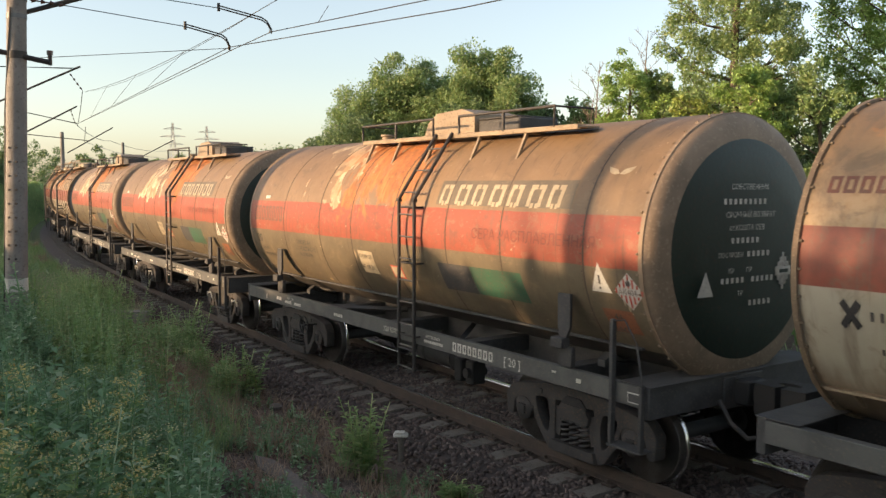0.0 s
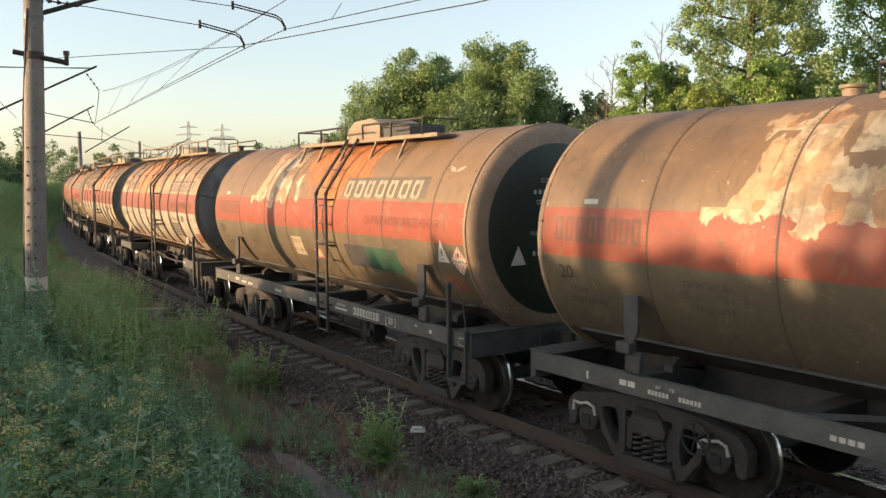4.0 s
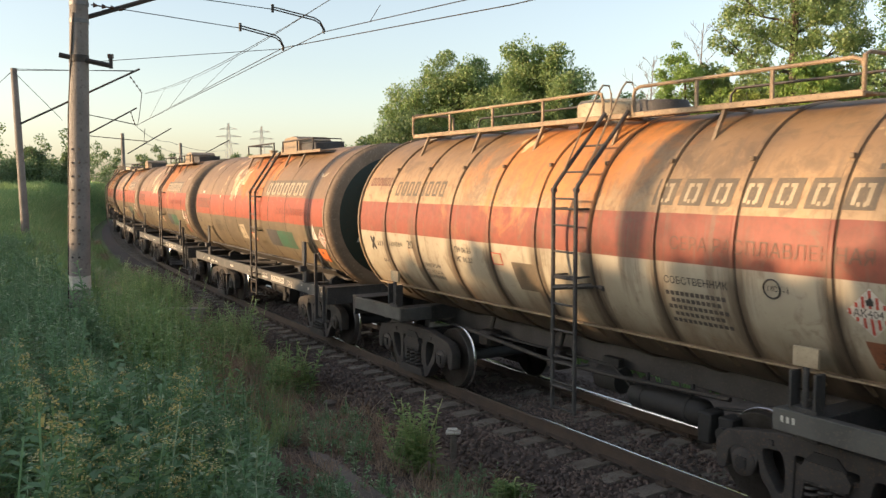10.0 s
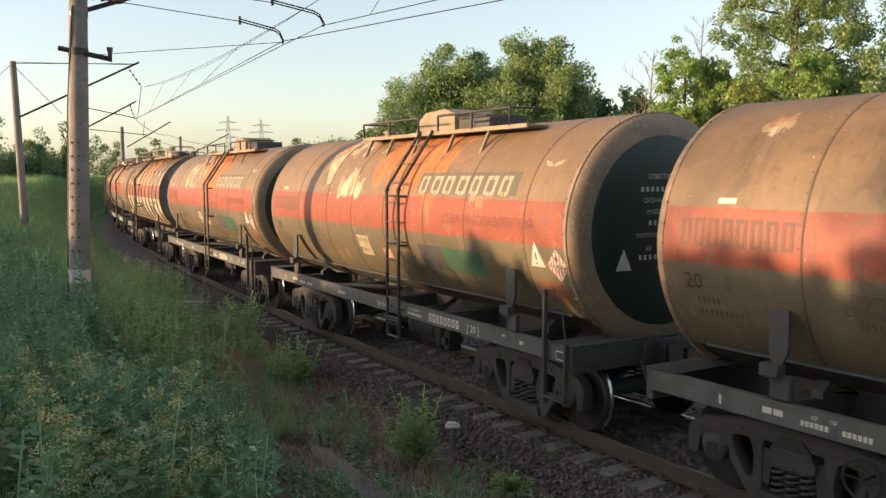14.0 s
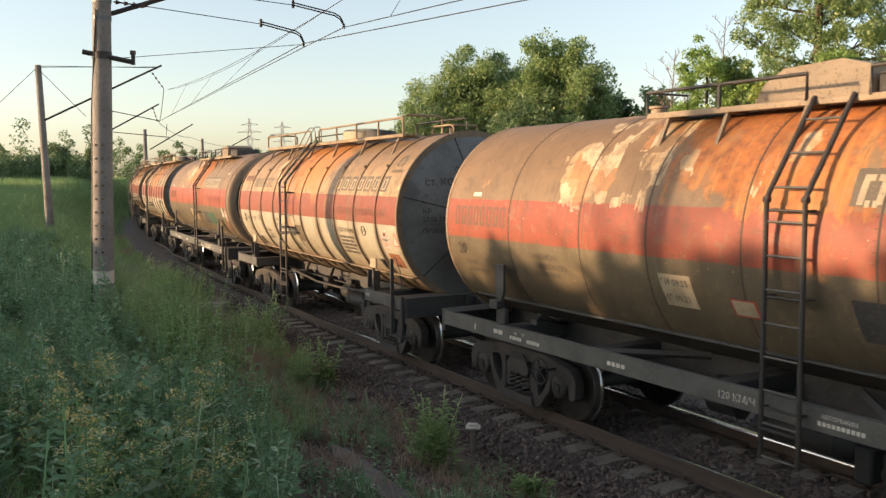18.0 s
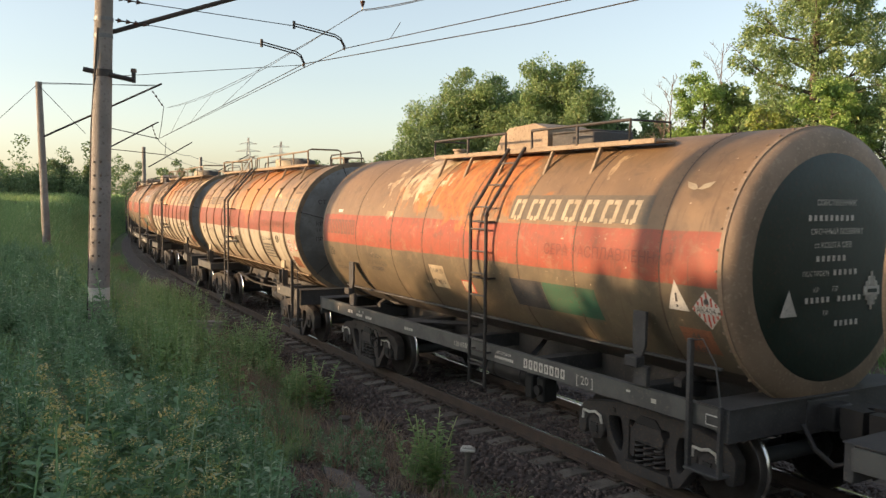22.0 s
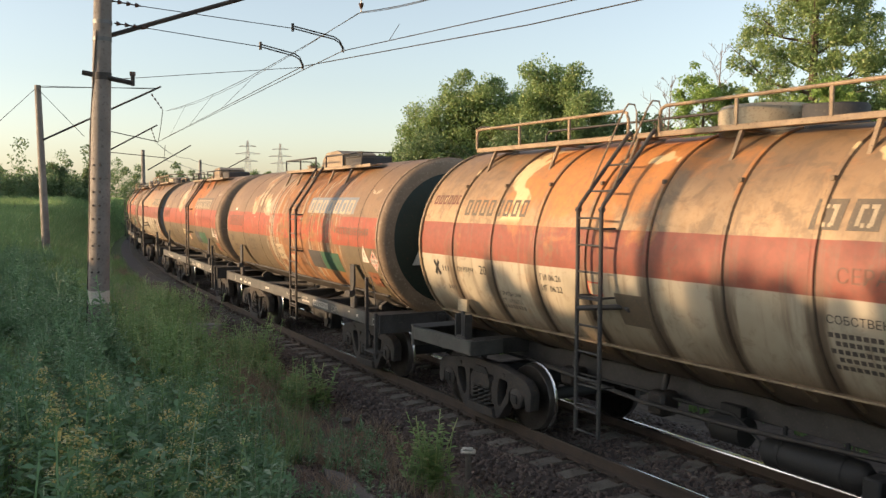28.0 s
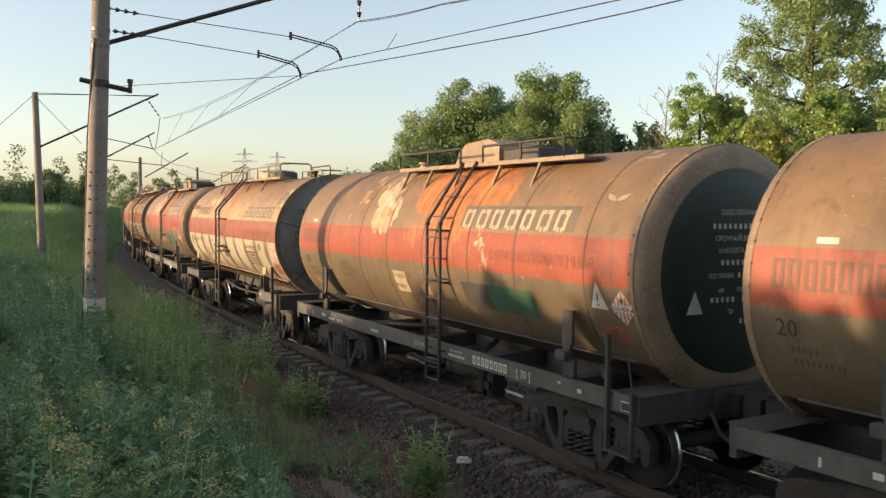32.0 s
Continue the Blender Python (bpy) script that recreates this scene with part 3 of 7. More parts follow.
# ---- running gear ----
def build_wheelset():
    g = G()
    g.lathe([(-1.15, 0.065), (-0.95, 0.075), (-0.9, 0.09), (0.9, 0.09), (0.95, 0.075), (1.15, 0.065)], 14, "y")
    for s in (-1, 1):
        g.slot = 0
        g.lathe([(s * 0.70, 0.13), (s * 0.72, 0.16), (s * 0.755, 0.20), (s * 0.775, 0.33), (s * 0.735, 0.405), (s * 0.722, 0.44), (s * 0.722, 0.478)], 28, "y")
        g.lathe([(s * 0.855, 0.452), (s * 0.85, 0.42), (s * 0.80, 0.39), (s * 0.805, 0.30), (s * 0.84, 0.18), (s * 0.88, 0.15), (s * 0.88, 0.10)], 28, "y")
        g.slot = 1
        g.lathe([(s * 0.722, 0.478), (s * 0.728, 0.500), (s * 0.742, 0.503)], 28, "y")
        g.slot = 2
        g.lathe([(s * 0.742, 0.503), (s * 0.755, 0.482), (s * 0.766, 0.478)], 28, "y")
        g.slot = 1
        g.lathe([(s * 0.766, 0.478), (s * 0.775, 0.475), (s * 0.845, 0.470), (s * 0.855, 0.462), (s * 0.855, 0.452)], 28, "y")
        g.slot = 0
        for k in range(4):
            t = math.pi / 2 * k + 0.3
            g.box(math.cos(t) * 0.27 - 0.035, math.cos(t) * 0.27 + 0.035, min(s * 0.79, s * 0.835), max(s * 0.79, s * 0.835), math.sin(t) * 0.27 - 0.035, math.sin(t) * 0.27 + 0.035)
    return g.mesh("wheelset", [M_BOGIE, M_TREAD, M_STEEL])


def build_spring():
    g = G()
    pts = [(0.062 * math.cos(t), 0.062 * math.sin(t), 0.285 * t / (2 * math.pi * 4.5)) for t in np.linspace(0, 2 * math.pi * 4.5, 46)]
    return g.tube(pts, 0.018, 5).mesh("spring", M_SIDE)


def rounded(pts, r=.05, n=4):
    """A closed outline with its corners rounded off."""
    out = []
    m = len(pts)
    for i in range(m):
        p, q, w = Vector(pts[i - 1]), Vector(pts[i]), Vector(pts[(i + 1) % m])
        a = q + (p - q).normalized() * min(r, (p - q).length * .45)
        b = q + (w - q).normalized() * min(r, (w - q).length * .45)
        for k in range(n + 1):
            t = k / n
            out.append(a * (1 - t) ** 2 + q * 2 * t * (1 - t) + b * t * t)
    return out


def build_side_frame():
    """One solid casting with two rounded windows, an open spring nest and open jaws for the axle boxes."""
    half = [(0, .885), (.5, .865), (.95, .79), (1.15, .75), (1.27, .62), (1.25, .36), (1.155, .36), (1.12, .56), (1.03, .64), (.82, .64), (.74, .56), (.71, .38), (.64, .32), (.50, .13), (.36, .07)]
    outer = half + [(-x, z) for x, z in reversed(half[1:])]
    win = [(.72, .69), (.47, .71), (.42, .52), (.44, .27), (.52, .27), (.68, .50)]
    nest = [(-.34, .72), (.34, .72), (.355, .20), (-.355, .20)]
    cu = bpy.data.curves.new("casting", "CURVE")
    cu.dimensions, cu.fill_mode, cu.extrude, cu.bevel_depth, cu.bevel_resolution = "2D", "BOTH", .068, .012, 1
    for pts, r in ((outer, .04), (win, .07), ([(-x, z) for x, z in reversed(win)], .07), (nest, .04)):
        sp = cu.splines.new("POLY")
        pp = rounded(pts, r)
        sp.points.add(len(pp) - 1)
        for p, q in zip(sp.points, pp):
            p.co = (q.x, q.y, 0, 1)
        sp.use_cyclic_u = True
    tmp = bpy.data.objects.new("casting", cu)
    scene.collection.objects.link(tmp)
    me = bpy.data.meshes.new_from_object(tmp.evaluated_get(bpy.context.evaluated_depsgraph_get()))
    a, b = 0.94, 1.10
    g = G()
    g.add([(v.co.x, 1.02 - v.co.z, v.co.y) for v in me.vertices], [list(p.vertices) for p in me.polygons])
    bpy.data.objects.remove(tmp)
    bpy.data.curves.remove(cu)
    bpy.data.meshes.remove(me)
    for s in (-1, 1):
        g.prism([(s * .22, .60), (s * .33, .64), (s * .345, .30), (s * .27, .26)], a - .03, b - .02)
        g.box(s * .60 - .035, s * .60 + .035, b - .004, b + .014, .735, .79)
    g.prism([(-.40, .10), (.40, .10), (.36, .215), (-.36, .215)], a - .06, b + .05)
    g.prism([(-.25, .515), (.25, .515), (.27, .60), (.20, .70), (-.20, .70), (-.27, .60)], a - .08, b + .03)
    return g.mesh("side_frame", M_SIDE)


def build_axle_box():
    g = G()
    g.lathe([(0.0, 0.12), (0.03, 0.145), (0.15, 0.145), (0.165, 0.125), (0.175, 0.10), (0.18, 0.0)], 20, "y")
    g.prism([(-.17, .08), (-.12, .17), (.12, .17), (.17, .08), (.15, -.02), (-.15, -.02)], 0.0, 0.14)
    for k in range(4):
        t = math.pi / 4 + math.pi / 2 * k
        g.lathe([(0.17, 0.014), (0.195, 0.014), (0.198, 0.0)], 6, "y", (0.075 * math.cos(t), 0, 0.075 * math.sin(t)))
    return g.mesh("axle_box", M_SIDE)


ME_WHEELSET, ME_SPRING, ME_FRAME, ME_BOX = build_wheelset(), build_spring(), build_side_frame(), build_axle_box()
g = G()
g.prism([(-.22, .48), (.22, .48), (.22, .70), (.12, .80), (-.12, .80), (-.22, .70)], -1.12, 1.12)
g.lathe([(.80, .17), (.90, .17)], 16, "z")
ME_BOLSTER = g.mesh("bolster", M_BOGIE)
g = G()
for s in (-1, 1):
    g.box(s * .36 - .05, s * .36 + .05, -.92, .92, .30, .40)
    for q in (-.79, .79):
        g.prism([(s * .40, .25), (s * .44, .60), (s * .39, .60), (s * .34, .25)], q - .05, q + .05)
g.box(-.4, .4, -.03, .03, .40, .44)
ME_BRAKE = g.mesh("brake_rigging", M_BOGIE)


def bogie(car, x):
    b = new("bogie")
    b.parent, b.location = car, (x, 0, 0)
    part("bolster", ME_BOLSTER, None, b)
    part("brake_rigging", ME_BRAKE, None, b)
    for s in (1, -1):
        o = part("side_frame", ME_FRAME, None, b)
        o.rotation_euler = (0, 0, 0 if s > 0 else math.pi)
        for dx, dy in ((-.155, 1.06), (0, 1.07), (.155, 1.06)):
            part("spring", ME_SPRING, None, b, "", (dx, s * dy, .235))
        for dx in (-.925, .925):
            o = part("axle_box", ME_BOX, None, b, "", (dx, s * .955, .475))
            o.rotation_euler = (0, 0, 0 if s > 0 else math.pi)
    for dx in (-.925, .925):
        part("wheelset", ME_WHEELSET, None, b, "dark wheels on one axle with bright worn treads", (dx, 0, .475))
    return b


def coupler(car, s):
    g = G()
    g.box(min(s * 5.3, s * 5.62), max(s * 5.3, s * 5.62), -.16, .16, .92, 1.2, .02)
    g.box(min(s * 5.5, s * 5.80), max(s * 5.5, s * 5.80), -.075, .075, .98, 1.14, .02)
    g.prism([(s * 5.72, -.20), (s * 5.72, .20), (s * 5.98, .22), (s * 6.00, .05), (s * 5.88, .02), (s * 5.90, -.06), (s * 6.06, -.10), (s * 6.05, -.21), (s * 5.9, -.25)], .90, 1.22, "z")
    part("coupler", g, M_BOGIE, car)
    g = G()
    g.tube([(s * 5.45, .42, 1.0), (s * 5.62, .46, .80), (s * 5.80, .40, .66), (s * 5.98, .30, .72), (s * 6.005, .22, .86)], .028, 8)
    part("brake_hose", g, M_BLACK, car)


def ladder(car, x0, x1, mat, zb, zk, lat, top, nr=0.315):
    """A side ladder on the field side, straight to zk, then leaning in to the platform."""
    lad = part("ladder", G().box(x1, x0, lat - .05, lat + .03, zb + .28, zb + .31), mat, car, "steel side ladder")
    for x in (x0, x1):
        g = G()
        r = .026
        g.tube([(x, lat, zb), (x, lat, zk), (x, lat - .03, zk + .06), (x, top[0], top[1])], r, 8)
        g.lathe([(-.028, .033), (.028, .033)], 8, "x", (x, lat - .005, zk))
        part("stile", g, mat, lad)
    z = zb + .03
    first = None
    while z < top[1] - .1:
        if z <= zk:
            y = lat
        else:
            y = lat + (top[0] - lat) * (z - zk) / (top[1] - zk)
        if first is None:
            first = part("rung", G().tube([(x0, 0, 0), (x1, 0, 0)], .013, 6), M_RUNG if mat is M_BLACK else mat, lad, "", (0, y, z))
        else:
            again(first, lad, (0, y, z))
        z += nr
    for zz in (1.15, 2.2, 3.0):
        yy = math.sqrt(RT * RT - (zz - ZC) ** 2) if zz > 1.4 else 1.46
        part("bracket", G().tube([(x0, yy - .02, zz), (x0, lat - .01, zz), (x1, lat - .01, zz), (x1, yy - .02, zz)], .014, 6), mat, lad)
    return lad


def bars(parent, x, z, n, w, h, gap, mat, surf=None, lean=0.0, name="number_line", out=.0035):
    """Writing that is not spelt out: plain bars of its size; wide ones are open blocks of two uprights, head and foot."""
    if n < 1:
        return None
    g = G()

    def at(u, v):
        return on_tank(x, z, u + lean * v / h, -v, out) if surf is None else (x - u, surf, z - v)

    def block(u0, u1, v0, v1, k):
        vs = [at(u, v0 + (v1 - v0) * j / k) for j in range(k + 1) for u in (u0, u1)]
        g.add(vs, [[2 * j, 2 * j + 1, 2 * j + 3, 2 * j + 2] for j in range(k)])
    for i in range(n):
        u = i * (w + gap)
        t = min(.042, w * .32)
        if w >= .08:
            block(u, u + t, 0, h, 3)
            block(u + w - t, u + w, 0, h, 3)
            block(u + t, u + w - t, 0, t, 1)
            block(u + t, u + w - t, h - t, h, 1)
        else:
            block(u, u + w, 0, h, 2)
    return part(name, g, mat, parent, smooth=0)


def end_bars(parent, x, y, z, n, w, h, gap, mat, slope=0.0):
    """The same on the near end."""
    vs, fs = [], []
    for i in range(n):
        u = y - i * (w + gap)
        b = len(vs)
        xx = x - slope * (i * (w + gap))
        vs += [(xx, u, z), (xx - slope * w, u - w, z), (xx, u, z - h), (xx - slope * w, u - w, z - h)]
        fs.append([b, b + 1, b + 3, b + 2])
    return part("number_line", G().add(vs, fs), mat, parent, smooth=0)


def outline(x, z, w, h, t, out=.0045):
    """A hollow upright panel with a gap at head and foot, wrapped on the tank."""
    g = G()
    for u in (0, w - t):
        patch(g, x - u, z, t, h, out, .02, 1, 3)
    for v in (0, h - t):
        patch(g, x - t + .004, z - v, w * .5 - t - .012, t, out + .001, 0, 1, 1)
        patch(g, x - w * .5 - .012, z - v, w * .5 - t - .012, t, out + .001, 0, 1, 1)
    return g


def wrapped(g, x, z, pts, out, n=6):
    """A flat convex outline of (along, up) laid on the tank in n strips."""
    lo, hi = min(p[1] for p in pts), max(p[1] for p in pts)
    vs = []
    for j in range(n + 1):
        v = lo + (hi - lo) * min(.9999, max(.0001, j / n))
        xs = []
        for a, b in zip(pts, list(pts[1:]) + [pts[0]]):
            if min(a[1], b[1]) <= v <= max(a[1], b[1]) and a[1] != b[1]:
                xs.append(a[0] + (b[0] - a[0]) * (v - a[1]) / (b[1] - a[1]))
        vs += [on_tank(x, z, min(xs), v, out), on_tank(x, z, max(xs), v, out)]
    return g.add(vs, [[2 * j, 2 * j + 1, 2 * j + 3, 2 * j + 2] for j in range(n)])


def tri_sign(car, x, z, w, mat, ink):
    g = G()
    wrapped(g, x, z, [(0, 0), (w, 0), (w * .42, w * 1.1)], .005)
    s = part("warning_triangle", g, mat, car, "white warning triangle", smooth=0)
    g = G()
    patch(g, x - w * .40, z + w * .62, w * .1, w * .32, .008, 0, 1, 2)
    patch(g, x - w * .40, z + w * .20, w * .1, w * .09, .008, 0, 1, 1)
    part("mark", g, ink, s, smooth=0)


def diamond_sign(car, x, z, w, ground, ink, text):
    """A hazard diamond with upright red bars, a flame and a code."""
    g = G()
    wrapped(g, x, z, [(0, 0), (w / 2, -w / 2), (w, 0), (w / 2, w / 2)], .005, 8)
    s = part("hazard_diamond", g, ground, car, "white diamond hazard sign with red upright bars", smooth=0)
    for i in range(7):
        u = w * (i + .5) / 7
        hh = (w / 2 - abs(u - w / 2)) * .9
        part("red_bar", patch(G(), x - u + w * .03, z + hh, w * .06, 2 * hh, .007, 0, 1, 3), M_REDINK, s, smooth=0)
    g = G()
    patch(g, x - w * .12, z + w * .10, w * .76, w * .2, .009, 0, 2, 2)
    p = part("code_panel", g, ground, s, smooth=0)
    part("lettering", letters(text, w * .22, lambda gx, gy: on_tank(x - w * .14, z - w * .075, gx, gy, .012)), ink, s, smooth=0)
    g = G()
    g.add([on_tank(x, z, w * (.5 + a), w * b, .010) for a, b in ((-.07, .16), (.07, .16), (.08, .24), (.02, .34), (-.03, .28), (-.08, .26))], [[0, 1, 2, 3, 4, 5]])
    part("flame", g, ink, s, smooth=0)


def frame_end(car, s):
    """End beam, coupler, steps and hand post."""
    g = G()
    a, b = sorted((s * 5.32, s * 5.42))
    g.box(a, b, -1.5, 1.5, .93, 1.27, .01)
    a, b = sorted((s * 5.0, s * 5.44))
    g.box(a, b, -1.5, 1.5, 1.262, 1.275, .002)
    g.box(min(s * 5.40, s * 5.445), max(s * 5.40, s * 5.445), -.34, .34, .88, 1.24, .01)
    part("end_beam", g, M_FRAME, car)
    coupler(car, s)
    y = 1.545 * (1 if s < 0 else -1)
    g = G()
    a, b = sorted((s * 4.92, s * 4.97))
    g.box(a, b, y - .03, y + .03, .58, 1.92, .006)
    part("hand_post", g, M_FRAME, car)
    g = G()
    a, b = sorted((s * 5.34, s * 5.38))
    g.box(a, b, y - .03, y + .03, .58, 1.3, .006)
    a, b = sorted((s * 4.92, s * 5.38))
    g.box(a, b, y - .14, y + .05, .575, .60, .004)
    part("foot_step", g, M_FRAME, car)
    g = G()
    g.tube([(s * 4.95, y, 1.9), (s * 5.10, y - .01, 1.93), (s * 5.26, y - .02, 1.7), (s * 5.36, y, 1.3)], .009, 6)
    part("grab_wire", g, M_FRAME, car)


def saddle(car, x, tall):
    """The strap post and its foot that hold the tank down, both sides."""
    for s in (1, -1):
        y0, y1 = (1.44, 1.53) if s > 0 else (-1.53, -1.44)
        g = G()
        g.box(x - .12, x + .10, y0, y1 - .02, 1.27, 1.50, .012)
        g.box(x - .03, x + .17, y0 + .01, y1 + .05, 1.48, 1.60, .01)
        g.prism([(x - .02, 1.60), (x + .09, 1.60), (x + .12, 1.72), (x + .12, tall), (x - .08, tall), (x - .08, 1.72)], y0 + .03, y0 + .065)
        part("tank_strap", g, M_FRAME, car)
        g = G()
        g.prism([(s * .35, 1.20), (s * .92, 1.20), (s * .92, 1.28), (s * .80, 1.36), (s * .6, 1.25), (s * .35, 1.16)], x - .06, x + .06, "x")
        part("saddle", g, M_FRAME, car)


def air_gear(car, x):
    g = G()
    g.lathe([(x - .62, 0), (x - .60, .10), (x - .52, .16), (x + .52, .16), (x + .60, .10), (x + .62, 0)], 20, "x", (0, .72, .72))
    for dx in (-.35, .35):
        g.lathe([(x + dx - .025, .168), (x + dx + .025, .168)], 20, "x", (0, .72, .72))
        g.box(x + dx - .02, x + dx + .02, .70, .74, .86, 1.02)
    part("air_reservoir", g, M_BOGIE, car)
    g = G()
    g.lathe([(x + 1.0, .05), (x + 1.05, .17), (x + 1.45, .17), (x + 1.5, .12), (x + 1.62, .05)], 18, "x", (0, .45, .74))
    g.box(x + 1.1, x + 1.4, .40, .50, .90, 1.02)
    part("brake_cylinder", g, M_BOGIE, car)
    g = G()
    g.tube([(-5.2, .55, .92), (-3.2, .6, .93), (x - .6, .62, .78)], .02, 6)
    g.tube([(x + .6, .66, .70), (x + 1.2, .5, .92), (3.0, .6, .94), (5.2, .5, .92)], .02, 6)
    part("brake_pipe", g, M_BOGIE, car)
    g = G()
    for dx in (0.0, .28):
        g.box(x - 1.15 + dx, x - .97 + dx, .78, 1.02, .50, .84, .02)
    g.lathe([(.74, .07), (1.08, .07)], 12, "y", (x - 1.06, 0, .67))
    part("valve_box", g, M_BOGIE, car)


def platform(car, xs, xe, z, mat, gap, rail_h, rounded, brackets, past=0.0, lat=(.48, .84)):
    """The top gangway on the field side with its rails; xs is the far end, xe the near end."""
    y0, y1 = lat
    deck_m = M_HATCH if mat is M_BLACK else mat
    deck = part("gangway", G().box(xe - past, xs, y1 - .03, y1 + .01, z - .045, z + .02), deck_m, car, "steel gangway along the tank top")
    g = G()
    for i in range(3):
        g.box(xe - past + .01, xs - .01, y0 + .115 * i, y0 + .115 * i + .10, z - .02, z + .005, .003)
    part("deck_plank", g, deck_m, deck)
    first = None
    for x in brackets:
        if first is None:
            g = G()
            foot = y1 + .15
            fz = ZC + math.sqrt(RT * RT - foot * foot)
            g.prism([(y1 - .01, z - .04), (y1 - .06, z - .04), (foot - .04, fz + .01), (foot + .01, fz - .02)], -.022, .022, "x")
            g.box(-.022, .022, y0 - .1, y1, z - .06, z - .025)
            first = part("bracket", g, deck_m, deck, "", (x, 0, 0))
        else:
            again(first, deck, (x, 0, 0))
    spans = [(xs, gap[0]), (gap[1], xe)]
    for a, b in spans:
        g = G()
        if rounded:
            for h in (rail_h, ):
                g.tube([(a, y1, z), (a, y1, z + h - .1), (a - .03, y1, z + h - .03), (a - .1, y1, z + h), (b + .1, y1, z + h), (b + .03, y1, z + h - .03), (b, y1, z + h - .1), (b, y1, z)], .021, 8)
        else:
            g.tube([(a, y1, z), (a, y1, z + rail_h), (b, y1, z + rail_h), (b, y1, z)], .02, 8)
        part("hand_rail", g, mat, deck)
        n = max(1, round(abs(a - b) / 1.1))
        for i in range(1, n):
            x = a + (b - a) * i / n
            part("rail_post", G().box(x - .02, x + .02, y1 - .015, y1 + .015, z, z + rail_h, .004), mat, deck)
    for x, d in ((xs, -1), (xe, 1)):
        g = G()
        if rounded:
            g.tube([(x, y1, z), (x, y1, z + rail_h * 1.05), (x, y1 - .08, z + rail_h * 1.15), (x, .1, z + rail_h * 1.15), (x, 0.02, z + rail_h * 1.05), (x, .02, z + .02)], .021, 8)
        else:
            g.tube([(x, y1, z + rail_h), (x, y0 - .3, z + rail_h), (x, y0 - .3, z)], .014, 6)
        part("end_rail", g, mat, deck)
    return deck


# ---- tank car with side sills (brown, smooth jacket, green ends) ----
def car_sills(rusty=False):
    car = thing("tank_car", "brown weathered tank car with a red belt and green ends", "tank car", "cars of the train")
    e = 5.25
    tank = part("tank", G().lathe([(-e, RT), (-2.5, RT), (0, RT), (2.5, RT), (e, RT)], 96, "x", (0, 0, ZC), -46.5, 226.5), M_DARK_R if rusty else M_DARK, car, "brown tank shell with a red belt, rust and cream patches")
    for s in (-1, 1):
        g = G().lathe([(s * e, RT), (s * (e + .035), 1.492), (s * (e + .08), 1.465), (s * (e + .115), 1.42), (s * (e + .14), 1.35), (s * (e + .155), 1.25), (s * (e + .16), 1.19)], 96, "x", (0, 0, ZC))
        part("end_rim", g, M_RIM, tank, "dusty rounded end rim")
        g = G().lathe([(s * (e + .156), 1.215), (s * (e + .172), 1.18), (s * (e + .196), .80), (s * (e + .211), .4), (s * (e + .216), 0.0)], 64, "x", (0, 0, ZC))
        part("end_cover", g, M_GREEN_END, tank, "dark green tank end")
        g = G()
        for k in range(44):
            t = 2 * math.pi * k / 44
            g.lathe([(-.011, .014), (.011, .014)], 6, "x", (s * (e - .03), (RT + .008) * math.cos(t), ZC + (RT + .008) * math.sin(t)))
        g.lathe([(s * e - .035, RT + .001), (s * e - .035, RT + .006), (s * e + .02, RT + .006), (s * e + .02, RT - .002)], 96, "x", (0, 0, ZC))
        part("bolt_ring", g, M_RIM, tank)
    # recessed shell, its dark colour standing in for shade below the jacket
    part("inner_shell", G().lathe([(-e + .02, 1.44), (e - .02, 1.44)], 64, "x", (0, 0, ZC)), M_BELLY, tank, "dusty shell under the open foot of the jacket, coloured dark for its shade")
    for x in (-4.42, -2.95, -1.75, -.35, .95, 2.1, 3.6):
        g = G().lathe([(x - .012, RT), (x - .008, RT + .004), (x + .008, RT + .004), (x + .012, RT)], 80, "x", (0, 0, ZC), -46, 226)
        for k in range(36):
            t = radians(-44 + 134 * k / 35)
            c, q = (RT + .003) * math.cos(t), ZC + (RT + .003) * math.sin(t)
            g.lathe([(-.005, .0055), (.005, .0055)], 5, "x", (x + .03, c, q))
        part("weld_seam", g, M_SEAM, tank)
    for s in (1, -1):
        g = G().box(-4.95, 4.95, min(s * 1.05, s * 1.115), max(s * 1.05, s * 1.115), 1.535, 1.565, .004)
        part("jacket_edge", g, M_FRAME, tank)
    # frame
    for s in (1, -1):
        g = G()
        g.prism([(s * q, z) for q, z in ((1.50, 1.04), (1.50, 1.252), (1.494, 1.256), (1.42, 1.256), (1.42, 1.24), (1.478, 1.236), (1.478, 1.058), (1.42, 1.054), (1.42, 1.036), (1.494, 1.036))], -5.36, 5.36, "x")
        part("side_sill", g, M_SILL, car, "dusty grey side sill with white markings")
    part("centre_sill", G().box(-5.36, 5.36, -.30, .30, .86, 1.22, .01), M_FRAME, car)
    first = None
    for x in (-3.9, -2.0, 0.0, 2.0, 3.9):
        g = G().box(-.11, .11, -1.43, 1.43, 1.0, 1.21, .008)
        if first is None:
            first = part("cross_beam", g, M_FRAME, car, "", (x, 0, 0))
        else:
            again(first, car, (x, 0, 0))
    for s in (1, -1):
        for q in (-1, 1):
            g = G().tube([(q * 2.0, s * 1.44, 1.20), (q * .95, s * .42, 1.20)], .045, 4)
            part("diagonal_brace", g, M_FRAME, car)
    for s in (-1, 1):
        frame_end(car, s)
        saddle(car, s * 3.9 - (.12 if s > 0 else .26), 2.10)
    bogie(car, -3.9)
    bogie(car, 3.9)
    air_gear(car, -.6)
    g = G()
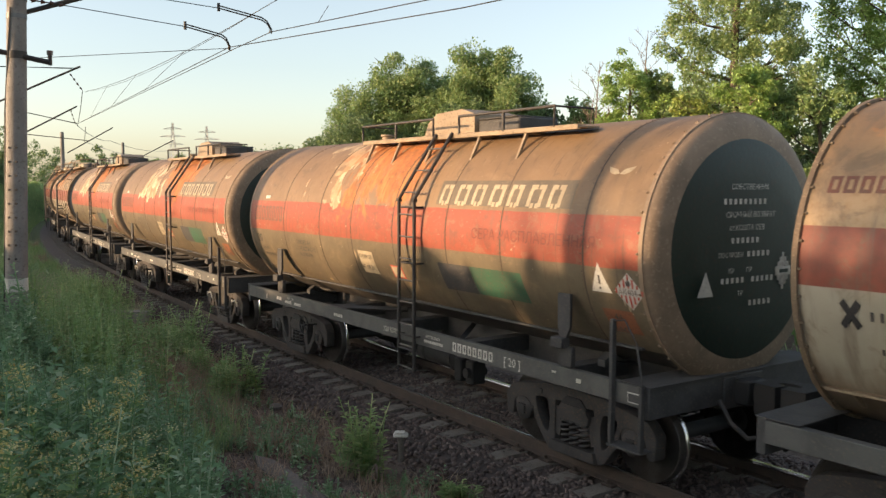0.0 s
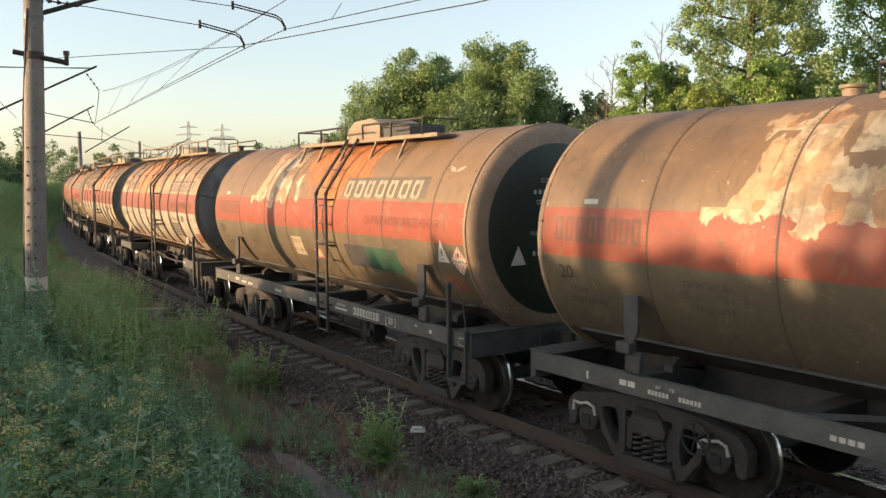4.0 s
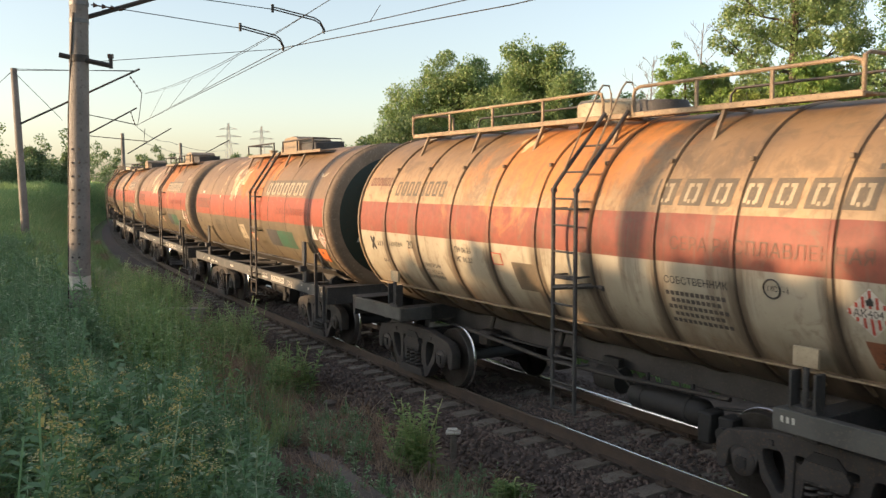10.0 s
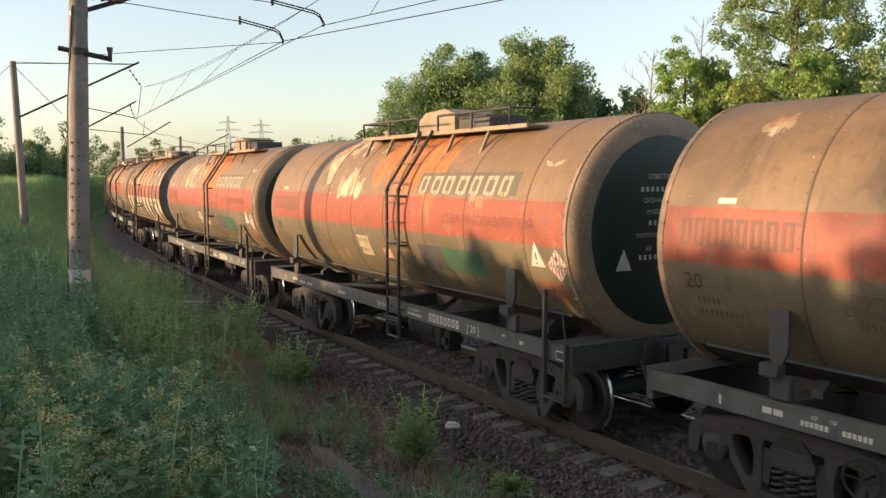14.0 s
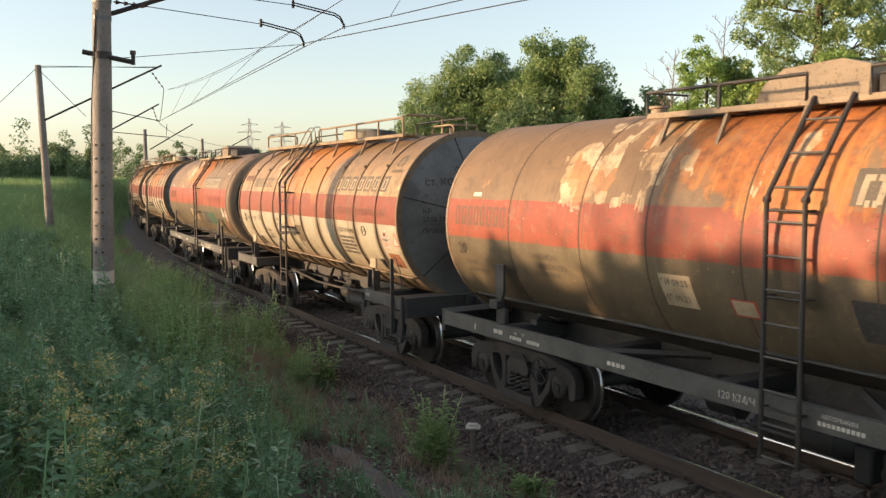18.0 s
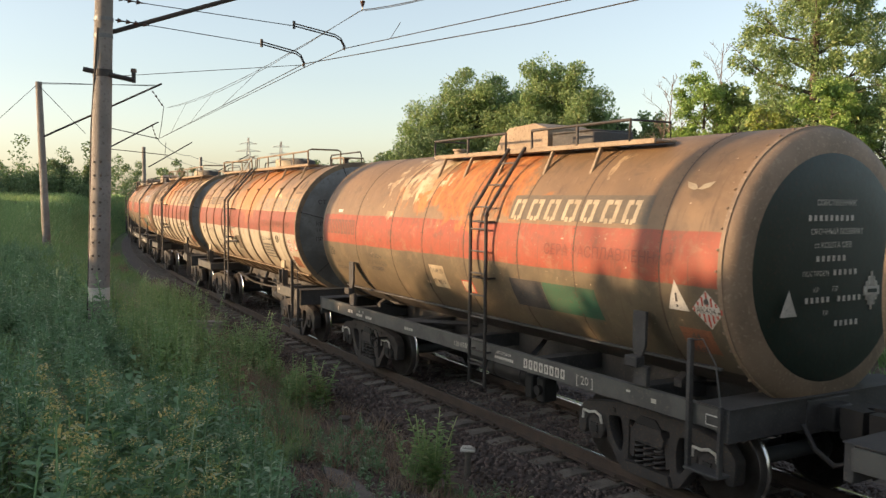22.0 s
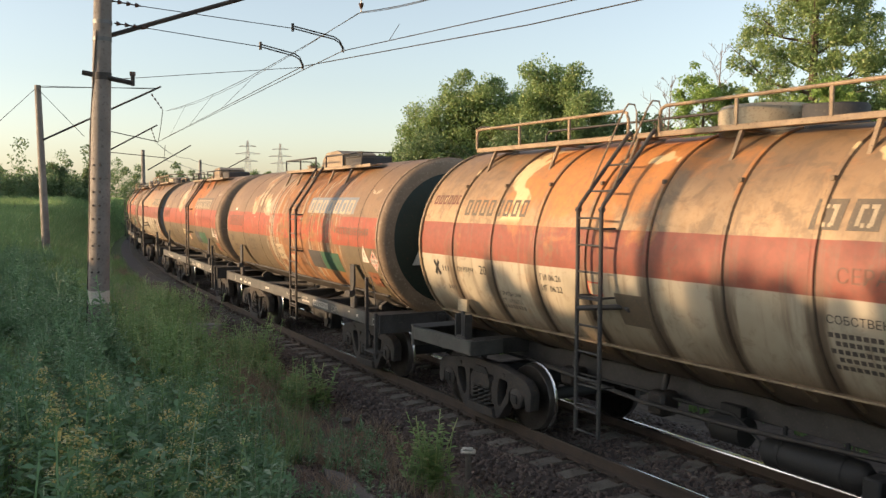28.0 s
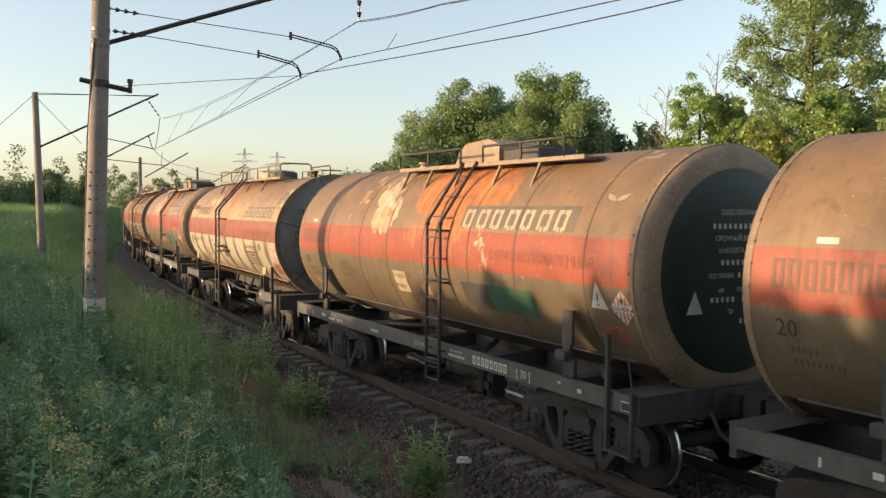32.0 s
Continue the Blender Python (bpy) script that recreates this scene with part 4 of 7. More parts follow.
    ring = [(3.05 + .17 * math.cos(t), 1.36, .72 + .17 * math.sin(t)) for t in np.linspace(0, 2 * math.pi, 25)[:-1]]
    g.tube(ring, .014, 6, True)
    for t in np.linspace(0, 2 * math.pi, 6)[:-1]:
        g.tube([(3.05, 1.36, .72), (3.05 + .17 * math.cos(t), 1.36, .72 + .17 * math.sin(t))], .010, 5)
    g.tube([(3.05, 1.1, .72), (3.05, 1.37, .72)], .02, 6)
    part("hand_brake_wheel", g, M_BOGIE, car)
    # top
    platform(car, 1.53, -3.31, 4.03, M_BLACK, (-.62, -1.28), .26, False, (1.2, .35, -.62, -1.75, -2.75), .42, (.58, .94))
    g = G()
    g.prism([(-.95, 4.10), (.42, 4.10), (.30, 4.30), (.05, 4.44), (-.62, 4.47), (-.95, 4.38)], -.42, .42)
    part("filler_housing", g, M_HATCH, car, "dusty tan filler housing")
    g = G()
    g.box(-1.92, -.97, -.38, .36, 4.06, 4.28, .02)
    g.box(-1.88, -1.0, -.40, .38, 4.28, 4.305, .01)
    part("valve_housing", g, M_FRAME, car, "dark box over the valves")
    g = G()
    g.lathe([(4.05, .10), (4.19, .10), (4.20, .13), (4.23, .13), (4.24, 0.0)], 14, "z", (2.3, 0, 0))
    part("vent_cap", g, M_HATCH, car)
    ladder(car, -.72, -1.13, M_BLACK, .66, 3.10, 1.60, (.95, 4.06))
    # markings
    for i in range(7):
        x = -1.52 - i * (.365 if rusty else .372)
        g = outline(x, 3.32, .235 + .03 * (i % 2), .28, .062)
        part("emblem_mark", g, M_LETTER, tank, "cream painted outline of the worn line mark", smooth=0)
    g = G()
    patch(g, -1.44, 3.375, 2.62 if rusty else 2.72, .355, .0022, .0, 8, 6)
    part("stencil_ground", g, M_BLUE if rusty else M_STENCIL, tank, smooth=0)
    if rusty:
        tank_text(tank, "РАСПЛАВЛЕННАЯ", -3.2, 2.66, .19, M_STENCIL)
    else:
        tank_text(tank, "СЕРА РАСПЛАВЛЕННАЯ", -2.35, 2.63, .19, M_FADED)
    g = G()
    patch(g, -2.25, 2.25, 1.05, .40, .004, -.06, 3, 5)
    part("green_patch", g, M_GREEN, tank, "faded green painted panel", smooth=0)
    g = G()
    patch(g, -1.50, 2.25, .74, .40, .004, -.06, 3, 5)
    part("dark_patch", g, M_FRAME, tank, "dark grey painted panel", smooth=0)
    g = G()
    patch(g, .80, 2.27, .46, .38, .004, -.05, 2, 4)
    pl = part("inspection_panel", g, M_LETTER, tank, "pale stencilled inspection panel", smooth=0)
    part("lettering", letters("ГИ 09.25", .105, lambda gx, gy: on_tank(.77, 2.15, gx, gy, .010)), M_INK, pl, smooth=0)
    part("lettering", letters("ИГ 09.21", .105, lambda gx, gy: on_tank(.77, 1.98, gx, gy, .010)), M_INK, pl, smooth=0)
    g = G()
    patch(g, -.15, 2.10, .32, .20, .004, -.03, 2, 3)
    pl = part("small_plate", g, M_REDINK, tank, "small red-edged plate", smooth=0)
    g = G()
    patch(g, -.175, 2.085, .27, .165, .007, -.03, 2, 3)
    part("plate_face", g, M_LETTER, pl, smooth=0)
    g = G()
    patch(g, 4.57, 3.10, .21, .06, .004, 0, 1, 1)
    part("white_tab", g, M_WHITE, tank, smooth=0)
    bars(tank, 4.98, 2.90, 8, .125, .28, .042, M_BELTINK)
    tank_text(tank, "20", 4.95, 2.19, .235, M_BLACKINK)
    for r, w in ((2.10, 5), (1.98, 9)):
        bars(tank, 4.82, r, w, .03, .065, .03, M_INK)
    tank_text(tank, "ПРИПИСАН", 3.15, 2.24, .105, M_INK)
    tank_text(tank, "СТ. КОШТА СЕВ", 3.22, 2.12, .105, M_INK)
    bars(tank, 3.10, 2.08, 9, .03, .07, .03, M_INK)
    tri_sign(tank, -4.52, 2.17, .30, M_WHITE, M_INK)
    diamond_sign(tank, -4.86, 2.21, .42, M_WHITE, M_INK, "АК404")
    g = G()
    patch(g, -4.60, 1.99, .44, .30, .005, -.04, 2, 3)
    pl = part("hazard_plate", g, M_ORANGE, tank, "orange hazard plate", smooth=0)
    part("lettering", letters("44", .13, lambda gx, gy: on_tank(-4.75, 1.87, gx, gy, .011)), M_INK, pl, smooth=0)
    part("lettering", letters("2448", .13, lambda gx, gy: on_tank(-4.67, 1.725, gx, gy, .011)), M_INK, pl, smooth=0)
    g = G()
    for q in (-1, 1):
        g.add([on_tank(-4.72, 3.44, .0, 0, .006), on_tank(-4.72, 3.44, q * .05, .06, .006), on_tank(-4.72, 3.44, q * .20, .10, .006), on_tank(-4.72, 3.44, q * .15, .02, .006), on_tank(-4.72, 3.44, q * .06, -.01, .006)], [[0, 1, 2, 3, 4]])
    part("leaf_mark", g, M_LETTER, tank, "cream two-leaf mark", smooth=0)
    # near end writing
    xe = -e - .231
    rows = [("СОБСТВЕННИК", .36, 3.28, .085), ("СРОЧНЫЙ ВОЗВРАТ", .44, 2.98, .085), ("ст.КОШТА СЕВ", .38, 2.84, .085), ("ПОСТРОЕН", .55, 2.55, .075), ("КР          ПР", .38, 2.38, .075), ("ТР", .22, 2.13, .075)]
    for body, y, z, sz in rows:
        end_text(tank, body, xe, y, z, sz, M_ENDINK)
    for y, z, n in ((.48, 3.18, 9), (.34, 2.76, 6), (.06, 2.61, 5), (.50, 2.33, 5), (-.02, 2.33, 5), (.02, 2.07, 5)):
        end_bars(tank, xe, y, z, n, .045, .06, .04, M_ENDINK)
    g = G()
    g.add([(xe, .88, 2.15), (xe, .62, 2.15), (xe, .75, 2.42)], [[0, 1, 2]])
    part("end_triangle", g, M_ENDINK, tank, smooth=0)
    sign = part("end_diamond", G().box(-e - .222, -e - .205, -.73, -.51, 2.315, 2.405, .003), M_ENDINK, tank, "worn hazard diamond of white upright bars")
    for u in (-.125, -.083, -.042, 0.0, .042, .083, .125):
        hh = .21 * (1 - abs(u) / .165)
        part("white_bar", G().box(-e - .219, -e - .200, -.62 + u - .010, -.62 + u + .010, 2.36 - hh, 2.36 + hh, .002), M_ENDINK, sign)
    part("code_mark", G().box(-e - .226, -e - .2215, -.70, -.54, 2.34, 2.38, .001), M_GREEN_END, sign)
    g = G().box(-5.30, -5.13, 1.50, 1.510, 1.07, 1.18, .003)
    pl = part("card_holder", g, M_ENDINK, car, "white-edged card holder on the sill")
    part("card", G().box(-5.288, -5.142, 1.507, 1.513, 1.082, 1.168, .002), M_FRAME, pl)
    g = G()
    g.tube([(-3.95, .98, .74), (-3.90, 1.10, .70), (-3.90, 1.11, .60)], .02, 6)
    part("lamp_iron", g, M_FRAME, car)
    # sill writing
    ys = 1.5035
    bars(car, -1.95, 1.205, 8, .082, .125, .032, M_WHITE, ys)
    flat_text(car, "[ 20 ]", -3.05, ys, 1.09, .15, M_WHITE)
    flat_text(car, "120 КМ/Ч", -.10, ys, 1.10, .11, M_WHITE)
    flat_text(car, "КР       ПР", 3.45, ys, 1.17, .055, M_WHITE)
    bars(car, 3.55, 1.145, 6, .035, .05, .012, M_WHITE, ys)
    bars(car, 3.15, 1.145, 6, .035, .05, .012, M_WHITE, ys)
    flat_text(car, "АВТОРЕЖИМ", -1.28, ys, 1.165, .055, M_WHITE)
    bars(car, -1.25, 1.135, 10, .035, .04, .012, M_WHITE, ys)
    bars(car, 3.95, 1.18, 2, .10, .06, .02, M_WHITE, ys)
    bars(car, 1.55, 1.16, 4, .06, .05, .02, M_WHITE, ys)
    bars(car, 4.45, 1.18, 1, .03, .09, .02, M_WHITE, ys)
    bars(car, -3.95, 1.19, 1, .07, .025, .02, M_WHITE, ys)
    bars(car, -4.35, 1.17, 1, .08, .05, .02, M_WHITE, ys)
    return car


# ---- tank car without side sills (cream, ribbed jacket, grey ends) ----
def car_ribbed(lad_x, hatch_x, plat, mat=None, ribs=True, plain=False, built="27.06.2034"):
    mat = mat or M_LIGHT
    car = thing("tank_car", "cream ribbed tank car with a red belt and grey ends", "tank car", "cars of the train")
    e = 5.10
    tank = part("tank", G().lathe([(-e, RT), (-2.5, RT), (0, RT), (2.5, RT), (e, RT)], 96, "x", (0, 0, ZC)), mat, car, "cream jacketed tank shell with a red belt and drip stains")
    for s in (-1, 1):
        g = G().lathe([(s * (e - .03), RT + .002), (s * (e - .03), RT + .03), (s * (e + .02), RT + .03), (s * (e + .02), RT - .03)], 96, "x", (0, 0, ZC))
        for k in range(40):
            t = 2 * math.pi * k / 40
            g.lathe([(-.016, .014), (.016, .014)], 6, "x", (s * (e - .04), (RT + .012) * math.cos(t), ZC + (RT + .012) * math.sin(t)))
        part("end_flange", g, M_FLANGE, tank, "bolted flange round the tank end")
        g = G().lathe([(s * (e + .005), RT - .025), (s * (e + .145), 1.0), (s * (e + .26), .47), (s * (e + .268), 0.0)], 64, "x", (0, 0, ZC))
        part("end_cover", g, M_GREY_END, tank, "grey sheet-metal tank end")
        g = G().lathe([(s * (e + .262), .46), (s * (e + .280), .44), (s * (e + .284), 0.0)], 48, "x", (0, 0, ZC))
        for k in range(28):
            t = 2 * math.pi * k / 28
            g.lathe([(-.012, .013), (.012, .013)], 6, "x", (s * (e + .282), .415 * math.cos(t), ZC + .415 * math.sin(t)))
        part("end_disc", g, M_GREY_END, tank, "round bolted cover in the middle of the end")
        g = G()
        for k in range(6):
            t = 2 * math.pi * k / 6 + .26
            c, q = math.cos(t), math.sin(t)
            g.tube([(s * (e + .266), .46 * c, ZC + .46 * q), (s * (e + .150), 1.0 * c, ZC + 1.0 * q), (s * (e + .018), 1.45 * c, ZC + 1.45 * q)], .008, 5)
            for rr in np.arange(.55, 1.45, .11):
                xx = s * (e + float(np.interp(rr, [.47, 1.0, 1.475], [.262, .149, .012])))
                g.lathe([(-.012, .013), (.012, .013)], 6, "x", (xx, rr * c, ZC + rr * q))
        part("end_seam", g, M_BLACK, tank)
    for x in ((-4.15, -3.11, -2.07, -1.05, .0, 1.03, 2.05, 3.07, 4.12) if ribs else (-3.4, -1.7, 0.0, 1.7, 3.4)):
        pr = [(-.030, RT), (-.024, RT + .022), (0, RT + .030), (.024, RT + .022), (.030, RT)] if ribs else [(-.015, RT), (0, RT + .006), (.015, RT)]
        part("hoop", G().lathe([(x + a, b) for a, b in pr], 64, "x", (0, 0, ZC)), mat, tank)
        if ribs:
            g = G()
            for q in (-.036, .036):
                g.lathe([(x + q - .006, RT), (x + q - .004, RT + .005), (x + q + .004, RT + .005), (x + q + .006, RT)], 64, "x", (0, 0, ZC))
            part("hoop_edge", g, M_SEAM, tank)
            part("hoop_clamp", G().box(x - .024, x + .024, 1.21, 1.255, 3.51, 3.56, .006), M_FLANGE, tank)
    for s in (1, -1):
        g = G().box(-5.0, 5.0, min(s * 1.05, s * 1.16), max(s * 1.05, s * 1.16), 1.545, 1.57, .004)
        for i in range(20):
            x = -4.75 + i * .5
            g.prism([(s * 1.06, 1.545), (s * 1.14, 1.545), (s * .95, 1.40), (s * .90, 1.40)], x - .012, x + .012, "x")
        part("jacket_edge", g, M_RAIL_TAN, tank, "angle strip with small brackets along the jacket")
    part("centre_sill", G().box(-5.36, 5.36, -.30, .30, .86, 1.2, .01), M_FRAME, car)
    for q in (-1, 1):
        for s in (1, -1):
            g = G()
            y0, y1 = sorted((s * 1.40, s * 1.50))
            a, b = sorted((q * 3.62, q * 5.36))
            g.box(a, b, y0, y1, 1.04, 1.25, .008)
            a, b = sorted((q * 3.60, q * 3.66))
            g.box(a, b, min(s * .9, s * 1.49), max(s * .9, s * 1.49), 1.03, 1.24, .006)
            part("side_sill", g, M_SILL, car, "short dark side sill over the bogie")
        part("bolster_beam", G().box(q * 3.9 - .13, q * 3.9 + .13, -1.42, 1.42, .98, 1.22, .01), M_FRAME, car)
        frame_end(car, q)
        for s in (1, -1):
            y0, y1 = sorted((s * 1.36, s * 1.50))
            g = G()
            g.box(q * 3.9 - .15, q * 3.9 + .13, y0, y1 - .02, 1.25, 1.30, .006)
            g.box(q * 3.9 - .15, q * 3.9 - .12, y0, y1, 1.29, 1.62, .006)
            g.box(q * 3.9 + .10, q * 3.9 + .13, y0, y1, 1.29, 1.62, .006)
            g.tube([(q * 3.9, s * 1.43, 1.28), (q * 3.9, s * 1.43, 1.66)], .03, 8)
            part("tank_strap", g, M_FRAME, car)
            g = G()
            g.box(q * 3.9 - .12, q * 3.9 + .14, min(s * 1.40, s * 1.44), max(s * 1.40, s * 1.44), 1.66, 1.84, .006)
            part("strap_plate", g, M_LETTER, car, "pale plate on the strap head")
    bogie(car, -3.9)
    bogie(car, 3.9)
    air_gear(car, -1.6)
    g = G()
    for k, (x, w) in enumerate(((.5, .28), (2.2, .3))):
        g.box(x, x + w, .40, .70, .70 + .05 * (k % 2), 1.0, .04)
        g.tube([(x + w / 2, .55, 1.0), (x + w / 2, .45, 1.3)], .04, 8)
    g.tube([(-2.6, .86, 1.0), (-.8, .9, .92), (.6, .9, .9), (2.6, .84, 1.0)], .03, 8)
    part("heating_pipe", g, M_BLACK, car)
    # top
    x0, x1 = lad_x + .20, lad_x - .21
    platform(car, plat[0], plat[1], 4.12, M_RAIL_TAN, (x0 + .06, x1 - .06), .31, True, tuple(np.arange(plat[0] - .5, plat[1] + .2, -1.55)))
    g = G().lathe([(4.0, .50), (4.10, .52), (4.36, .52), (4.40, .48), (4.42, .3), (4.43, 0)], 32, "z", (hatch_x, 0, 0))
    part("filler_dome", g, M_DOME, car, "round cream filler dome")
    g = G()
    g.lathe([(4.03, .33), (4.30, .33), (4.33, .31), (4.34, 0)], 24, "z", (hatch_x - .92, 0.05, 0))
    g.box(hatch_x - .62, hatch_x - .45, -.06, .06, 4.33, 4.38)
    part("valve_housing", g, M_FRAME, car, "dark round valve housing")
    g = G()
    g.lathe([(4.05, .07), (4.22, .07), (4.24, .10), (4.28, .10), (4.29, 0)], 12, "z", (plat[1] - .55, 0.1, 0))
    part("vent_cap", g, M_BLACK, car)
    g = G()
    g.tube([(plat[1] - .15, .30, 4.09), (plat[1] - .15, .30, 4.26), (-4.85, .30, 4.26), (-4.95, .30, 4.20), (-4.95, .30, 4.09)], .018, 8)
    g.tube([(-4.93, .30, 4.25), (-4.93, -.2, 4.25), (-4.93, -.2, 4.10)], .018, 8)
    part("end_hand_rail", g, M_RAIL_TAN, car)
    for a, b in ((plat[0], hatch_x + .75), (hatch_x - 1.5, plat[1])):
        g = G()
        h_ = 4.12 + .34
        g.tube([(a, -.52, 4.06), (a, -.52, h_ - .08), (a - .08, -.52, h_), (b + .08, -.52, h_), (b, -.52, h_ - .08), (b, -.52, 4.06)], .018, 8)
        part("far_hand_rail", g, M_BLACK, car, "black hand rail on the other side of the walkway")
    ladder(car, x0, x1, M_FRAME, .57, 3.22, 1.66, (.86, 4.16))
    for x in (x0, x1):
        part("ladder_hoop", G().tube([(x, 1.655, 3.2), (x, 1.50, 3.45), (x, .98, 4.40), (x, .90, 4.50), (x, .80, 4.50), (x, .76, 4.40), (x, .76, 4.14)], .012, 8), M_RAIL_TAN, car)
    part("ladder_stay", G().tube([(x0, 1.66, 2.05), (x0 - .5, 1.38, 2.10), (x0 - .62, 1.40, 2.08)], .035, 6), M_FRAME, car)
    # markings
    for i in range(7):
        x = -2.0 - i * .37
        g = G()
        if plain:
            part("emblem_mark", outline(-2.25 - i * .40, 3.29, .24, .27, .055), M_FADEBLUE, tank, "faded blue-grey outline of the worn line mark", smooth=0)
            continue
        patch(g, x, 3.345, .30, .30, .003, .03, 2, 5)
        sq = part("emblem_square", g, M_STENCIL, tank, "dark painted square of the line mark", smooth=0)
        g = G()
        g = outline(x - .06, 3.295, .17, .20, .04, .0055)
        part("emblem_mark", g, M_LETTER, sq, smooth=0)
    if plain:
        for k in range(8):
            t = 2 * math.pi * k / 8
            c = [on_tank(-1.85, 3.27, .10 * math.cos(t) + .038 * math.cos(u), .12 * math.sin(t) + .038 * math.sin(u), .006) for u in np.linspace(0, 2 * math.pi, 9)[:-1]]
            part("petal", G().add(c, [list(range(8))]), M_FADEBLUE, tank, smooth=0)
    tank_text(tank, "СЕРА РАСПЛАВЛЕННАЯ", -2.3, 2.62, .19, M_BELTINK)
    g = G()
    patch(g, .55, 2.26, .62, .40, .005, -.05, 2, 4)
    part("dark_patch", g, M_STENCIL, tank, "dark painted panel", smooth=0)
    tank_text(tank, "СОБСТВЕННИК", -2.2, 2.26, .11, M_BLACKINK)
    for i in range(5):
        bars(tank, -2.20 - .06 * (i % 2), 2.18 - i * .075, 12 - 2 * (i % 2), .05, .048, .017, M_INK)
    g = G()
    ring = [on_tank(-3.55, 2.33, .09 * math.cos(t), .09 * math.sin(t), .008) for t in np.linspace(0, 2 * math.pi, 21)[:-1]]
    g.tube(ring, .008, 4, True)
    part("round_mark", g, M_INK, tank)
    tank_text(tank, "МС", -3.495, 2.305, .075, M_BLACKINK)
    tank_text(tank, "-1", -3.66, 2.295, .10, M_BLACKINK)
    g = G()
    wrapped(g, 4.72, 2.28, [(0, .10), (.05, .13), (.20, -.10), (.15, -.13)], .006)
    wrapped(g, 4.72, 2.28, [(.20, .10), (.15, .13), (0, -.10), (.05, -.13)], .008)
    part("cross_mark", g, M_BLACKINK, tank, "dark cross-shaped mark", smooth=0)
    bars(tank, 4.46, 2.32, 3, .03, .08, .05, M_INK)
    bars(tank, 4.40, 2.02, 4, .025, .06, .035, M_INK)
    bars(tank, 3.90, 3.33, 8, .14, .25, .06, M_STENCIL)
    bars(tank, 4.92, 3.40, 6, .105, .16, .03, M_BELTINK)
    tank_text(tank, "ПРИПИСАН", 2.98, 2.0, .085, M_BLACKINK)
    tank_text(tank, "СТ. КОШТА", 2.98, 1.9, .085, M_BLACKINK)
    bars(tank, 2.98, 1.87, 8, .03, .06, .035, M_INK)
    tank_text(tank, "20", 3.40, 2.26, .19, M_BLACKINK)
    tank_text(tank, "120 КМ/Ч", 4.04, 2.26, .11, M_BLACKINK)
    tank_text(tank, "ГИ 06.26", 1.95, 2.30, .115, M_BLACKINK)
    tank_text(tank, "ИГ 06.22", 1.95, 2.16, .115, M_BLACKINK)
    g = G()
    patch(g, 1.0, 2.36, .24, .17, .005, -.02, 1, 2)
    pl = part("small_plate", g, M_REDINK, tank, smooth=0)
    g = G()
    patch(g, .98, 2.345, .20, .14, .008, -.02, 1, 2)
    part("plate_face", g, M_LETTER, pl, smooth=0)
    diamond_sign(tank, -4.28, 2.22, .44, M_WHITE, M_BLACKINK, "АК404")
    g = G()
    wrapped(g, -4.78, 2.12, [(0, 0), (.26, 0), (.13, .27)], .005)
    s = part("warning_triangle", g, M_REDINK, tank, "red-edged warning triangle", smooth=0)
    g = G()
    wrapped(g, -4.815, 2.14, [(0, 0), (.19, 0), (.095, .19)], .009)
    part("sign_face", g, M_WHITE, s, smooth=0)
    g = G()
    patch(g, -4.40, 1.97, .46, .29, .005, -.04, 2, 3)
    pl = part("hazard_plate", g, M_BROWNPLATE, tank, "faded brown hazard plate", smooth=0)
    part("lettering", letters("44", .12, lambda gx, gy: on_tank(-4.55, 1.86, gx, gy, .009)), M_BLACKINK, pl, smooth=0)
    part("lettering", letters("2448", .12, lambda gx, gy: on_tank(-4.47, 1.72, gx, gy, .009)), M_BLACKINK, pl, smooth=0)
    # flower mark: petals over leaves
    g = G()
    for k in range(6):
        t = math.pi * (k / 5.0)
        c = [on_tank(-4.60, 3.62, .11 * math.cos(t) + .045 * math.cos(u), .10 * math.sin(t) + .045 * math.sin(u), .006) for u in np.linspace(0, 2 * math.pi, 9)[:-1]]
        g.add(c, [list(range(8))])
    for q in (-1, 1):
        g.add([on_tank(-4.60, 3.55, q * a, b, .006) for a, b in ((.01, -.06), (.14, -.02), (.17, .05), (.06, .03))], [[0, 1, 2, 3]])
    part("flower_mark", g, M_STENCIL, tank, smooth=0)
    bars(tank, -4.42, 3.46, 7, .045, .06, .018, M_STENCIL)
    xe = -e - .135
    for body, y, z, sz in (("СРОЧНЫЙ ВОЗВРАТ", .46, 3.42, .11), ("ст. КОШТА СЕВ.", 1.02, 3.18, .18), ("КОД 302600", -.32, 3.18, .15), ("КР", 1.08, 2.70, .12), ("ПРОБЕГ", 1.08, 2.36, .11), (built, 1.08, 2.56, .115)):
        part("lettering", letters(body, sz, lambda gx, gy, y=y, z=z: (-e - .012 - float(np.interp(math.hypot(min(1.45, abs(y - gx)), z + gy - ZC), [.0, .47, 1.0, 1.475], [.28, .262, .149, .012])), y - gx, z + gy)), M_BLACKINK, tank, smooth=0)
    g = G().add([(-e - .275, .0, 2.0), (-e - .275, -.17, 1.82), (-e - .275, -.34, 2.0), (-e - .275, -.17, 2.18)], [[0, 1, 2, 3]])
    part("end_diamond", g, M_BROWNPLATE, tank, "faded hazard diamond on the tank end", smooth=0)
    g = G().box(-e - .165, -e - .150, -.38, .02, 1.42, 1.68, .003)
    part("end_plate", g, M_BROWNPLATE, tank, "brown hazard plate low on the tank end")
    end_text(tank, "СОБСТВЕННИК", -e - .292, .36, 2.80, .085, M_BLACKINK)
    end_text(tank, "ПОСТРОЕН", -e - .292, .28, 2.50, .085, M_BLACKINK)
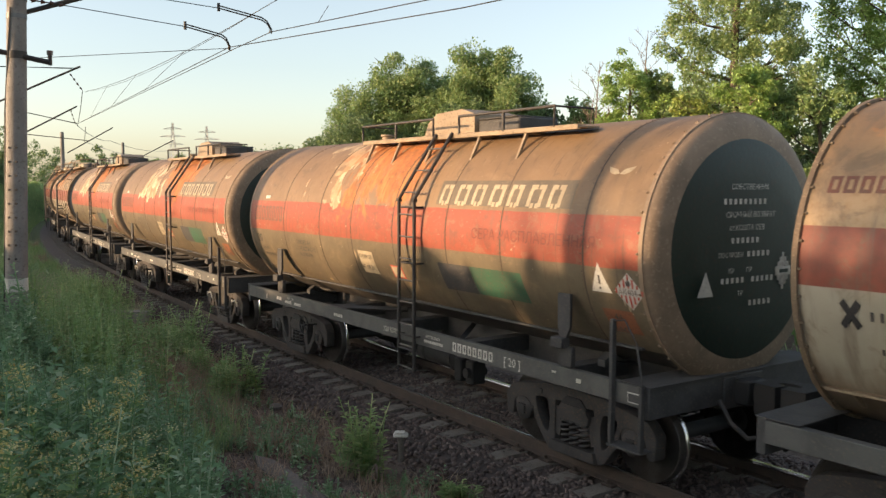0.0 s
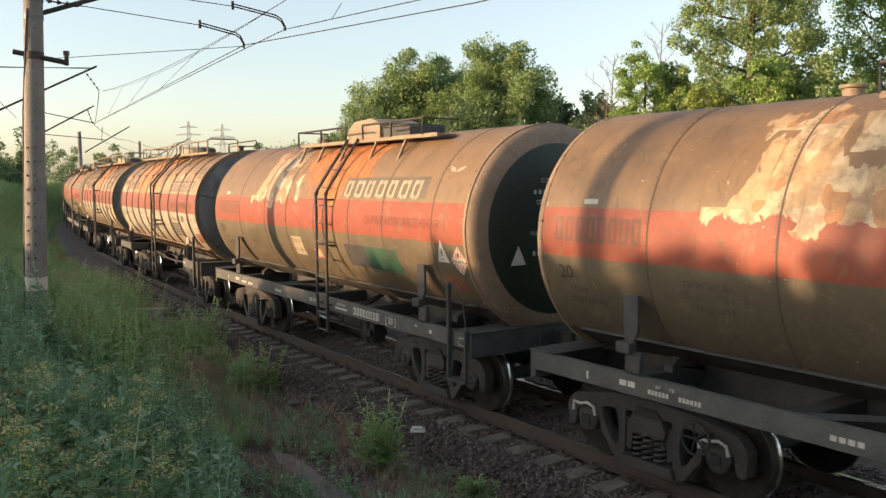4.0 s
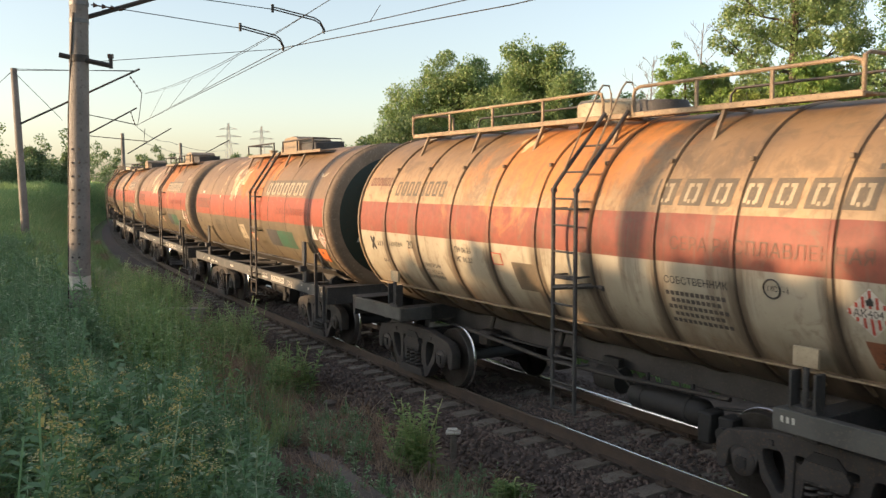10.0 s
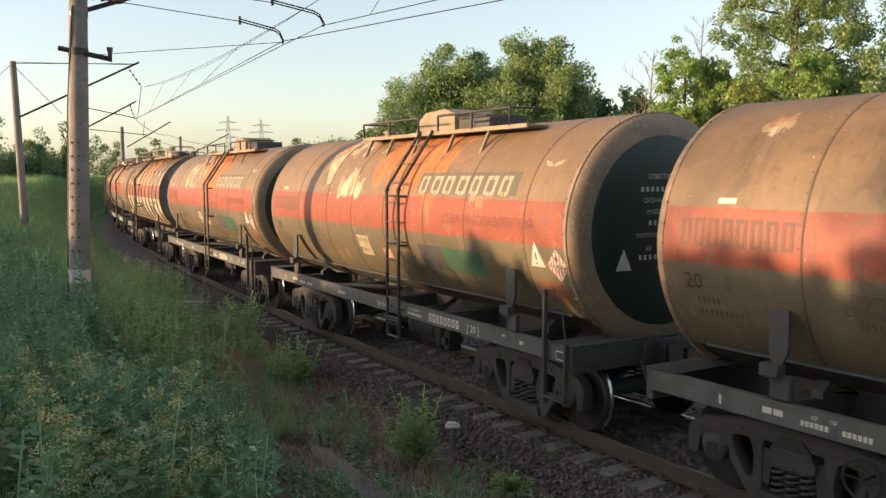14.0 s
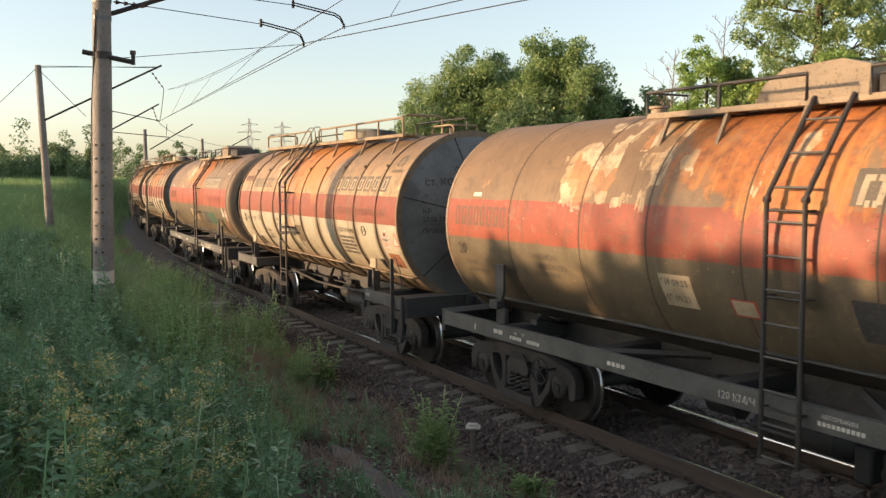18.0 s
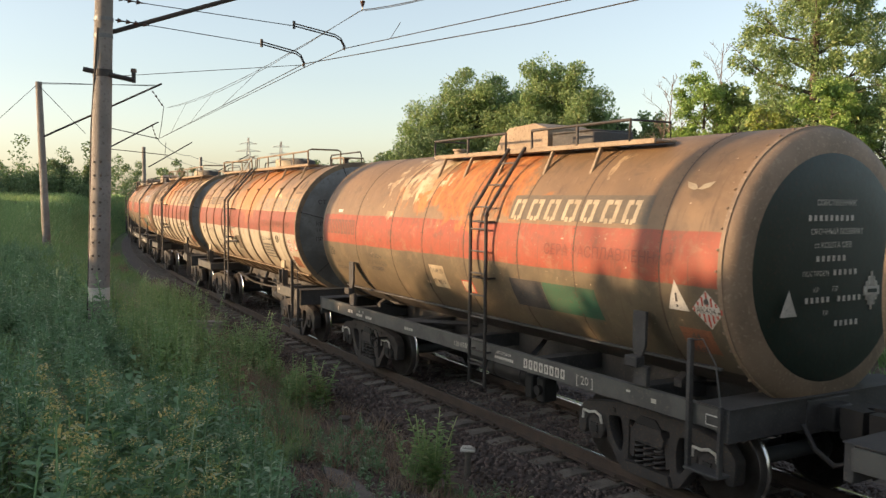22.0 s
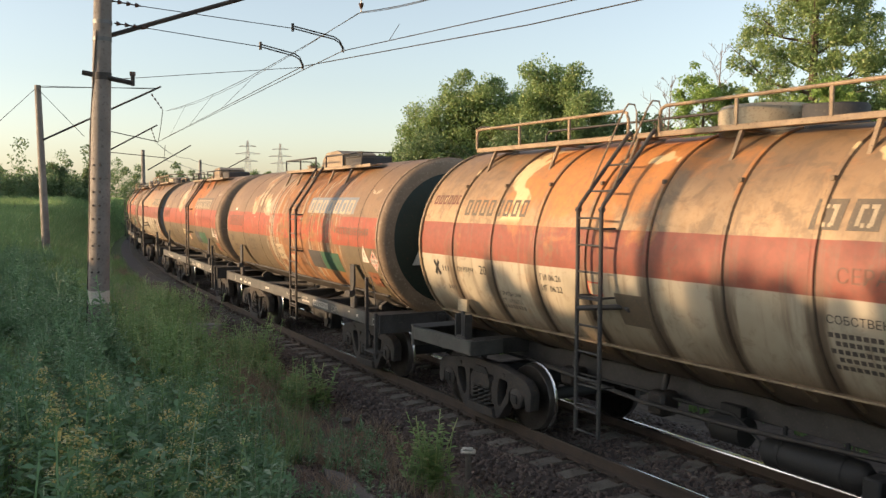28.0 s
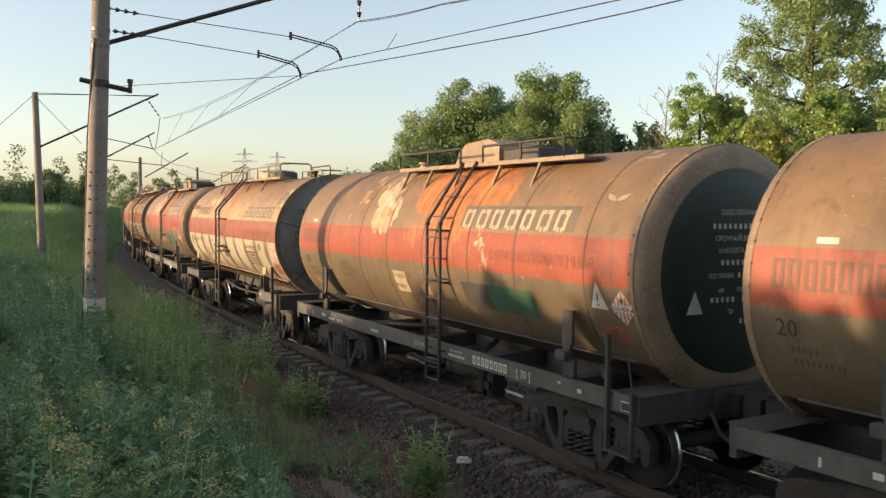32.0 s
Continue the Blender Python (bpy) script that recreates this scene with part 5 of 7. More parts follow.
    for z, n in ((2.74, 7), (2.44, 6)):
        end_bars(tank, -e - .292, .30, z, n, .06, .07, .025, M_BLACKINK)
    ys = 1.503
    bars(car, -3.7, 1.19, 3, .03, .06, .03, M_ENDINK, ys)
    return car


# ---- the train: which kind of car comes at which place ----
proto = {"s": car_sills(), "r": car_sills(True), "b": car_ribbed(-.79, .15, (4.30, -3.98)), "c": car_ribbed(.76, -.33, (4.46, -4.0)), "d": car_ribbed(.76, -.33, (4.46, -4.0), plain=True, built="11.10.2035"), "p": car_ribbed(.2, -.3, (3.2, -3.3), M_PALE, False)}
ORDER = "b" + "sss" + "bb" + "sss" + "c" + "s" + "dc" + "r" + "s" + "p" + "sbssb"
CARS = []
used = set()
for i, kind in enumerate(ORDER):
    if kind in used:
        c = copy_thing(proto[kind], Matrix())
    else:
        c = proto[kind]
        used.add(kind)
    CARS.append((i - 1, c))
    if i - 1 in (1, 9):
        for dx in (-4.825, -2.975, 2.975, 4.825):
            g = G().tube([(dx - .17, 1.16, .56), (dx - .15, 1.17, .66), (dx - .05, 1.17, .69), (dx + .06, 1.17, .66), (dx + .17, 1.17, .67), (dx + .19, 1.16, .56)], .018, 6)
            part("axle_guard", g, M_WHITE, c, "white painted bent bar over the axle box")

faded_plate = None
for i, car in CARS:
    for tank in [o for o in car.children if o.name.startswith("tank") and not o.name.startswith("tank_strap")]:
        for o in tank.children:
            if o.name.startswith("hazard_plate") and o.data.materials[0] == M_ORANGE and i != 5:
                if faded_plate is None:
                    faded_plate = o.data.copy()
                    faded_plate.materials[0] = M_BROWNPLATE
                o.data = faded_plate
                o["label"] = "faded brown hazard plate"


# ---- ground ----
def smooth(a, b, v):
    t = np.clip((v - a) / (b - a), 0, 1)
    return t * t * (3 - 2 * t)


def ground_z(x, y):
    """Height of the ground: bed of the line, the bank by the viewer, a field that rises gently."""
    x, y = np.asarray(x, float), np.asarray(y, float)
    s, lat = track_coords(x, y)
    near = np.interp(lat, [-400, -60, -14, -8, -4, -2.9, -1.9, 1.9, 2.5, 3.2, 4.2, 6.0, 8.0, 12.0], [2.5, 2.5, 1.5, .6, -.35, -.5, -.30, -.30, -.42, -.30, .05, .45, .85, 1.2])
    far = np.interp(lat, [-400, -60, -14, -8, -4, -2.9, -1.9, 1.9, 2.9, 4.2, 6.0, 12.0, 30.0], [2.5, 2.5, 1.2, .4, -.35, -.5, -.30, -.30, -.5, -.1, .15, .25, .25])
    z = near + (far - near) * smooth(0, 16, s)
    d = np.hypot(x, y)
    bump = .06 * np.sin(x * .9 + 1.3 * np.sin(y * .5)) * np.cos(y * .8 + .7) + .03 * np.sin(x * 2.3 + y * 1.7)
    z = z + bump * smooth(2.6, 4.0, np.abs(lat))
    rise = 3.0 * smooth(35, 105, d)
    bed = 1 - smooth(3.2, 8.5, np.abs(lat))
    return z + rise * (1 - bed)


def grid_mesh(name, xs, ys, mat):
    X, Y = np.meshgrid(xs, ys)
    Z = ground_z(X, Y)
    nx, ny = len(xs), len(ys)
    V = np.stack([X, Y, Z], -1).reshape(-1, 3)
    i = np.arange(ny - 1)[:, None] * nx + np.arange(nx - 1)[None]
    F = np.stack([i, i + 1, i + nx + 1, i + nx], -1).reshape(-1, 4)
    return quad_mesh(name, V, F, mat)


def quad_mesh(name, V, F, mats, smooth_it=True, mi=None):
    """A mesh of quads from arrays."""
    me = bpy.data.meshes.new(name)
    me.vertices.add(len(V))
    me.vertices.foreach_set("co", np.asarray(V, np.float32).ravel())
    me.loops.add(F.size)
    me.loops.foreach_set("vertex_index", F.astype(np.int32).ravel())
    me.polygons.add(len(F))
    me.polygons.foreach_set("loop_start", np.arange(0, F.size, 4, dtype=np.int32))
    for m in mats if isinstance(mats, (list, tuple)) else [mats]:
        me.materials.append(m)
    if mi is not None:
        me.polygons.foreach_set("material_index", np.asarray(mi, np.int32))
    me.update(calc_edges=True)
    if smooth_it:
        me.shade_smooth()
    return me


def spread(a, b, fine, n):
    """Steps that are fine in the middle and grow outwards."""
    mid = np.arange(a, b + fine / 2, fine)
    out = [b + fine * (1.25 ** (k + 1) - 1) * 5 for k in range(n)]
    inn = [a - fine * (1.25 ** (k + 1) - 1) * 5 for k in range(n)]
    return np.array(inn[::-1] + list(mid) + out)


ground = new("ground", grid_mesh("ground", spread(-45, 30, .5, 31), spread(-8, 75, .5, 31), M_GROUND))
tagged(ground, "weedy earth bank and meadow beside the railway line", "ground", "", "structure")

# ---- the line ----
track = tagged(new("railway_track"), "single curved railway track on concrete sleepers and brown ballast", "railway track", "", "structure")
S0, S1 = -14.0, 165.0


def sweep(prof, lat, step, s0=S0, s1=S1, shine=-9, deep=-.002):
    """A closed profile of (sideways, up) carried along the line."""
    g = G()
    ss = np.linspace(s0, s1, int((s1 - s0) / step) + 1)
    n = len(prof)
    vs = []
    for s in ss:
        for a, b in prof:
            p, _ = on_track(s, lat + a)
            vs.append((p.x, p.y, b))
    fs = [[i * n + k, i * n + (k + 1) % n, (i + 1) * n + (k + 1) % n, (i + 1) * n + k] for i in range(len(ss) - 1) for k in range(n)]
    fs += [list(range(n)), list(range((len(ss) - 1) * n, len(ss) * n))]
    g.add(vs, fs)
    g.mi = []
    for i in range(len(ss) - 1):
        g.mi += [1 if prof[k][1] > deep and prof[(k + 1) % n][1] > deep and prof[k][0] < -shine else 0 for k in range(n)]
    g.mi += [0, 0]
    return g


RAILP = [(-.075, -.18), (.075, -.18), (.075, -.168), (.012, -.15), (.010, -.05), (.036, -.036), (.036, -.006), (.030, 0.0), (-.004, 0.0), (-.030, 0.0), (-.036, -.006), (-.036, -.036), (-.010, -.05), (-.012, -.15), (-.075, -.168)]
part("rail", sweep(RAILP, GAUGE, 1.0, shine=0.0), [M_RUSTRAIL, M_STEEL], track, "rusty steel rail with a bright running edge")
# the flanges polish the leaning inner face of the other rail's head
FACE = {(.036, -.036): (.039, -.026), (.036, -.006): (.032, -.007), (.030, 0.0): (.026, 0.0)}
part("rail", sweep([FACE.get(a, a) for a in RAILP], -GAUGE, 1.0, deep=-.027), [M_RUSTRAIL, M_STEEL], track, "rusty steel rail with a bright polished head")

# ballast: bed and loose stones
bed = sweep([(-2.6, -.62), (-1.9, -.30), (-1.55, -.235), (1.55, -.235), (1.9, -.30), (2.6, -.62)], 0, 1.0)
bed.mi = []
part("ballast_bed", bed, M_BALLAST, track)
rng = np.random.default_rng(5)


def scatter(unit_v, unit_f, P, S, rot, mats=None, tilt=None):
    """Copies of a small shape at places P, with sizes S and turns."""
    n, m = len(P), len(unit_v)
    c, s = np.cos(rot), np.sin(rot)
    x = unit_v[None, :, 0] * c[:, None] - unit_v[None, :, 1] * s[:, None]
    y = unit_v[None, :, 0] * s[:, None] + unit_v[None, :, 1] * c[:, None]
    z = np.broadcast_to(unit_v[None, :, 2], (n, m))
    V = np.stack([x, y, z], -1) * (S[:, None, None] if S.ndim == 1 else S[:, None, :])
    if tilt is not None:
        V[..., 0] += tilt[:, None, 0] * V[..., 2]
        V[..., 1] += tilt[:, None, 1] * V[..., 2]
    V += P[:, None, :]
    F = unit_f[None] + (np.arange(n) * m)[:, None, None]
    return V.reshape(-1, 3), F.reshape(-1, unit_f.shape[1])


CUBE_V = np.array([[x, y, z] for x in (-1, 1) for y in (-1, 1) for z in (-1, 1)], float)
CUBE_F = np.array([[0, 1, 3, 2], [4, 6, 7, 5], [0, 4, 5, 1], [2, 3, 7, 6], [0, 2, 6, 4], [1, 5, 7, 3]])


def track_points(n, s0, s1, l0, l1, power=1.0):
    s = s0 + (s1 - s0) * rng.random(n) ** power
    lat = l0 + (l1 - l0) * rng.random(n)
    th = TH0 - K0 * s
    r = RAD + lat
    return s, lat, CX - np.sin(th) * r, CY + np.cos(th) * r


s, lat, x, y = track_points(34000, -6, 30, -2.4, 2.9, 1.5)
z = np.interp(np.abs(lat), [0, 1.6, 2.0, 2.75, 3.1], [-.235, -.235, -.30, -.50, -.55])
keep = np.abs(np.abs(lat) - GAUGE) > .10
x, y, z = x[keep], y[keep], z[keep]
rock = CUBE_V * (0.6 + 0.5 * rng.random((8, 3)))
V, F = scatter(rock, CUBE_F, np.stack([x, y, z + .005], 1), (.014 + .018 * rng.random((len(x), 3))), rng.random(len(x)) * 6.28, tilt=rng.normal(0, .5, (len(x), 2)))
k = Mat("loose_crushed_stone", 0.85)
r_ = k.geo.outputs["Random Per Island"]
kc = k.mix(k.ramp(r_, 0.0, 0.7), (0.078, 0.058, 0.049), (0.150, 0.106, 0.087))
kc = k.mix(k.ramp(r_, 0.9, 1.0), kc, (0.21, 0.17, 0.14))
M_STONES = k.done(kc)
stones = tagged(new("ballast_stones", quad_mesh("ballast_stones", V, F, M_STONES, False)), "loose brown crushed stone round the sleepers", "ballast", "", "stuff")

# ---- weeds and meadow ----
def blade_plant(n_blades, h, w, lean, seg=3, r=None):
    """A tuft of narrow bent blades."""
    r = r or rng
    vs, fs = [], []
    for _ in range(n_blades):
        a = r.random() * 6.28
        b = a + r.normal(0, .7)
        d = np.array([math.cos(a), math.sin(a)])
        o = r.normal(0, .05, 2)
        hh = h * (.55 + .6 * r.random())
        ln = lean * (.3 + r.random())
        base = len(vs)
        side = np.array([-math.sin(b), math.cos(b)])
        for i in range(seg + 1):
            t = i / seg
            c = o + d * ln * hh * t * t
            ww = w * (1 - t * .92) * .5
            vs += [[*(c - side * ww), hh * t * (1 - .15 * ln * t)], [*(c + side * ww), hh * t * (1 - .15 * ln * t)]]
        fs += [[base + 2 * i, base + 2 * i + 1, base + 2 * i + 3, base + 2 * i + 2] for i in range(seg)]
    return np.array(vs), np.array(fs)


def leafy_plant(h, stems, leaves, leaf, r=None, head=0):
    """Upright stems set with small leaves; head: flower specks on the top, returned apart."""
    r = r or rng
    vs, fs, hv, hf = [], [], [], []
    for _ in range(stems):
        a = r.random() * 6.28
        o = r.normal(0, .07, 2)
        ln = .05 + .18 * r.random()
        hh = h * (.65 + .45 * r.random())
        def at(t):
            return np.array([o[0] + math.cos(a) * ln * hh * t ** 1.5, o[1] + math.sin(a) * ln * hh * t ** 1.5, hh * t])
        b = len(vs)
        for t in (0, .5, 1):
            p = at(t)
            vs += [p + [-.004, .003, 0], p + [.004, -.003, 0]]
        fs += [[b, b + 1, b + 3, b + 2], [b + 2, b + 3, b + 5, b + 4]]
        for i in range(leaves):
            t = .2 + .79 * (i + r.random()) / leaves
            p = at(t)
            q = r.random() * 6.28
            L = leaf * (1.25 - .75 * t) * (.7 + .6 * r.random())
            d = np.array([math.cos(q), math.sin(q), .25 + .5 * r.random()])
            sd = np.array([-math.sin(q), math.cos(q), r.normal(0, .3)]) * L * .2
            b = len(vs)
            vs += [p, p + d * L * .5 + sd, p + d * L * [1, 1, .6], p + d * L * .5 - sd]
            fs.append([b, b + 1, b + 2, b + 3])
        for i in range(head):
            p = at(1.0) + r.normal(0, .05, 3) * [1, 1, .45]
            e = .0065 + .006 * r.random()
            b = len(hv)
            hv += [p + [-e, 0, 0], p + [0, -e, .004], p + [e, 0, 0], p + [0, e, .004]]
            hf.append([b, b + 1, b + 2, b + 3])
            if i % 3 == 0:
                b = len(hv)
                hv += [p + [-e, 0, -e], p + [e, 0, -e], p + [e, 0, e * .6], p + [-e, 0, e * .6]]
                hf.append([b, b + 1, b + 2, b + 3])
    return np.array(vs), np.array(fs), np.array(hv) if hv else None, np.array(hf) if hf else None


def place_plants(shapes, x, y, hs, keep_head=False):
    """Scatters several shapes over points; gives joined arrays of leaves and of heads."""
    VV, FF, HV, HF, nv, nh = [], [], [], [], 0, 0
    pick = rng.integers(0, len(shapes), len(x))
    z = ground_z(x, y) - .03
    for i, sh in enumerate(shapes):
        m = pick == i
        if not m.any():
            continue
        P = np.stack([x[m], y[m], z[m]], 1)
        rot = rng.random(m.sum()) * 6.28
        tl = rng.normal(0, .10, (m.sum(), 2))
        V, F = scatter(sh[0], sh[1], P, hs[m], rot, tilt=tl)
        VV.append(V), FF.append(F + nv)
        nv += len(V)
        if len(sh) > 2 and sh[2] is not None:
            V, F = scatter(sh[2], sh[3], P, hs[m], rot, tilt=tl)
            HV.append(V), HF.append(F + nh)
            nh += len(V)
    out = (np.concatenate(VV), np.concatenate(FF))
    return out + ((np.concatenate(HV), np.concatenate(HF)) if HV else (None, None))


def in_view(x, y, a0=-32, a1=38):
    """Points on the viewer's side that can come into sight."""
    az = np.degrees(np.arctan2(-x, y))
    return (az > a0) & (az < a1)


def patches(x, y, scale, seed):
    """A smooth random field for patchy growth."""
    return np.array([noise.noise(Vector((a * scale, b * scale, seed))) for a, b in zip(x, y)])


def clear_of_slab(x, y):
    """False close by the slab and before it, where nothing tall grows."""
    ax, ay, bx, by = -2.0, 9.7, -.75, 5.2
    t = np.clip(((x - ax) * (bx - ax) + (y - ay) * (by - ay)) / ((bx - ax) ** 2 + (by - ay) ** 2), 0, 1)
    return np.hypot(x - ax - t * (bx - ax), y - ay - t * (by - ay)) > .68


# tall leafy weeds on the bank
s, lat, x, y = track_points(9500, -7, 36, 2.4, 15, 1.3)
d = np.hypot(x, y)
f = patches(x, y, .35, 3.1)
edge = np.interp(s, [-8, -3, 0, 3, 6.5, 10, 40], [8.0, 6.4, 5.4, 5.2, 4.9, 4.0, 2.8])
m = in_view(x, y) & (d > 2.6) & clear_of_slab(x, y) & (lat > edge) & (rng.random(len(x)) < np.clip(.55 + f * 1.2, .08, 1))
shapes = [leafy_plant(.92, 4, 27, .12, head=h) for h in (0, 0, 0, 0, 26, 34)]
m &= (lat > 5.6) | (s < 5.5) | (patches(x, y, .5, 61.0) > .12)
x, y, s, lat = x[m], y[m], s[m], lat[m]
low = np.where((s > 5.5) & (lat < 5.4), .65, 1.08)
hs = low * (1 + .45 * patches(x, y, .75, 17.7)) * (.55 + .35 * rng.random(len(x)) + .45 * rng.random(len(x)) ** 4) * np.interp(lat, [2.2, 2.9, 5], [.5, .85, 1.05])
V, F, HV, HF = place_plants(shapes[:4], x, y, hs)
tagged(new("weeds", quad_mesh("weeds", V, F, M_WEED, False)), "dense blue-green leafy weeds on the bank beside the track", "weeds", "", "stuff")
# flowering patches
s, lat, x, y = track_points(9000, -6, 16, 3.6, 13, 1.0)
near = np.zeros(len(x), bool)
for px, py, pr in ((-2.7, 7.0, .75), (-4.4, 8.8, .95), (-3.8, 6.5, .6), (-3.6, 8.6, .6), (-5.6, 8.0, .8), (-2.6, 5.6, .6)):
    near |= np.hypot(x - px, y - py) < pr * (.5 + .7 * rng.random(len(x)))
f = patches(x, y, .8, 8.7)
m = in_view(x, y) & (np.hypot(x, y) > 3.0) & (near & (f > -.25) | (f > .5)) & (lat > 4.8) & clear_of_slab(x, y) & (rng.random(len(x)) < .28)
V, F, HV, HF = place_plants(shapes[4:], x[m], y[m], .75 + .3 * rng.random(m.sum()))
tagged(new("flowering_weeds", quad_mesh("flowering_weeds", V, F, M_GRASS, False)), "green stalks of yellow-flowered weeds", "weeds", "", "stuff")
tagged(new("yellow_flowers", quad_mesh("yellow_flowers", HV, HF, M_FLOWER, False)), "small yellow flower heads above the weeds", "flowers", "", "stuff")
# pale straw among the weeds
s, lat, x, y = track_points(900, -6, 14, 3.8, 12, 1.0)
m = in_view(x, y) & (np.hypot(x, y) > 3.0) & clear_of_slab(x, y) & (patches(x, y, .6, 41.0) > .02) & (lat > 5)
V, F, _, _ = place_plants([blade_plant(6, .85, .009, .35) for _ in range(4)], x[m], y[m], .7 + .4 * rng.random(m.sum()))
tagged(new("straw", quad_mesh("straw", V, F, M_STRAW, False)), "pale dry straw standing among the weeds", "grass", "", "stuff")
# tall bright stalks by the ballast
s, lat, x, y = track_points(1300, 4.0, 20, 2.6, 5.4, 1.0)
m = (patches(x, y, .55, 21.3) > .10) & ((s < 11.5) | (s > 16) | (lat > 4.4)) & (lat > np.interp(s, [4, 7, 9, 11, 20], [4.2, 3.2, 2.7, 2.4, 2.2]))
V, F, _, _ = place_plants([leafy_plant(1.05, 3, 20, .12) for _ in range(5)], x[m], y[m], .7 + .5 * rng.random(m.sum()))
tagged(new("tall_stalks", quad_mesh("tall_stalks", V, F, M_GRASS, False)), "tall bright green stalks beside the ballast", "weeds", "", "stuff")
# grass, near and far
sp, lp, xp, yp = track_points(760, -6, 7, 2.4, 6.0, 1.0)
m = in_view(xp, yp) & (np.hypot(xp, yp) > 2.6) & (patches(xp, yp, .9, 4.4) > -.05)
V, F, _, _ = place_plants([leafy_plant(.30, 5, 12, .07) for _ in range(3)], xp[m], yp[m], .5 + .7 * rng.random(m.sum()))
tagged(new("low_weeds", quad_mesh("low_weeds", V, F, M_WEED, False)), "low sparse weeds on the bare soil by the ballast", "weeds", "", "stuff")
gr = [blade_plant(13, .45, .013, .6, 2) for _ in range(5)]
s, lat, x, y = track_points(17000, -7, 48, 2.2, 18, 1.2)
f = patches(x, y, .3, 12.4)
edge = np.interp(s, [-8, -3, 0, 3, 6.5, 10, 40], [8.0, 6.4, 5.0, 4.0, 2.6, 2.2, 2.2])
m = in_view(x, y) & (np.hypot(x, y) > 2.6) & (lat > edge) & clear_of_slab(x, y)
dry = m & (((f > .06) & (lat < 7.0)) | ((s > 3.0) & (s < 16) & (lat < 5.2) & (rng.random(len(x)) < .75)))
green = m & ~dry
V, F, _, _ = place_plants(gr, x[green], y[green], .6 + .7 * rng.random(green.sum()))
tagged(new("bank_grass", quad_mesh("bank_grass", V, F, M_GRASS, False)), "uncut green grass on the bank", "grass", "", "stuff")
V, F, _, _ = place_plants(gr, x[dry], y[dry], .6 + .6 * rng.random(dry.sum()))
tagged(new("dry_grass", quad_mesh("dry_grass", V, F, M_DRY, False)), "dry reddish grass by the ballast edge", "grass", "", "stuff")
wide = [blade_plant(11, .55, .055, .7, 2) for _ in range(4)]
n = 19000
dd = 26 + 95 * rng.random(n) ** 1.0
aa = np.radians(4 + 34 * rng.random(n))
x, y = -np.sin(aa) * dd, np.cos(aa) * dd
s, lat = track_coords(x, y)
m = lat > 3.6
V, F, _, _ = place_plants(wide, x[m], y[m], (.7 + .7 * rng.random(m.sum())))
tagged(new("meadow_grass", quad_mesh("meadow_grass", V, F, M_GRASS, False)), "tall grass of the meadow that runs to the hedge", "grass", "", "stuff")
s, lat, x, y = track_points(8000, 22, 125, 2.7, 10, 1.0)
V, F, _, _ = place_plants(wide, x, y, .6 + .6 * rng.random(len(x)))
tagged(new("verge_grass", quad_mesh("verge_grass", V, F, M_GRASS, False)), "rough green grass on the far verge of the line", "grass", "", "stuff")
# short dry tufts and gravel on the bare strip
s, lat, x, y = track_points(1300, -4, 7.5, 2.2, 5.0, 1.0)
m = (patches(x, y, .8, 31.0) > -.12) & (lat < np.interp(s, [-4, 0, 3, 7.5], [5.0, 4.9, 4.4, 4.0]))
V, F, _, _ = place_plants([blade_plant(12, .26, .012, .9, 2) for _ in range(4)], x[m], y[m], .5 + .8 * rng.random(m.sum()))
tagged(new("dry_tufts", quad_mesh("dry_tufts", V, F, M_DRY, False)), "short dry reddish tufts on the bare soil", "grass", "", "stuff")
s, lat, x, y = track_points(5000, -5, 8, 2.6, 5.2, 1.0)
z = ground_z(x, y)
V, F = scatter(rock, CUBE_F, np.stack([x, y, z], 1), (.010 + .016 * rng.random((len(x), 3))), rng.random(len(x)) * 6.28, tilt=rng.normal(0, .5, (len(x), 2)))
tagged(new("loose_gravel", quad_mesh("loose_gravel", V, F, M_STONES, False)), "loose gravel strewn over the soil beside the ballast", "gravel", "", "stuff")
# grass and scrub on the other side of the line
s, lat, x, y = track_points(1600, -10, 40, -9, -3.4, 1.0)
V, F, _, _ = place_plants([blade_plant(9, .7, .05, .6, 2) for _ in range(3)], x, y, .7 + .8 * rng.random(len(x)))
tagged(new("far_side_grass", quad_mesh("far_side_grass", V, F, M_GRASS, False)), "rough grass behind the track", "grass", "", "stuff")


# bushy single weeds at the ballast edge
def weed_bush(x, y, h, label, r=None, stems=15, spread=1.5):
    ob = thing("weed_bush", label, "weed", "single weeds by the ballast", pose(x, y, float(ground_z(x, y)) - .03))
    v, f_, _, _ = leafy_plant(h, stems, 24, .09, r)
    v[:, :2] *= spread
    part("foliage", quad_mesh("foliage", v, f_, M_GRASS, False), None, ob)
    return ob


for x, y, h in ((-.92, 10.2, 1.0), (-1.1, 10.45, .85), (-3.6, 13.6, .75), (-4.4, 15.4, .8), (-3.9, 14.9, .6), (.15, 9.6, .3), (-5.6, 17.0, 1.0), (-5.0, 16.4, .9), (-5.7, 17.6, .85), (-4.7, 15.9, .8), (-6.6, 19.0, .5)):
    weed_bush(x, y, h, "bushy green weed growing at the edge of the ballast")
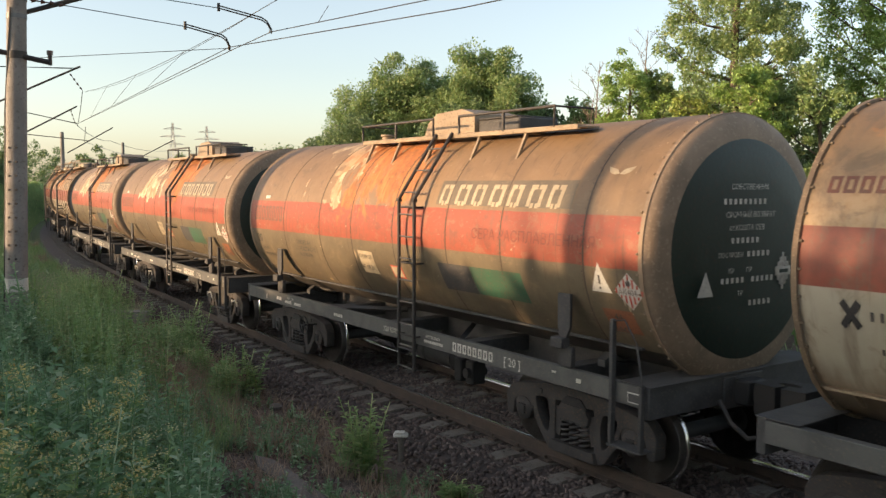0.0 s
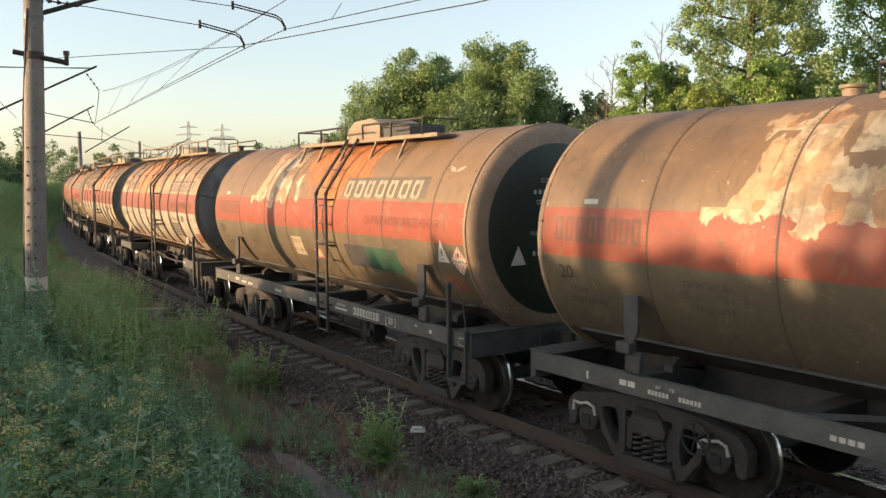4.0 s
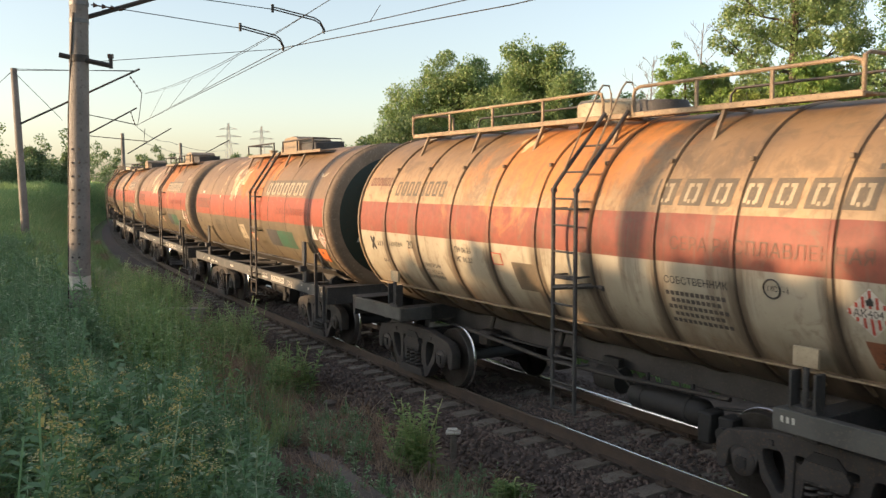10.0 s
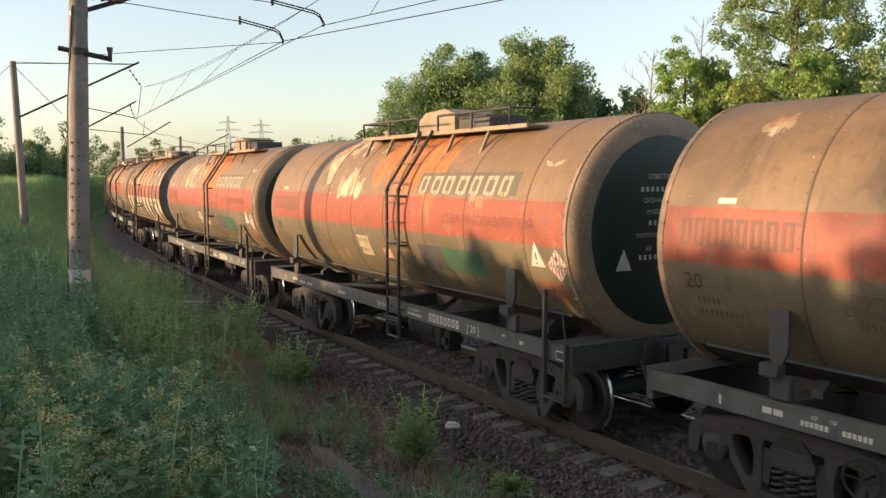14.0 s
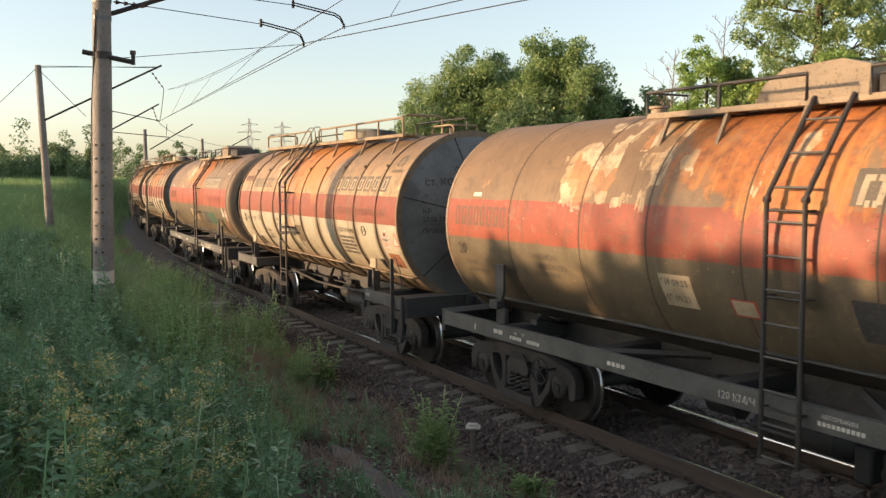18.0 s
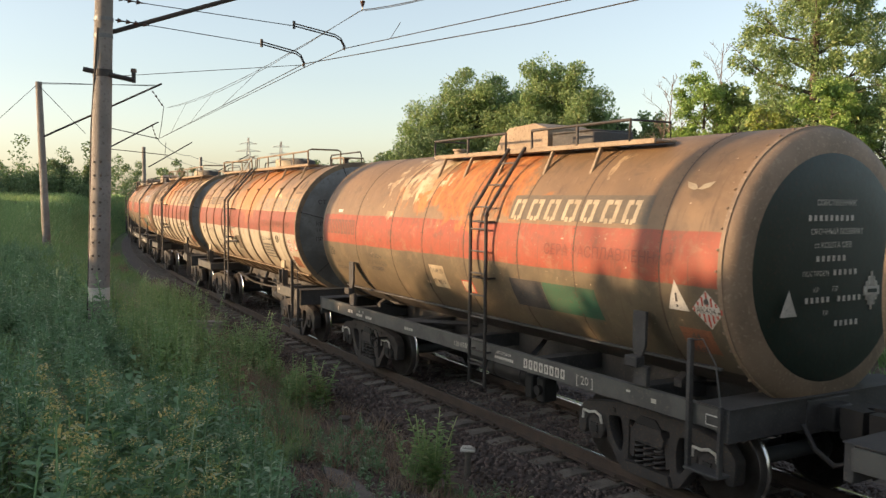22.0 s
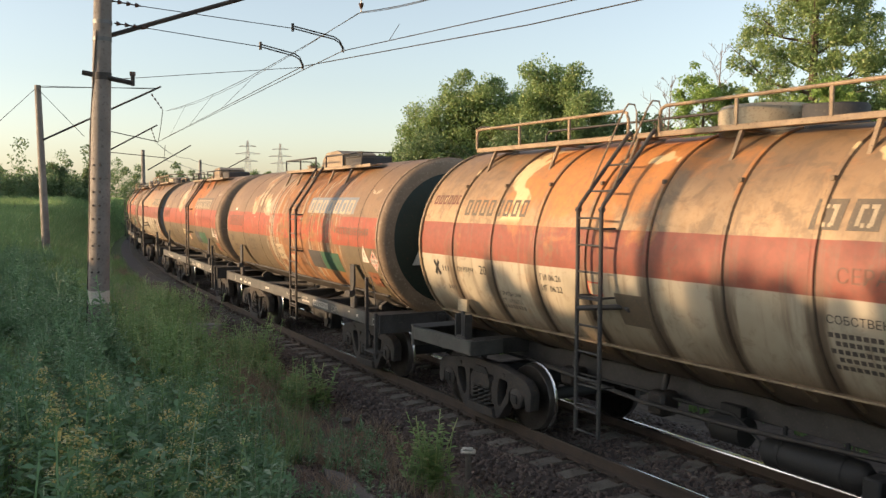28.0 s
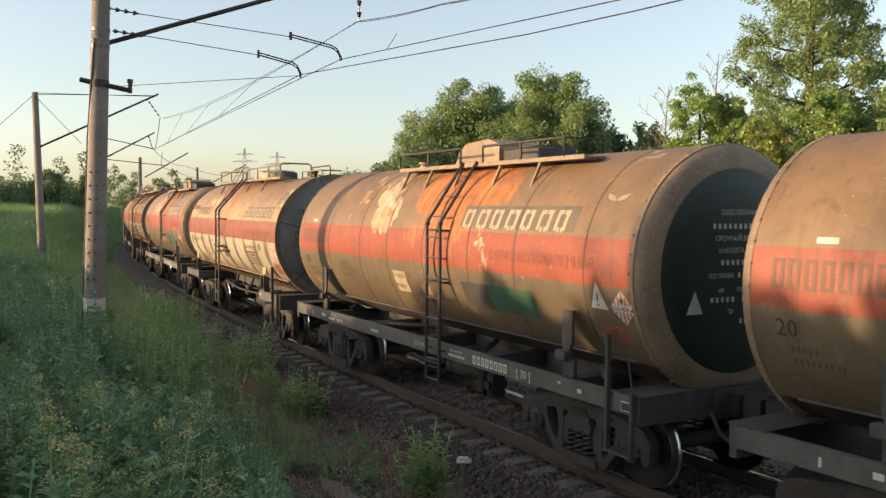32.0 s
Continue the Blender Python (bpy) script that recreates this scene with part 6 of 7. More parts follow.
# taller clumps on the shoulder of the ballast, beyond the single weeds
r = np.random.default_rng(23)
for s_, l_, h in ((9.6, 2.55, 1.05), (10.2, 2.35, 1.2), (10.7, 2.6, 1.15), (11.2, 2.95, .75), (11.9, 3.5, .7), (12.4, 3.0, .6), (6.2, 2.6, .95), (6.6, 2.85, .85), (12.0, 2.45, .5), (16.9, 2.25, 1.0), (17.5, 2.4, 1.15), (18.2, 2.9, 1.15), (18.9, 3.3, 1.2), (19.6, 2.75, 1.0), (20.6, 3.1, 1.15), (21.8, 2.8, 1.0), (16.8, 3.4, 1.1), (23.2, 3.2, 1.1), (15.2, 3.7, 1.1), (24.6, 2.8, .9)):
    p, _ = on_track(s_, l_)
    weed_bush(p.x, p.y, h, "tall bright green weed clump beside the ballast", r, 11, 1.9)
s, lat, x, y = track_points(2600, 6.5, 26, 2.0, 4.2, 1.0)
lo, hi = np.interp(s, [6, 9, 13, 26], [2.5, 2.15, 2.0, 2.0]), np.interp(s, [6, 12, 26], [3.6, 4.2, 4.2])
gap = np.hypot(x + 7.6, y - 20.6) > 1.5
m = (patches(x, y, .6, 52.0) > -.15) & (lat > lo) & (lat < hi) & gap
red = m & (s < 11.5)
tan = m & ~red
V, F, _, _ = place_plants(gr, x[red], y[red], .7 + .6 * rng.random(red.sum()))
tagged(new("dry_verge", quad_mesh("dry_verge", V, F, M_DRY, False)), "dry reddish grass on the shoulder of the ballast", "grass", "", "stuff")
V, F, _, _ = place_plants(gr, x[tan], y[tan], .8 + .7 * rng.random(tan.sum()))
tagged(new("pale_verge", quad_mesh("pale_verge", V, F, M_STRAW, False)), "pale ripening grass on the shoulder of the ballast", "grass", "", "stuff")


# ---- trees ----
def leaf_cloud(centres, radii, n, leaf, r, flat=.85):
    """Leaves set on uneven clumps."""
    k = r.integers(0, len(centres), n)
    dirs = r.normal(0, 1, (n, 3))
    dirs /= np.linalg.norm(dirs, axis=1)[:, None]
    rad = radii[k] * (.35 + .65 * r.random(n) ** .6)
    P = centres[k] + dirs * rad[:, None] * [1, 1, flat]
    a = r.normal(0, 1, (n, 3))
    a /= np.linalg.norm(a, axis=1)[:, None]
    b = np.cross(a, r.normal(0, 1, (n, 3)))
    b /= np.linalg.norm(b, axis=1)[:, None] + 1e-9
    L = leaf * (.6 + .8 * r.random(n))[:, None]
    V = np.stack([P, P + a * L * .5 + b * L * .34, P + a * L, P + a * L * .5 - b * L * .34], 1).reshape(-1, 3)
    return V, np.arange(4 * n).reshape(-1, 4)


def tree(x, y, h, width, n, leaf, mat, seed, label, lift=.22, trunk=.14, category="tree", group="trees behind the line", full=False, airy=0.0):
    """A forked trunk with limbs and twigs, leaf clumps on their ends; full: a rounded mass of lobes; airy: fewer, smaller clumps."""
    r = np.random.default_rng(seed)
    z0 = float(ground_z(x, y)) - .1
    ob = thing("tree", label, category, group, pose(x, y, z0))
    g = G()
    top = np.array([r.normal(0, .3), r.normal(0, .3), h * .88])

    def stem(t):
        return top * t + np.array([math.sin(t * 5 + seed) * .12, math.cos(t * 4 + seed) * .12, 0]) * h * .1 * t
    g.tube([stem(t) for t in np.linspace(0, 1, 7)], trunk, 9, r1=trunk * .18)
    ends = []
    mid_z, hz = h * (1 + lift) / 2, h * (1 - lift) / 2
    limbs = 18 if h < 10 else 30
    for i in range(limbs):
        t = lift + (1 - lift) * (i + r.random()) / limbs * .95
        p = stem(t)
        q = i * 2.4 + r.random()
        ln = width * .46 * (1.15 - abs(t - .52) * 1.25) * (.65 + .5 * r.random())
        e = p + np.array([math.cos(q) * ln, math.sin(q) * ln, ln * (.35 + .5 * r.random())])
        mid = (p + e) / 2 + np.array([0, 0, -.06 * ln])
        g.tube([p, mid, e], trunk * .42 * (1.1 - t), 6, r1=.012)
        ends += [e, mid * .45 + e * .55, e + r.normal(0, .35, 3) * [1, 1, .8] * width * .12]
        for _ in range(4):
            e2 = mid + (e - mid) * r.random() + r.normal(0, .22, 3) * width * .36
            g.tube([mid, (mid + e2) / 2 + [0, 0, .05], e2], trunk * .2 * (1.1 - t), 5, r1=.008)
            ends.append(e2)
    ends.append(top + [0, 0, h * .04])
    part("trunk", g, M_BARK, ob, "tapered grey-brown trunk with limbs")
    if full:
        if full is True:
            ends = []
        for i in range(150):
            d = r.normal(0, 1, 3)
            d /= np.linalg.norm(d)
            k_ = (.55 + .35 * r.random()) if i < 90 else .6 * r.random() ** .5
            wide = 1.0 - .25 * max(0, d[2])
            ends.append(np.array([d[0] * width * .46 * k_ * wide, d[1] * width * .46 * k_ * wide, mid_z + d[2] * hz * .95 * k_]))
    else:
        for _ in range(int((110 if h < 10 else 430) * (1 - airy))):
            t = lift + (1.02 - lift) * r.random()
            q, e_ = r.random() * 6.28, r.random() ** .5
            ln = width * .46 * max(.12, 1.12 - abs(t - .5) * 1.35) * e_
            ends.append(stem(t) + np.array([math.cos(q) * ln, math.sin(q) * ln, r.normal(0, .15)]))
    C = np.array(ends)
    # keep the clumps within the crown's own outline, which bulges unevenly
    rho = np.hypot(C[:, 0], C[:, 1]) + 1e-6
    ang = np.arctan2(C[:, 1], C[:, 0])
    tt = np.clip((C[:, 2] - mid_z) / hz, -1, 1)
    lim = width * .49 * np.sqrt(np.maximum(.06, 1 - np.abs(tt) ** 2.4)) * (1 + .16 * np.sin(2 * ang + seed + tt * 4) + .10 * np.sin(5 * ang + tt * 7 + seed))
    C[:, :2] *= np.minimum(1, lim / rho)[:, None]
    R = width * (.05 + .075 * r.random(len(C))) * (1.2 if full else 1.0) * (1 - .25 * airy) * (1.0 if h < 10 else .80)
    V, F = leaf_cloud(C, R, n, leaf, r, .85)
    part("crown", quad_mesh("crown", V, F, mat, False), None, ob, "uneven leafy crown")
    return ob


def dead_tree(x, y, h, seed):
    r = np.random.default_rng(seed)
    ob = thing("bare_tree", "leafless grey tree among the green ones", "tree", "trees behind the line", pose(x, y, float(ground_z(x, y)) - .1))
    g = G()
    g.tube([(0, 0, 0), (.1, 0, h * .3), (0, .1, h * .62), (.15, 0, h)], .10, 8, r1=.01)
    part("trunk", g, M_TWIG, ob)
    g = G()
    for i in range(26):
        t = .35 + .62 * i / 26
        q = i * 2.4
        p = np.array([.05, .03, h * t])
        L = h * .28 * (1.2 - t) * (.7 + .6 * r.random())
        e = p + [math.cos(q) * L, math.sin(q) * L, L * .9]
        g.tube([p, (p + e) / 2 + [0, 0, .05], e], .03 * (1.2 - t), 5, r1=.006)
        for _ in range(4):
            a = p + (e - p) * (.3 + .6 * r.random())
            b = a + r.normal(0, .18, 3) * L + [0, 0, .25 * L]
            g.tube([a, b], .010, 4, r1=.004)
    part("branch_work", g, M_TWIG, ob)


TREES = [
    # x, y, height, width, leaves, leaf size, material, seed, airiness
    (-2.1, 50, 9.1, 6.0, 56000, .13, 0, 1, .0), (-4.8, 50.5, 7.4, 5.0, 34000, .13, 0, 2, .0), (-7.0, 51, 5.0, 4.0, 16000, .14, 0, 3, .0),
    (.6, 52, 8.6, 5.2, 36000, .14, 0, 20, .0), (2.7, 47.5, 9.7, 6.2, 62000, .13, 0, 4, .0), (4.4, 49, 6.4, 3.0, 10000, .16, 0, 23, .0),
    (6.2, 50, 6.8, 2.6, 8000, .18, 2, 5, .0), (7.7, 48, 6.8, 2.8, 9000, .18, 0, 6, .0), (-4.4, 47, 5.4, 5.6, 24000, .15, 2, 7, .0), (1.0, 45, 5.2, 7.0, 26000, .15, 2, 8, .0),
    (7.7, 34.5, 7.6, 3.2, 19000, .10, 3, 9, .4), (6.9, 33.5, 5.0, 2.0, 7000, .12, 1, 24, .3), (9.2, 36.0, 7.2, 3.2, 14000, .125, 0, 25, .3),
    (11.0, 32.0, 15.4, 5.5, 100000, .096, 0, 10, .12), (17.3, 33.0, 14.6, 5.8, 72000, .105, 3, 11, .15), (20.6, 30.0, 12.0, 6.0, 22000, .15, 0, 12, .2),
    (8.0, 28.6, 5.2, 2.5, 13000, .115, 1, 13, .2), (9.9, 28.2, 6.4, 2.6, 16000, .10, 3, 14, .3), (12.6, 28.0, 6.0, 3.6, 14000, .11, 0, 15, .7), (6.4, 40, 4.6, 3.4, 7000, .18, 2, 16, .0),
    (15.8, 26.0, 6.2, 4.0, 12000, .14, 0, 26, .3), (19.5, 25.0, 6.5, 5.0, 12000, .17, 1, 17, .1), (10.4, 40, 6.0, 4.4, 8000, .2, 2, 18, .1), (3.5, 41, 4.0, 4.6, 8000, .2, 2, 19, .0), (14.2, 38, 7.0, 5.0, 12000, .18, 2, 27, .1),
]
NAMES = ("tall green broadleaf tree behind the railway line", "yellow-green young tree behind the railway line", "dark green bushy tree behind the railway line", "fresh green broadleaf tree behind the railway line")
for x, y, h, w, n, lf, mt, sd, ar in TREES:
    tree(x, y, h, w, n, lf, (M_LEAF, M_LEAF_Y, M_LEAF_D, M_LEAF_F)[mt], sd, NAMES[mt], .12 if h < 7 else .20, .06 + h * .012, full=2 if y > 44 else False, airy=ar)
dead_tree(6.3, 35.4, 7.2, 21)
dead_tree(8.4, 36.0, 8.6, 22)
dead_tree(5.9, 34.6, 5.6, 23)

# trees of the field side, beyond the viewer's left, which shade the bank and the near cars
SUNWAY = Vector((-sv.x, -sv.y, 0)).normalized()
for x, y, h, w, n, sd in ((-24, -4.9, 9.0, 6.4, 2000, 31), (-25, -1.0, 8.4, 3.8, 1150, 33), (-27.5, 1.4, 10.0, 3.4, 300, 36), (-27, -9.5, 10, 8, 7500, 34), (-22, -14, 10, 8, 6500, 35)):
    tree(x, y, h, w, n, .24, M_LEAF, sd, "green tree on the field side of the line", .12, .14, "tree", "trees on the field side")
# bushes in a row beside the field: their tops rise towards the near end
r = np.random.default_rng(79)
for i, s_ in enumerate(np.arange(-15.0, 9.0, 2.1)):
    p, _ = on_track(s_, 1.5)
    d_ = 17 + 1.2 * math.sin(i * 2.2)
    x, y = p.x - SUNWAY.x * d_, p.y - SUNWAY.y * d_
    reach = float(np.interp(s_, [-12, -4, 0, 2, 4, 6, 9], [3.1, 2.65, 2.25, 2.1, 1.9, 1.5, 1.1]))
    top = reach + d_ * math.tan(radians(SUN_EL)) + .12 * math.sin(i * 1.7)
    tree(x, y, (top - float(ground_z(x, y))) / .92, 4.4, 6500, .30, M_LEAF_D, 51 + i, "dense green bush on the field side of the line", .05, .07, "bush", "bushes on the field side", True)

# the hedge goes on beside the field as high as the cars' sills are in its shade
C, R = [], []
for i in range(420):
    s_ = 8 + 64 * r.random()
    p, _ = on_track(s_, 1.5)
    d_ = 16 + r.normal(0, .6)
    x, y = p.x - SUNWAY.x * d_, p.y - SUNWAY.y * d_
    z_ = float(ground_z(x, y))
    top = max(.85 + d_ * math.tan(radians(SUN_EL)), z_ + 2.2) + .25 * (r.random() - .6)
    for k_ in range(3):
        rr = .65 + .35 * r.random()
        C.append((x, y, z_ + (top - rr - z_) * (k_ + .5) / 2.5))
        R.append(rr)
V, F = leaf_cloud(np.array(C), np.array(R), 52000, .30, r)
tagged(new("field_hedge", quad_mesh("field_hedge", V, F, M_LEAF_D, False)), "green hedge along the field", "hedge", "", "stuff")

# far hedge, woods and single trees
r = np.random.default_rng(77)
C, R = [], []
for i in range(420):
    a = radians(-6 + 46 * r.random())
    d_ = 98 + 14 * r.random()
    x, y = -math.sin(a) * d_, math.cos(a) * d_
    if track_coords(x, y)[1] < 7.5 and a > radians(12):
        continue
    hh = 2.2 + 1.3 * r.random()
    for k_ in range(2):
        C.append((x + r.normal(0, .8), y + r.normal(0, .8), float(ground_z(x, y)) + hh * (k_ + .45) / 2))
        R.append(.9 + .8 * r.random())
V, F = leaf_cloud(np.array(C), np.array(R), 66000, .25, r)
tagged(new("hedge", quad_mesh("hedge", V, F, M_LEAF_D, False)), "dense dark hedge at the end of the meadow", "hedge", "", "stuff")
C, R = [], []
for i in range(260):
    a = radians(-8 + 52 * r.random())
    d_ = 150 + 160 * r.random()
    x, y = -math.sin(a) * d_, math.cos(a) * d_
    hh = (4.5 + 5.5 * r.random() ** 2) * (1.2 if a > radians(24) else .85)
    for k_ in range(4):
        C.append((x + r.normal(0, 1.2), y + r.normal(0, 1.2), float(ground_z(x, y)) + hh * (k_ + .6) / 4))
        R.append(hh * .20 * (1.2 - .16 * k_))
V, F = leaf_cloud(np.array(C), np.array(R), 120000, .42, r)
tagged(new("far_woods", quad_mesh("far_woods", V, F, M_LEAF_D, False)), "far line of trees on the horizon", "woods", "", "stuff")
for x, y, h, w, sd in ((-58, 88, 5.4, 3.6, 41), (-51.5, 92, 4.6, 4.4, 42), (-48.5, 95, 5.6, 2.6, 43), (-62, 84, 4.4, 5, 44), (-15.9, 175, 7.2, 4.5, 45), (-41, 100, 3.8, 2.5, 46)):
    tree(x, y, h, w, 13000, .15, M_LEAF_D, sd, "slim dark green tree at the far end of the meadow", .10, .12, "tree", "far trees", True)


# ---- overhead line ----
def concrete_pole(x, y, z0, h, r0, r1, lean, label):
    ob = thing("catenary_pole", label, "pole", "poles of the overhead line", pose(x, y, z0))
    lx, ly = lean
    pts = [(lx * t, ly * t, t) for t in np.linspace(0, h, 8)]
    part("shaft", G().tube(pts, r0, 24, r1=r1), M_POLE, ob, "round tapered concrete shaft")
    return ob


def bar(ob, name, a, b, r, mat, n=6, label=""):
    o = ob.matrix_world.translation
    return part(name, G().tube([Vector(a) - o, Vector(b) - o], r, n), mat, ob, label)


def wire(name, pts, r=.011, label="thin dark overhead wire", sag=0.0):
    g = G()
    P = [Vector(p) for p in pts]
    out = []
    for a, b in zip(P[:-1], P[1:]):
        for i in range(8):
            t = i / 8
            q = a.lerp(b, t)
            q.z -= sag * 4 * t * (1 - t) * min(1.0, (b - a).length / 30)
            out.append(q)
    out.append(P[-1])
    g.tube(out, r, 5)
    ob = new(name, g.mesh(name, M_WIRE))
    return tagged(ob, label, "wire", "overhead wires")


def insulator(ob, a, b, r=.05, n=4):
    """A string of discs between two points."""
    o = ob.matrix_world.translation
    a, b = Vector(a) - o, Vector(b) - o
    g = G()
    g.tube([a, b], .014, 6)
    for i in range(n):
        c0, c1 = a.lerp(b, (i + .25) / n), a.lerp(b, (i + .7) / n)
        g.tube([c0, c1], r, 10, r1=r * .45)
    part("insulator", g, M_PORC, ob, "brown ribbed insulator")


P1 = concrete_pole(-8.17, 16.04, -.35, 10.4, .208, .150, (.034, .0), "near round concrete pole with a white painted band and iron fittings")
part("white_band", G().lathe([(1.62, .2055), (1.88, .2035)], 24, "z", (.059, 0, 0)), M_WHITE, P1, "worn white painted band")
concrete_pole(-11.95, 5.72, float(ground_z(-11.95, 5.72)) - .3, 9.0, .20, .15, (.0, .02), "round concrete pole on the bank beside the field")
bolt = part("bolt", G().lathe([(-.012, .022), (.012, .022)], 8, "y"), M_BLACK, P1, "", (.03, -.192, 2.25))
for k_ in range(1, 18):
    again(bolt, P1, (.09 + .0088 * (k_ // 2) + (-.06, .07)[k_ % 2], -.192 + .0015 * (k_ // 2), 2.25 + .26 * (k_ // 2)))
g = G()
g.lathe([(5.98, .185), (6.12, .185)], 20, "z", (.205, 0, 0))
part("clamp", g, M_BLACK, P1, "black iron clamp")
bar(P1, "side_arm", (-8.26, 15.86, 5.76), (-7.38, 16.12, 5.58), .05, M_BLACK)
bar(P1, "arm_pin", (-7.38, 16.12, 5.53), (-7.38, 16.12, 5.74), .038, M_BLACK)
bar(P1, "pin_insulator", (-7.38, 16.12, 5.72), (-7.38, 16.12, 5.80), .055, M_PORC)
g = G()
g.lathe([(6.72, .18), (6.80, .18)], 20, "z", (.23, 0, 0))
part("clamp", g, M_GALV, P1)
part("clamp", G().lathe([(7.05, .18), (7.12, .18)], 20, "z", (.241, 0, 0)), M_GALV, P1)
bar(P1, "bracket", (-7.86, 16.2, 6.52), (-3.25, 18.3, 8.36), .048, M_BLACK, 8, "black tubular cantilever bracket")
bar(P1, "stay", (-7.9, 16.18, 9.6), (-4.2, 17.9, 7.98), .02, M_BLACK)
insulator(P1, (-7.78, 16.22, 6.76), (-7.2, 16.46, 6.70))
insulator(P1, (-7.9, 16.18, 7.2), (-7.3, 16.40, 7.12))
g = G()
g.tube([(.21, -.185, 6.9), (.12, -.17, 6.0), (-.02, -.06, 5.0), (-.09, -.02, 3.5), (-.185, -.02, 1.2), (-.206, 0, .4)], .014, 6)
part("earth_cable", g, M_BLACK, P1)
insulator(P1, (-3.26, 18.31, 8.34), (-3.27, 18.31, 7.37), .06, 4)
wire("tie_wire", [(-7.2, 16.46, 6.70), (-5.17, 17.24, 6.46)], .009, "tie wire from the pole to the steady arm")
wire("tie_wire", [(-7.3, 16.40, 7.12), (-4.54, 17.42, 6.86)], .009, "tie wire from the pole to the steady arm")


def steady_arm(root, hook, label):
    ob = thing("steady_arm", label, "steady arm", "steady arms of the overhead line", Matrix.Translation(root))
    d = Vector(hook) - Vector(root)
    for q, e in ((0, .0), (.05, .03)):
        w = Vector((0, 0, q))
        g = G()
        g.tube([w, w + d * .82 + Vector((0, 0, .10)), w + d * .93 + Vector((0, 0, .07)), d * (.99 + e) + Vector((0, 0, -.02)), d * (.98 + e) + Vector((0, 0, -.10))], .014, 6)
        part("rod", g, M_BLACK, ob)
    part("clevis", G().lathe([(-.06, .03), (.10, .03)], 8, "z"), M_BLACK, ob)
    return ob


steady_arm((-5.17, 17.24, 6.46), (-4.35, 17.47, 6.13), "dark bent steady arm that holds the contact wire")
steady_arm((-4.54, 17.42, 6.86), (-3.54, 17.65, 6.50), "dark bent steady arm that holds the contact wire")
# contact and carrying wires along the line
wire("contact_wire", [(-19.72, 45.95, 6.51), (-4.35, 17.47, 6.09), (.25, 13.0, 5.97), (1.6, 11.09, 5.87), (7.0, 3.4, 5.6)], .0095, "contact wire over the track")
wire("contact_wire", [(-19.59, 46.0, 6.58), (-4.6, 18.6, 6.20), (-3.54, 17.65, 6.43), (-.86, 14.67, 6.33), (.98, 12.26, 6.18), (7.2, 4.2, 5.7)], .0095, "contact wire over the track")
wire("slack_wire", [(-8.37, 17.61, 5.88), (-4.35, 17.47, 6.07)], .007, "slack wire of the next section")
MESS = [(-19.21, 46.16, 8.29), (-3.27, 18.31, 7.37), (-1.2, 15.35, 7.01), (-.04, 13.5, 6.79), (6.5, 4.5, 6.6)]
wire("carrying_wire", MESS, .009, "carrying wire over the contact wire", .30)
wire("carrying_wire", [(a - .05, b - .1, c - .05) for a, b, c in MESS], .007, "carrying wire over the contact wire", .38)
wire("dropper", [(-2.09, 15.66, 6.55), (-2.27, 15.64, 6.26)], .006, "thin dropper between carrying and contact wire")
for u in (.22, .45, .7):
    a = Vector(MESS[0]).lerp(Vector(MESS[1]), u)
    b = Vector((-19.72, 45.95, 6.51)).lerp(Vector((-4.35, 17.47, 6.09)), u * .97)
    a.z -= .30 * 4 * u * (1 - u)
    wire("dropper", [a, b], .006, "thin dropper between carrying and contact wire")

# further poles with their brackets
def far_pole(base, h, lean, root, tip, label, stay=True):
    ob = concrete_pole(*base, h, .22, .16, lean, label)
    bar(ob, "bracket", root, tip, .055, M_BLACK, 6)
    top = (base[0] + lean[0] * h, base[1] + lean[1] * h, base[2] + h - .1)
    if stay:
        t = Vector(root).lerp(Vector(tip), .97)
        bar(ob, "stay", top, t, .018, M_BLACK)
    return ob


P2 = far_pole((-24.79, 43.42, -.2), 9.55, (-.032, 0), (-24.84, 43.39, 6.47), (-19.47, 46.05, 9.59), "leaning concrete pole with a long bracket over the track")
insulator(P2, (-19.95, 45.82, 9.2), (-19.40, 46.08, 8.31), .06)
bar(P2, "stay", (-25.06, 43.27, 9.2), (-23.0, 44.25, 6.7), .015, M_BLACK)
bar(P2, "steady_rod", (-22.6, 44.5, 7.2), (-19.7, 46.0, 6.55), .025, M_BLACK)
P2b = far_pole((-29.95, 58.85, -.1), 8.2, (0, 0), (-29.9, 58.9, 6.3), (-25.96, 60.68, 8.8), "concrete pole with a bracket, half hidden behind another", False)
insulator(P2b, (-26.4, 60.6, 8.55), (-26.1, 60.7, 7.5), .06)
bar(P2b, "steady_rod", (-30.5, 60.5, 6.9), (-25.4, 61, 6.4), .03, M_BLACK)
far_pole((-34.65, 77.6, .3), 7.7, (0, 0), (-34.29, 77.78, 6.12), (-30.64, 79.28, 8.54), "distant concrete pole with a bracket", False)
far_pole((-38.66, 102.98, 1.0), 7.3, (0, 0), (-38.4, 103, 5.6), (-33.0, 104.5, 8.7), "distant concrete pole with a bracket", False)
wire("carrying_wire", [(-19.40, 46.08, 8.31), (-26.0, 60.7, 7.45), (-30.9, 79.2, 7.3), (-33.4, 104, 7.4)], .02, "carrying wire of the far curve", .5)
wire("contact_wire", [(-19.30, 46.1, 6.35), (-25.6, 60.9, 6.3), (-30.3, 79.3, 6.2), (-33.0, 104, 6.3)], .018, "contact wire of the far curve")
wire("guy_wire", [(-34.3, 42.0, float(ground_z(-34.3, 42.0))), (-25.1, 43.3, 9.2)], .015, "guy wire that holds the leaning pole")
wire("feeder_wire", [(-25.1, 43.3, 9.3), (-19.6, 46.0, 9.45)], .015, "feeder wire to the leaning pole")


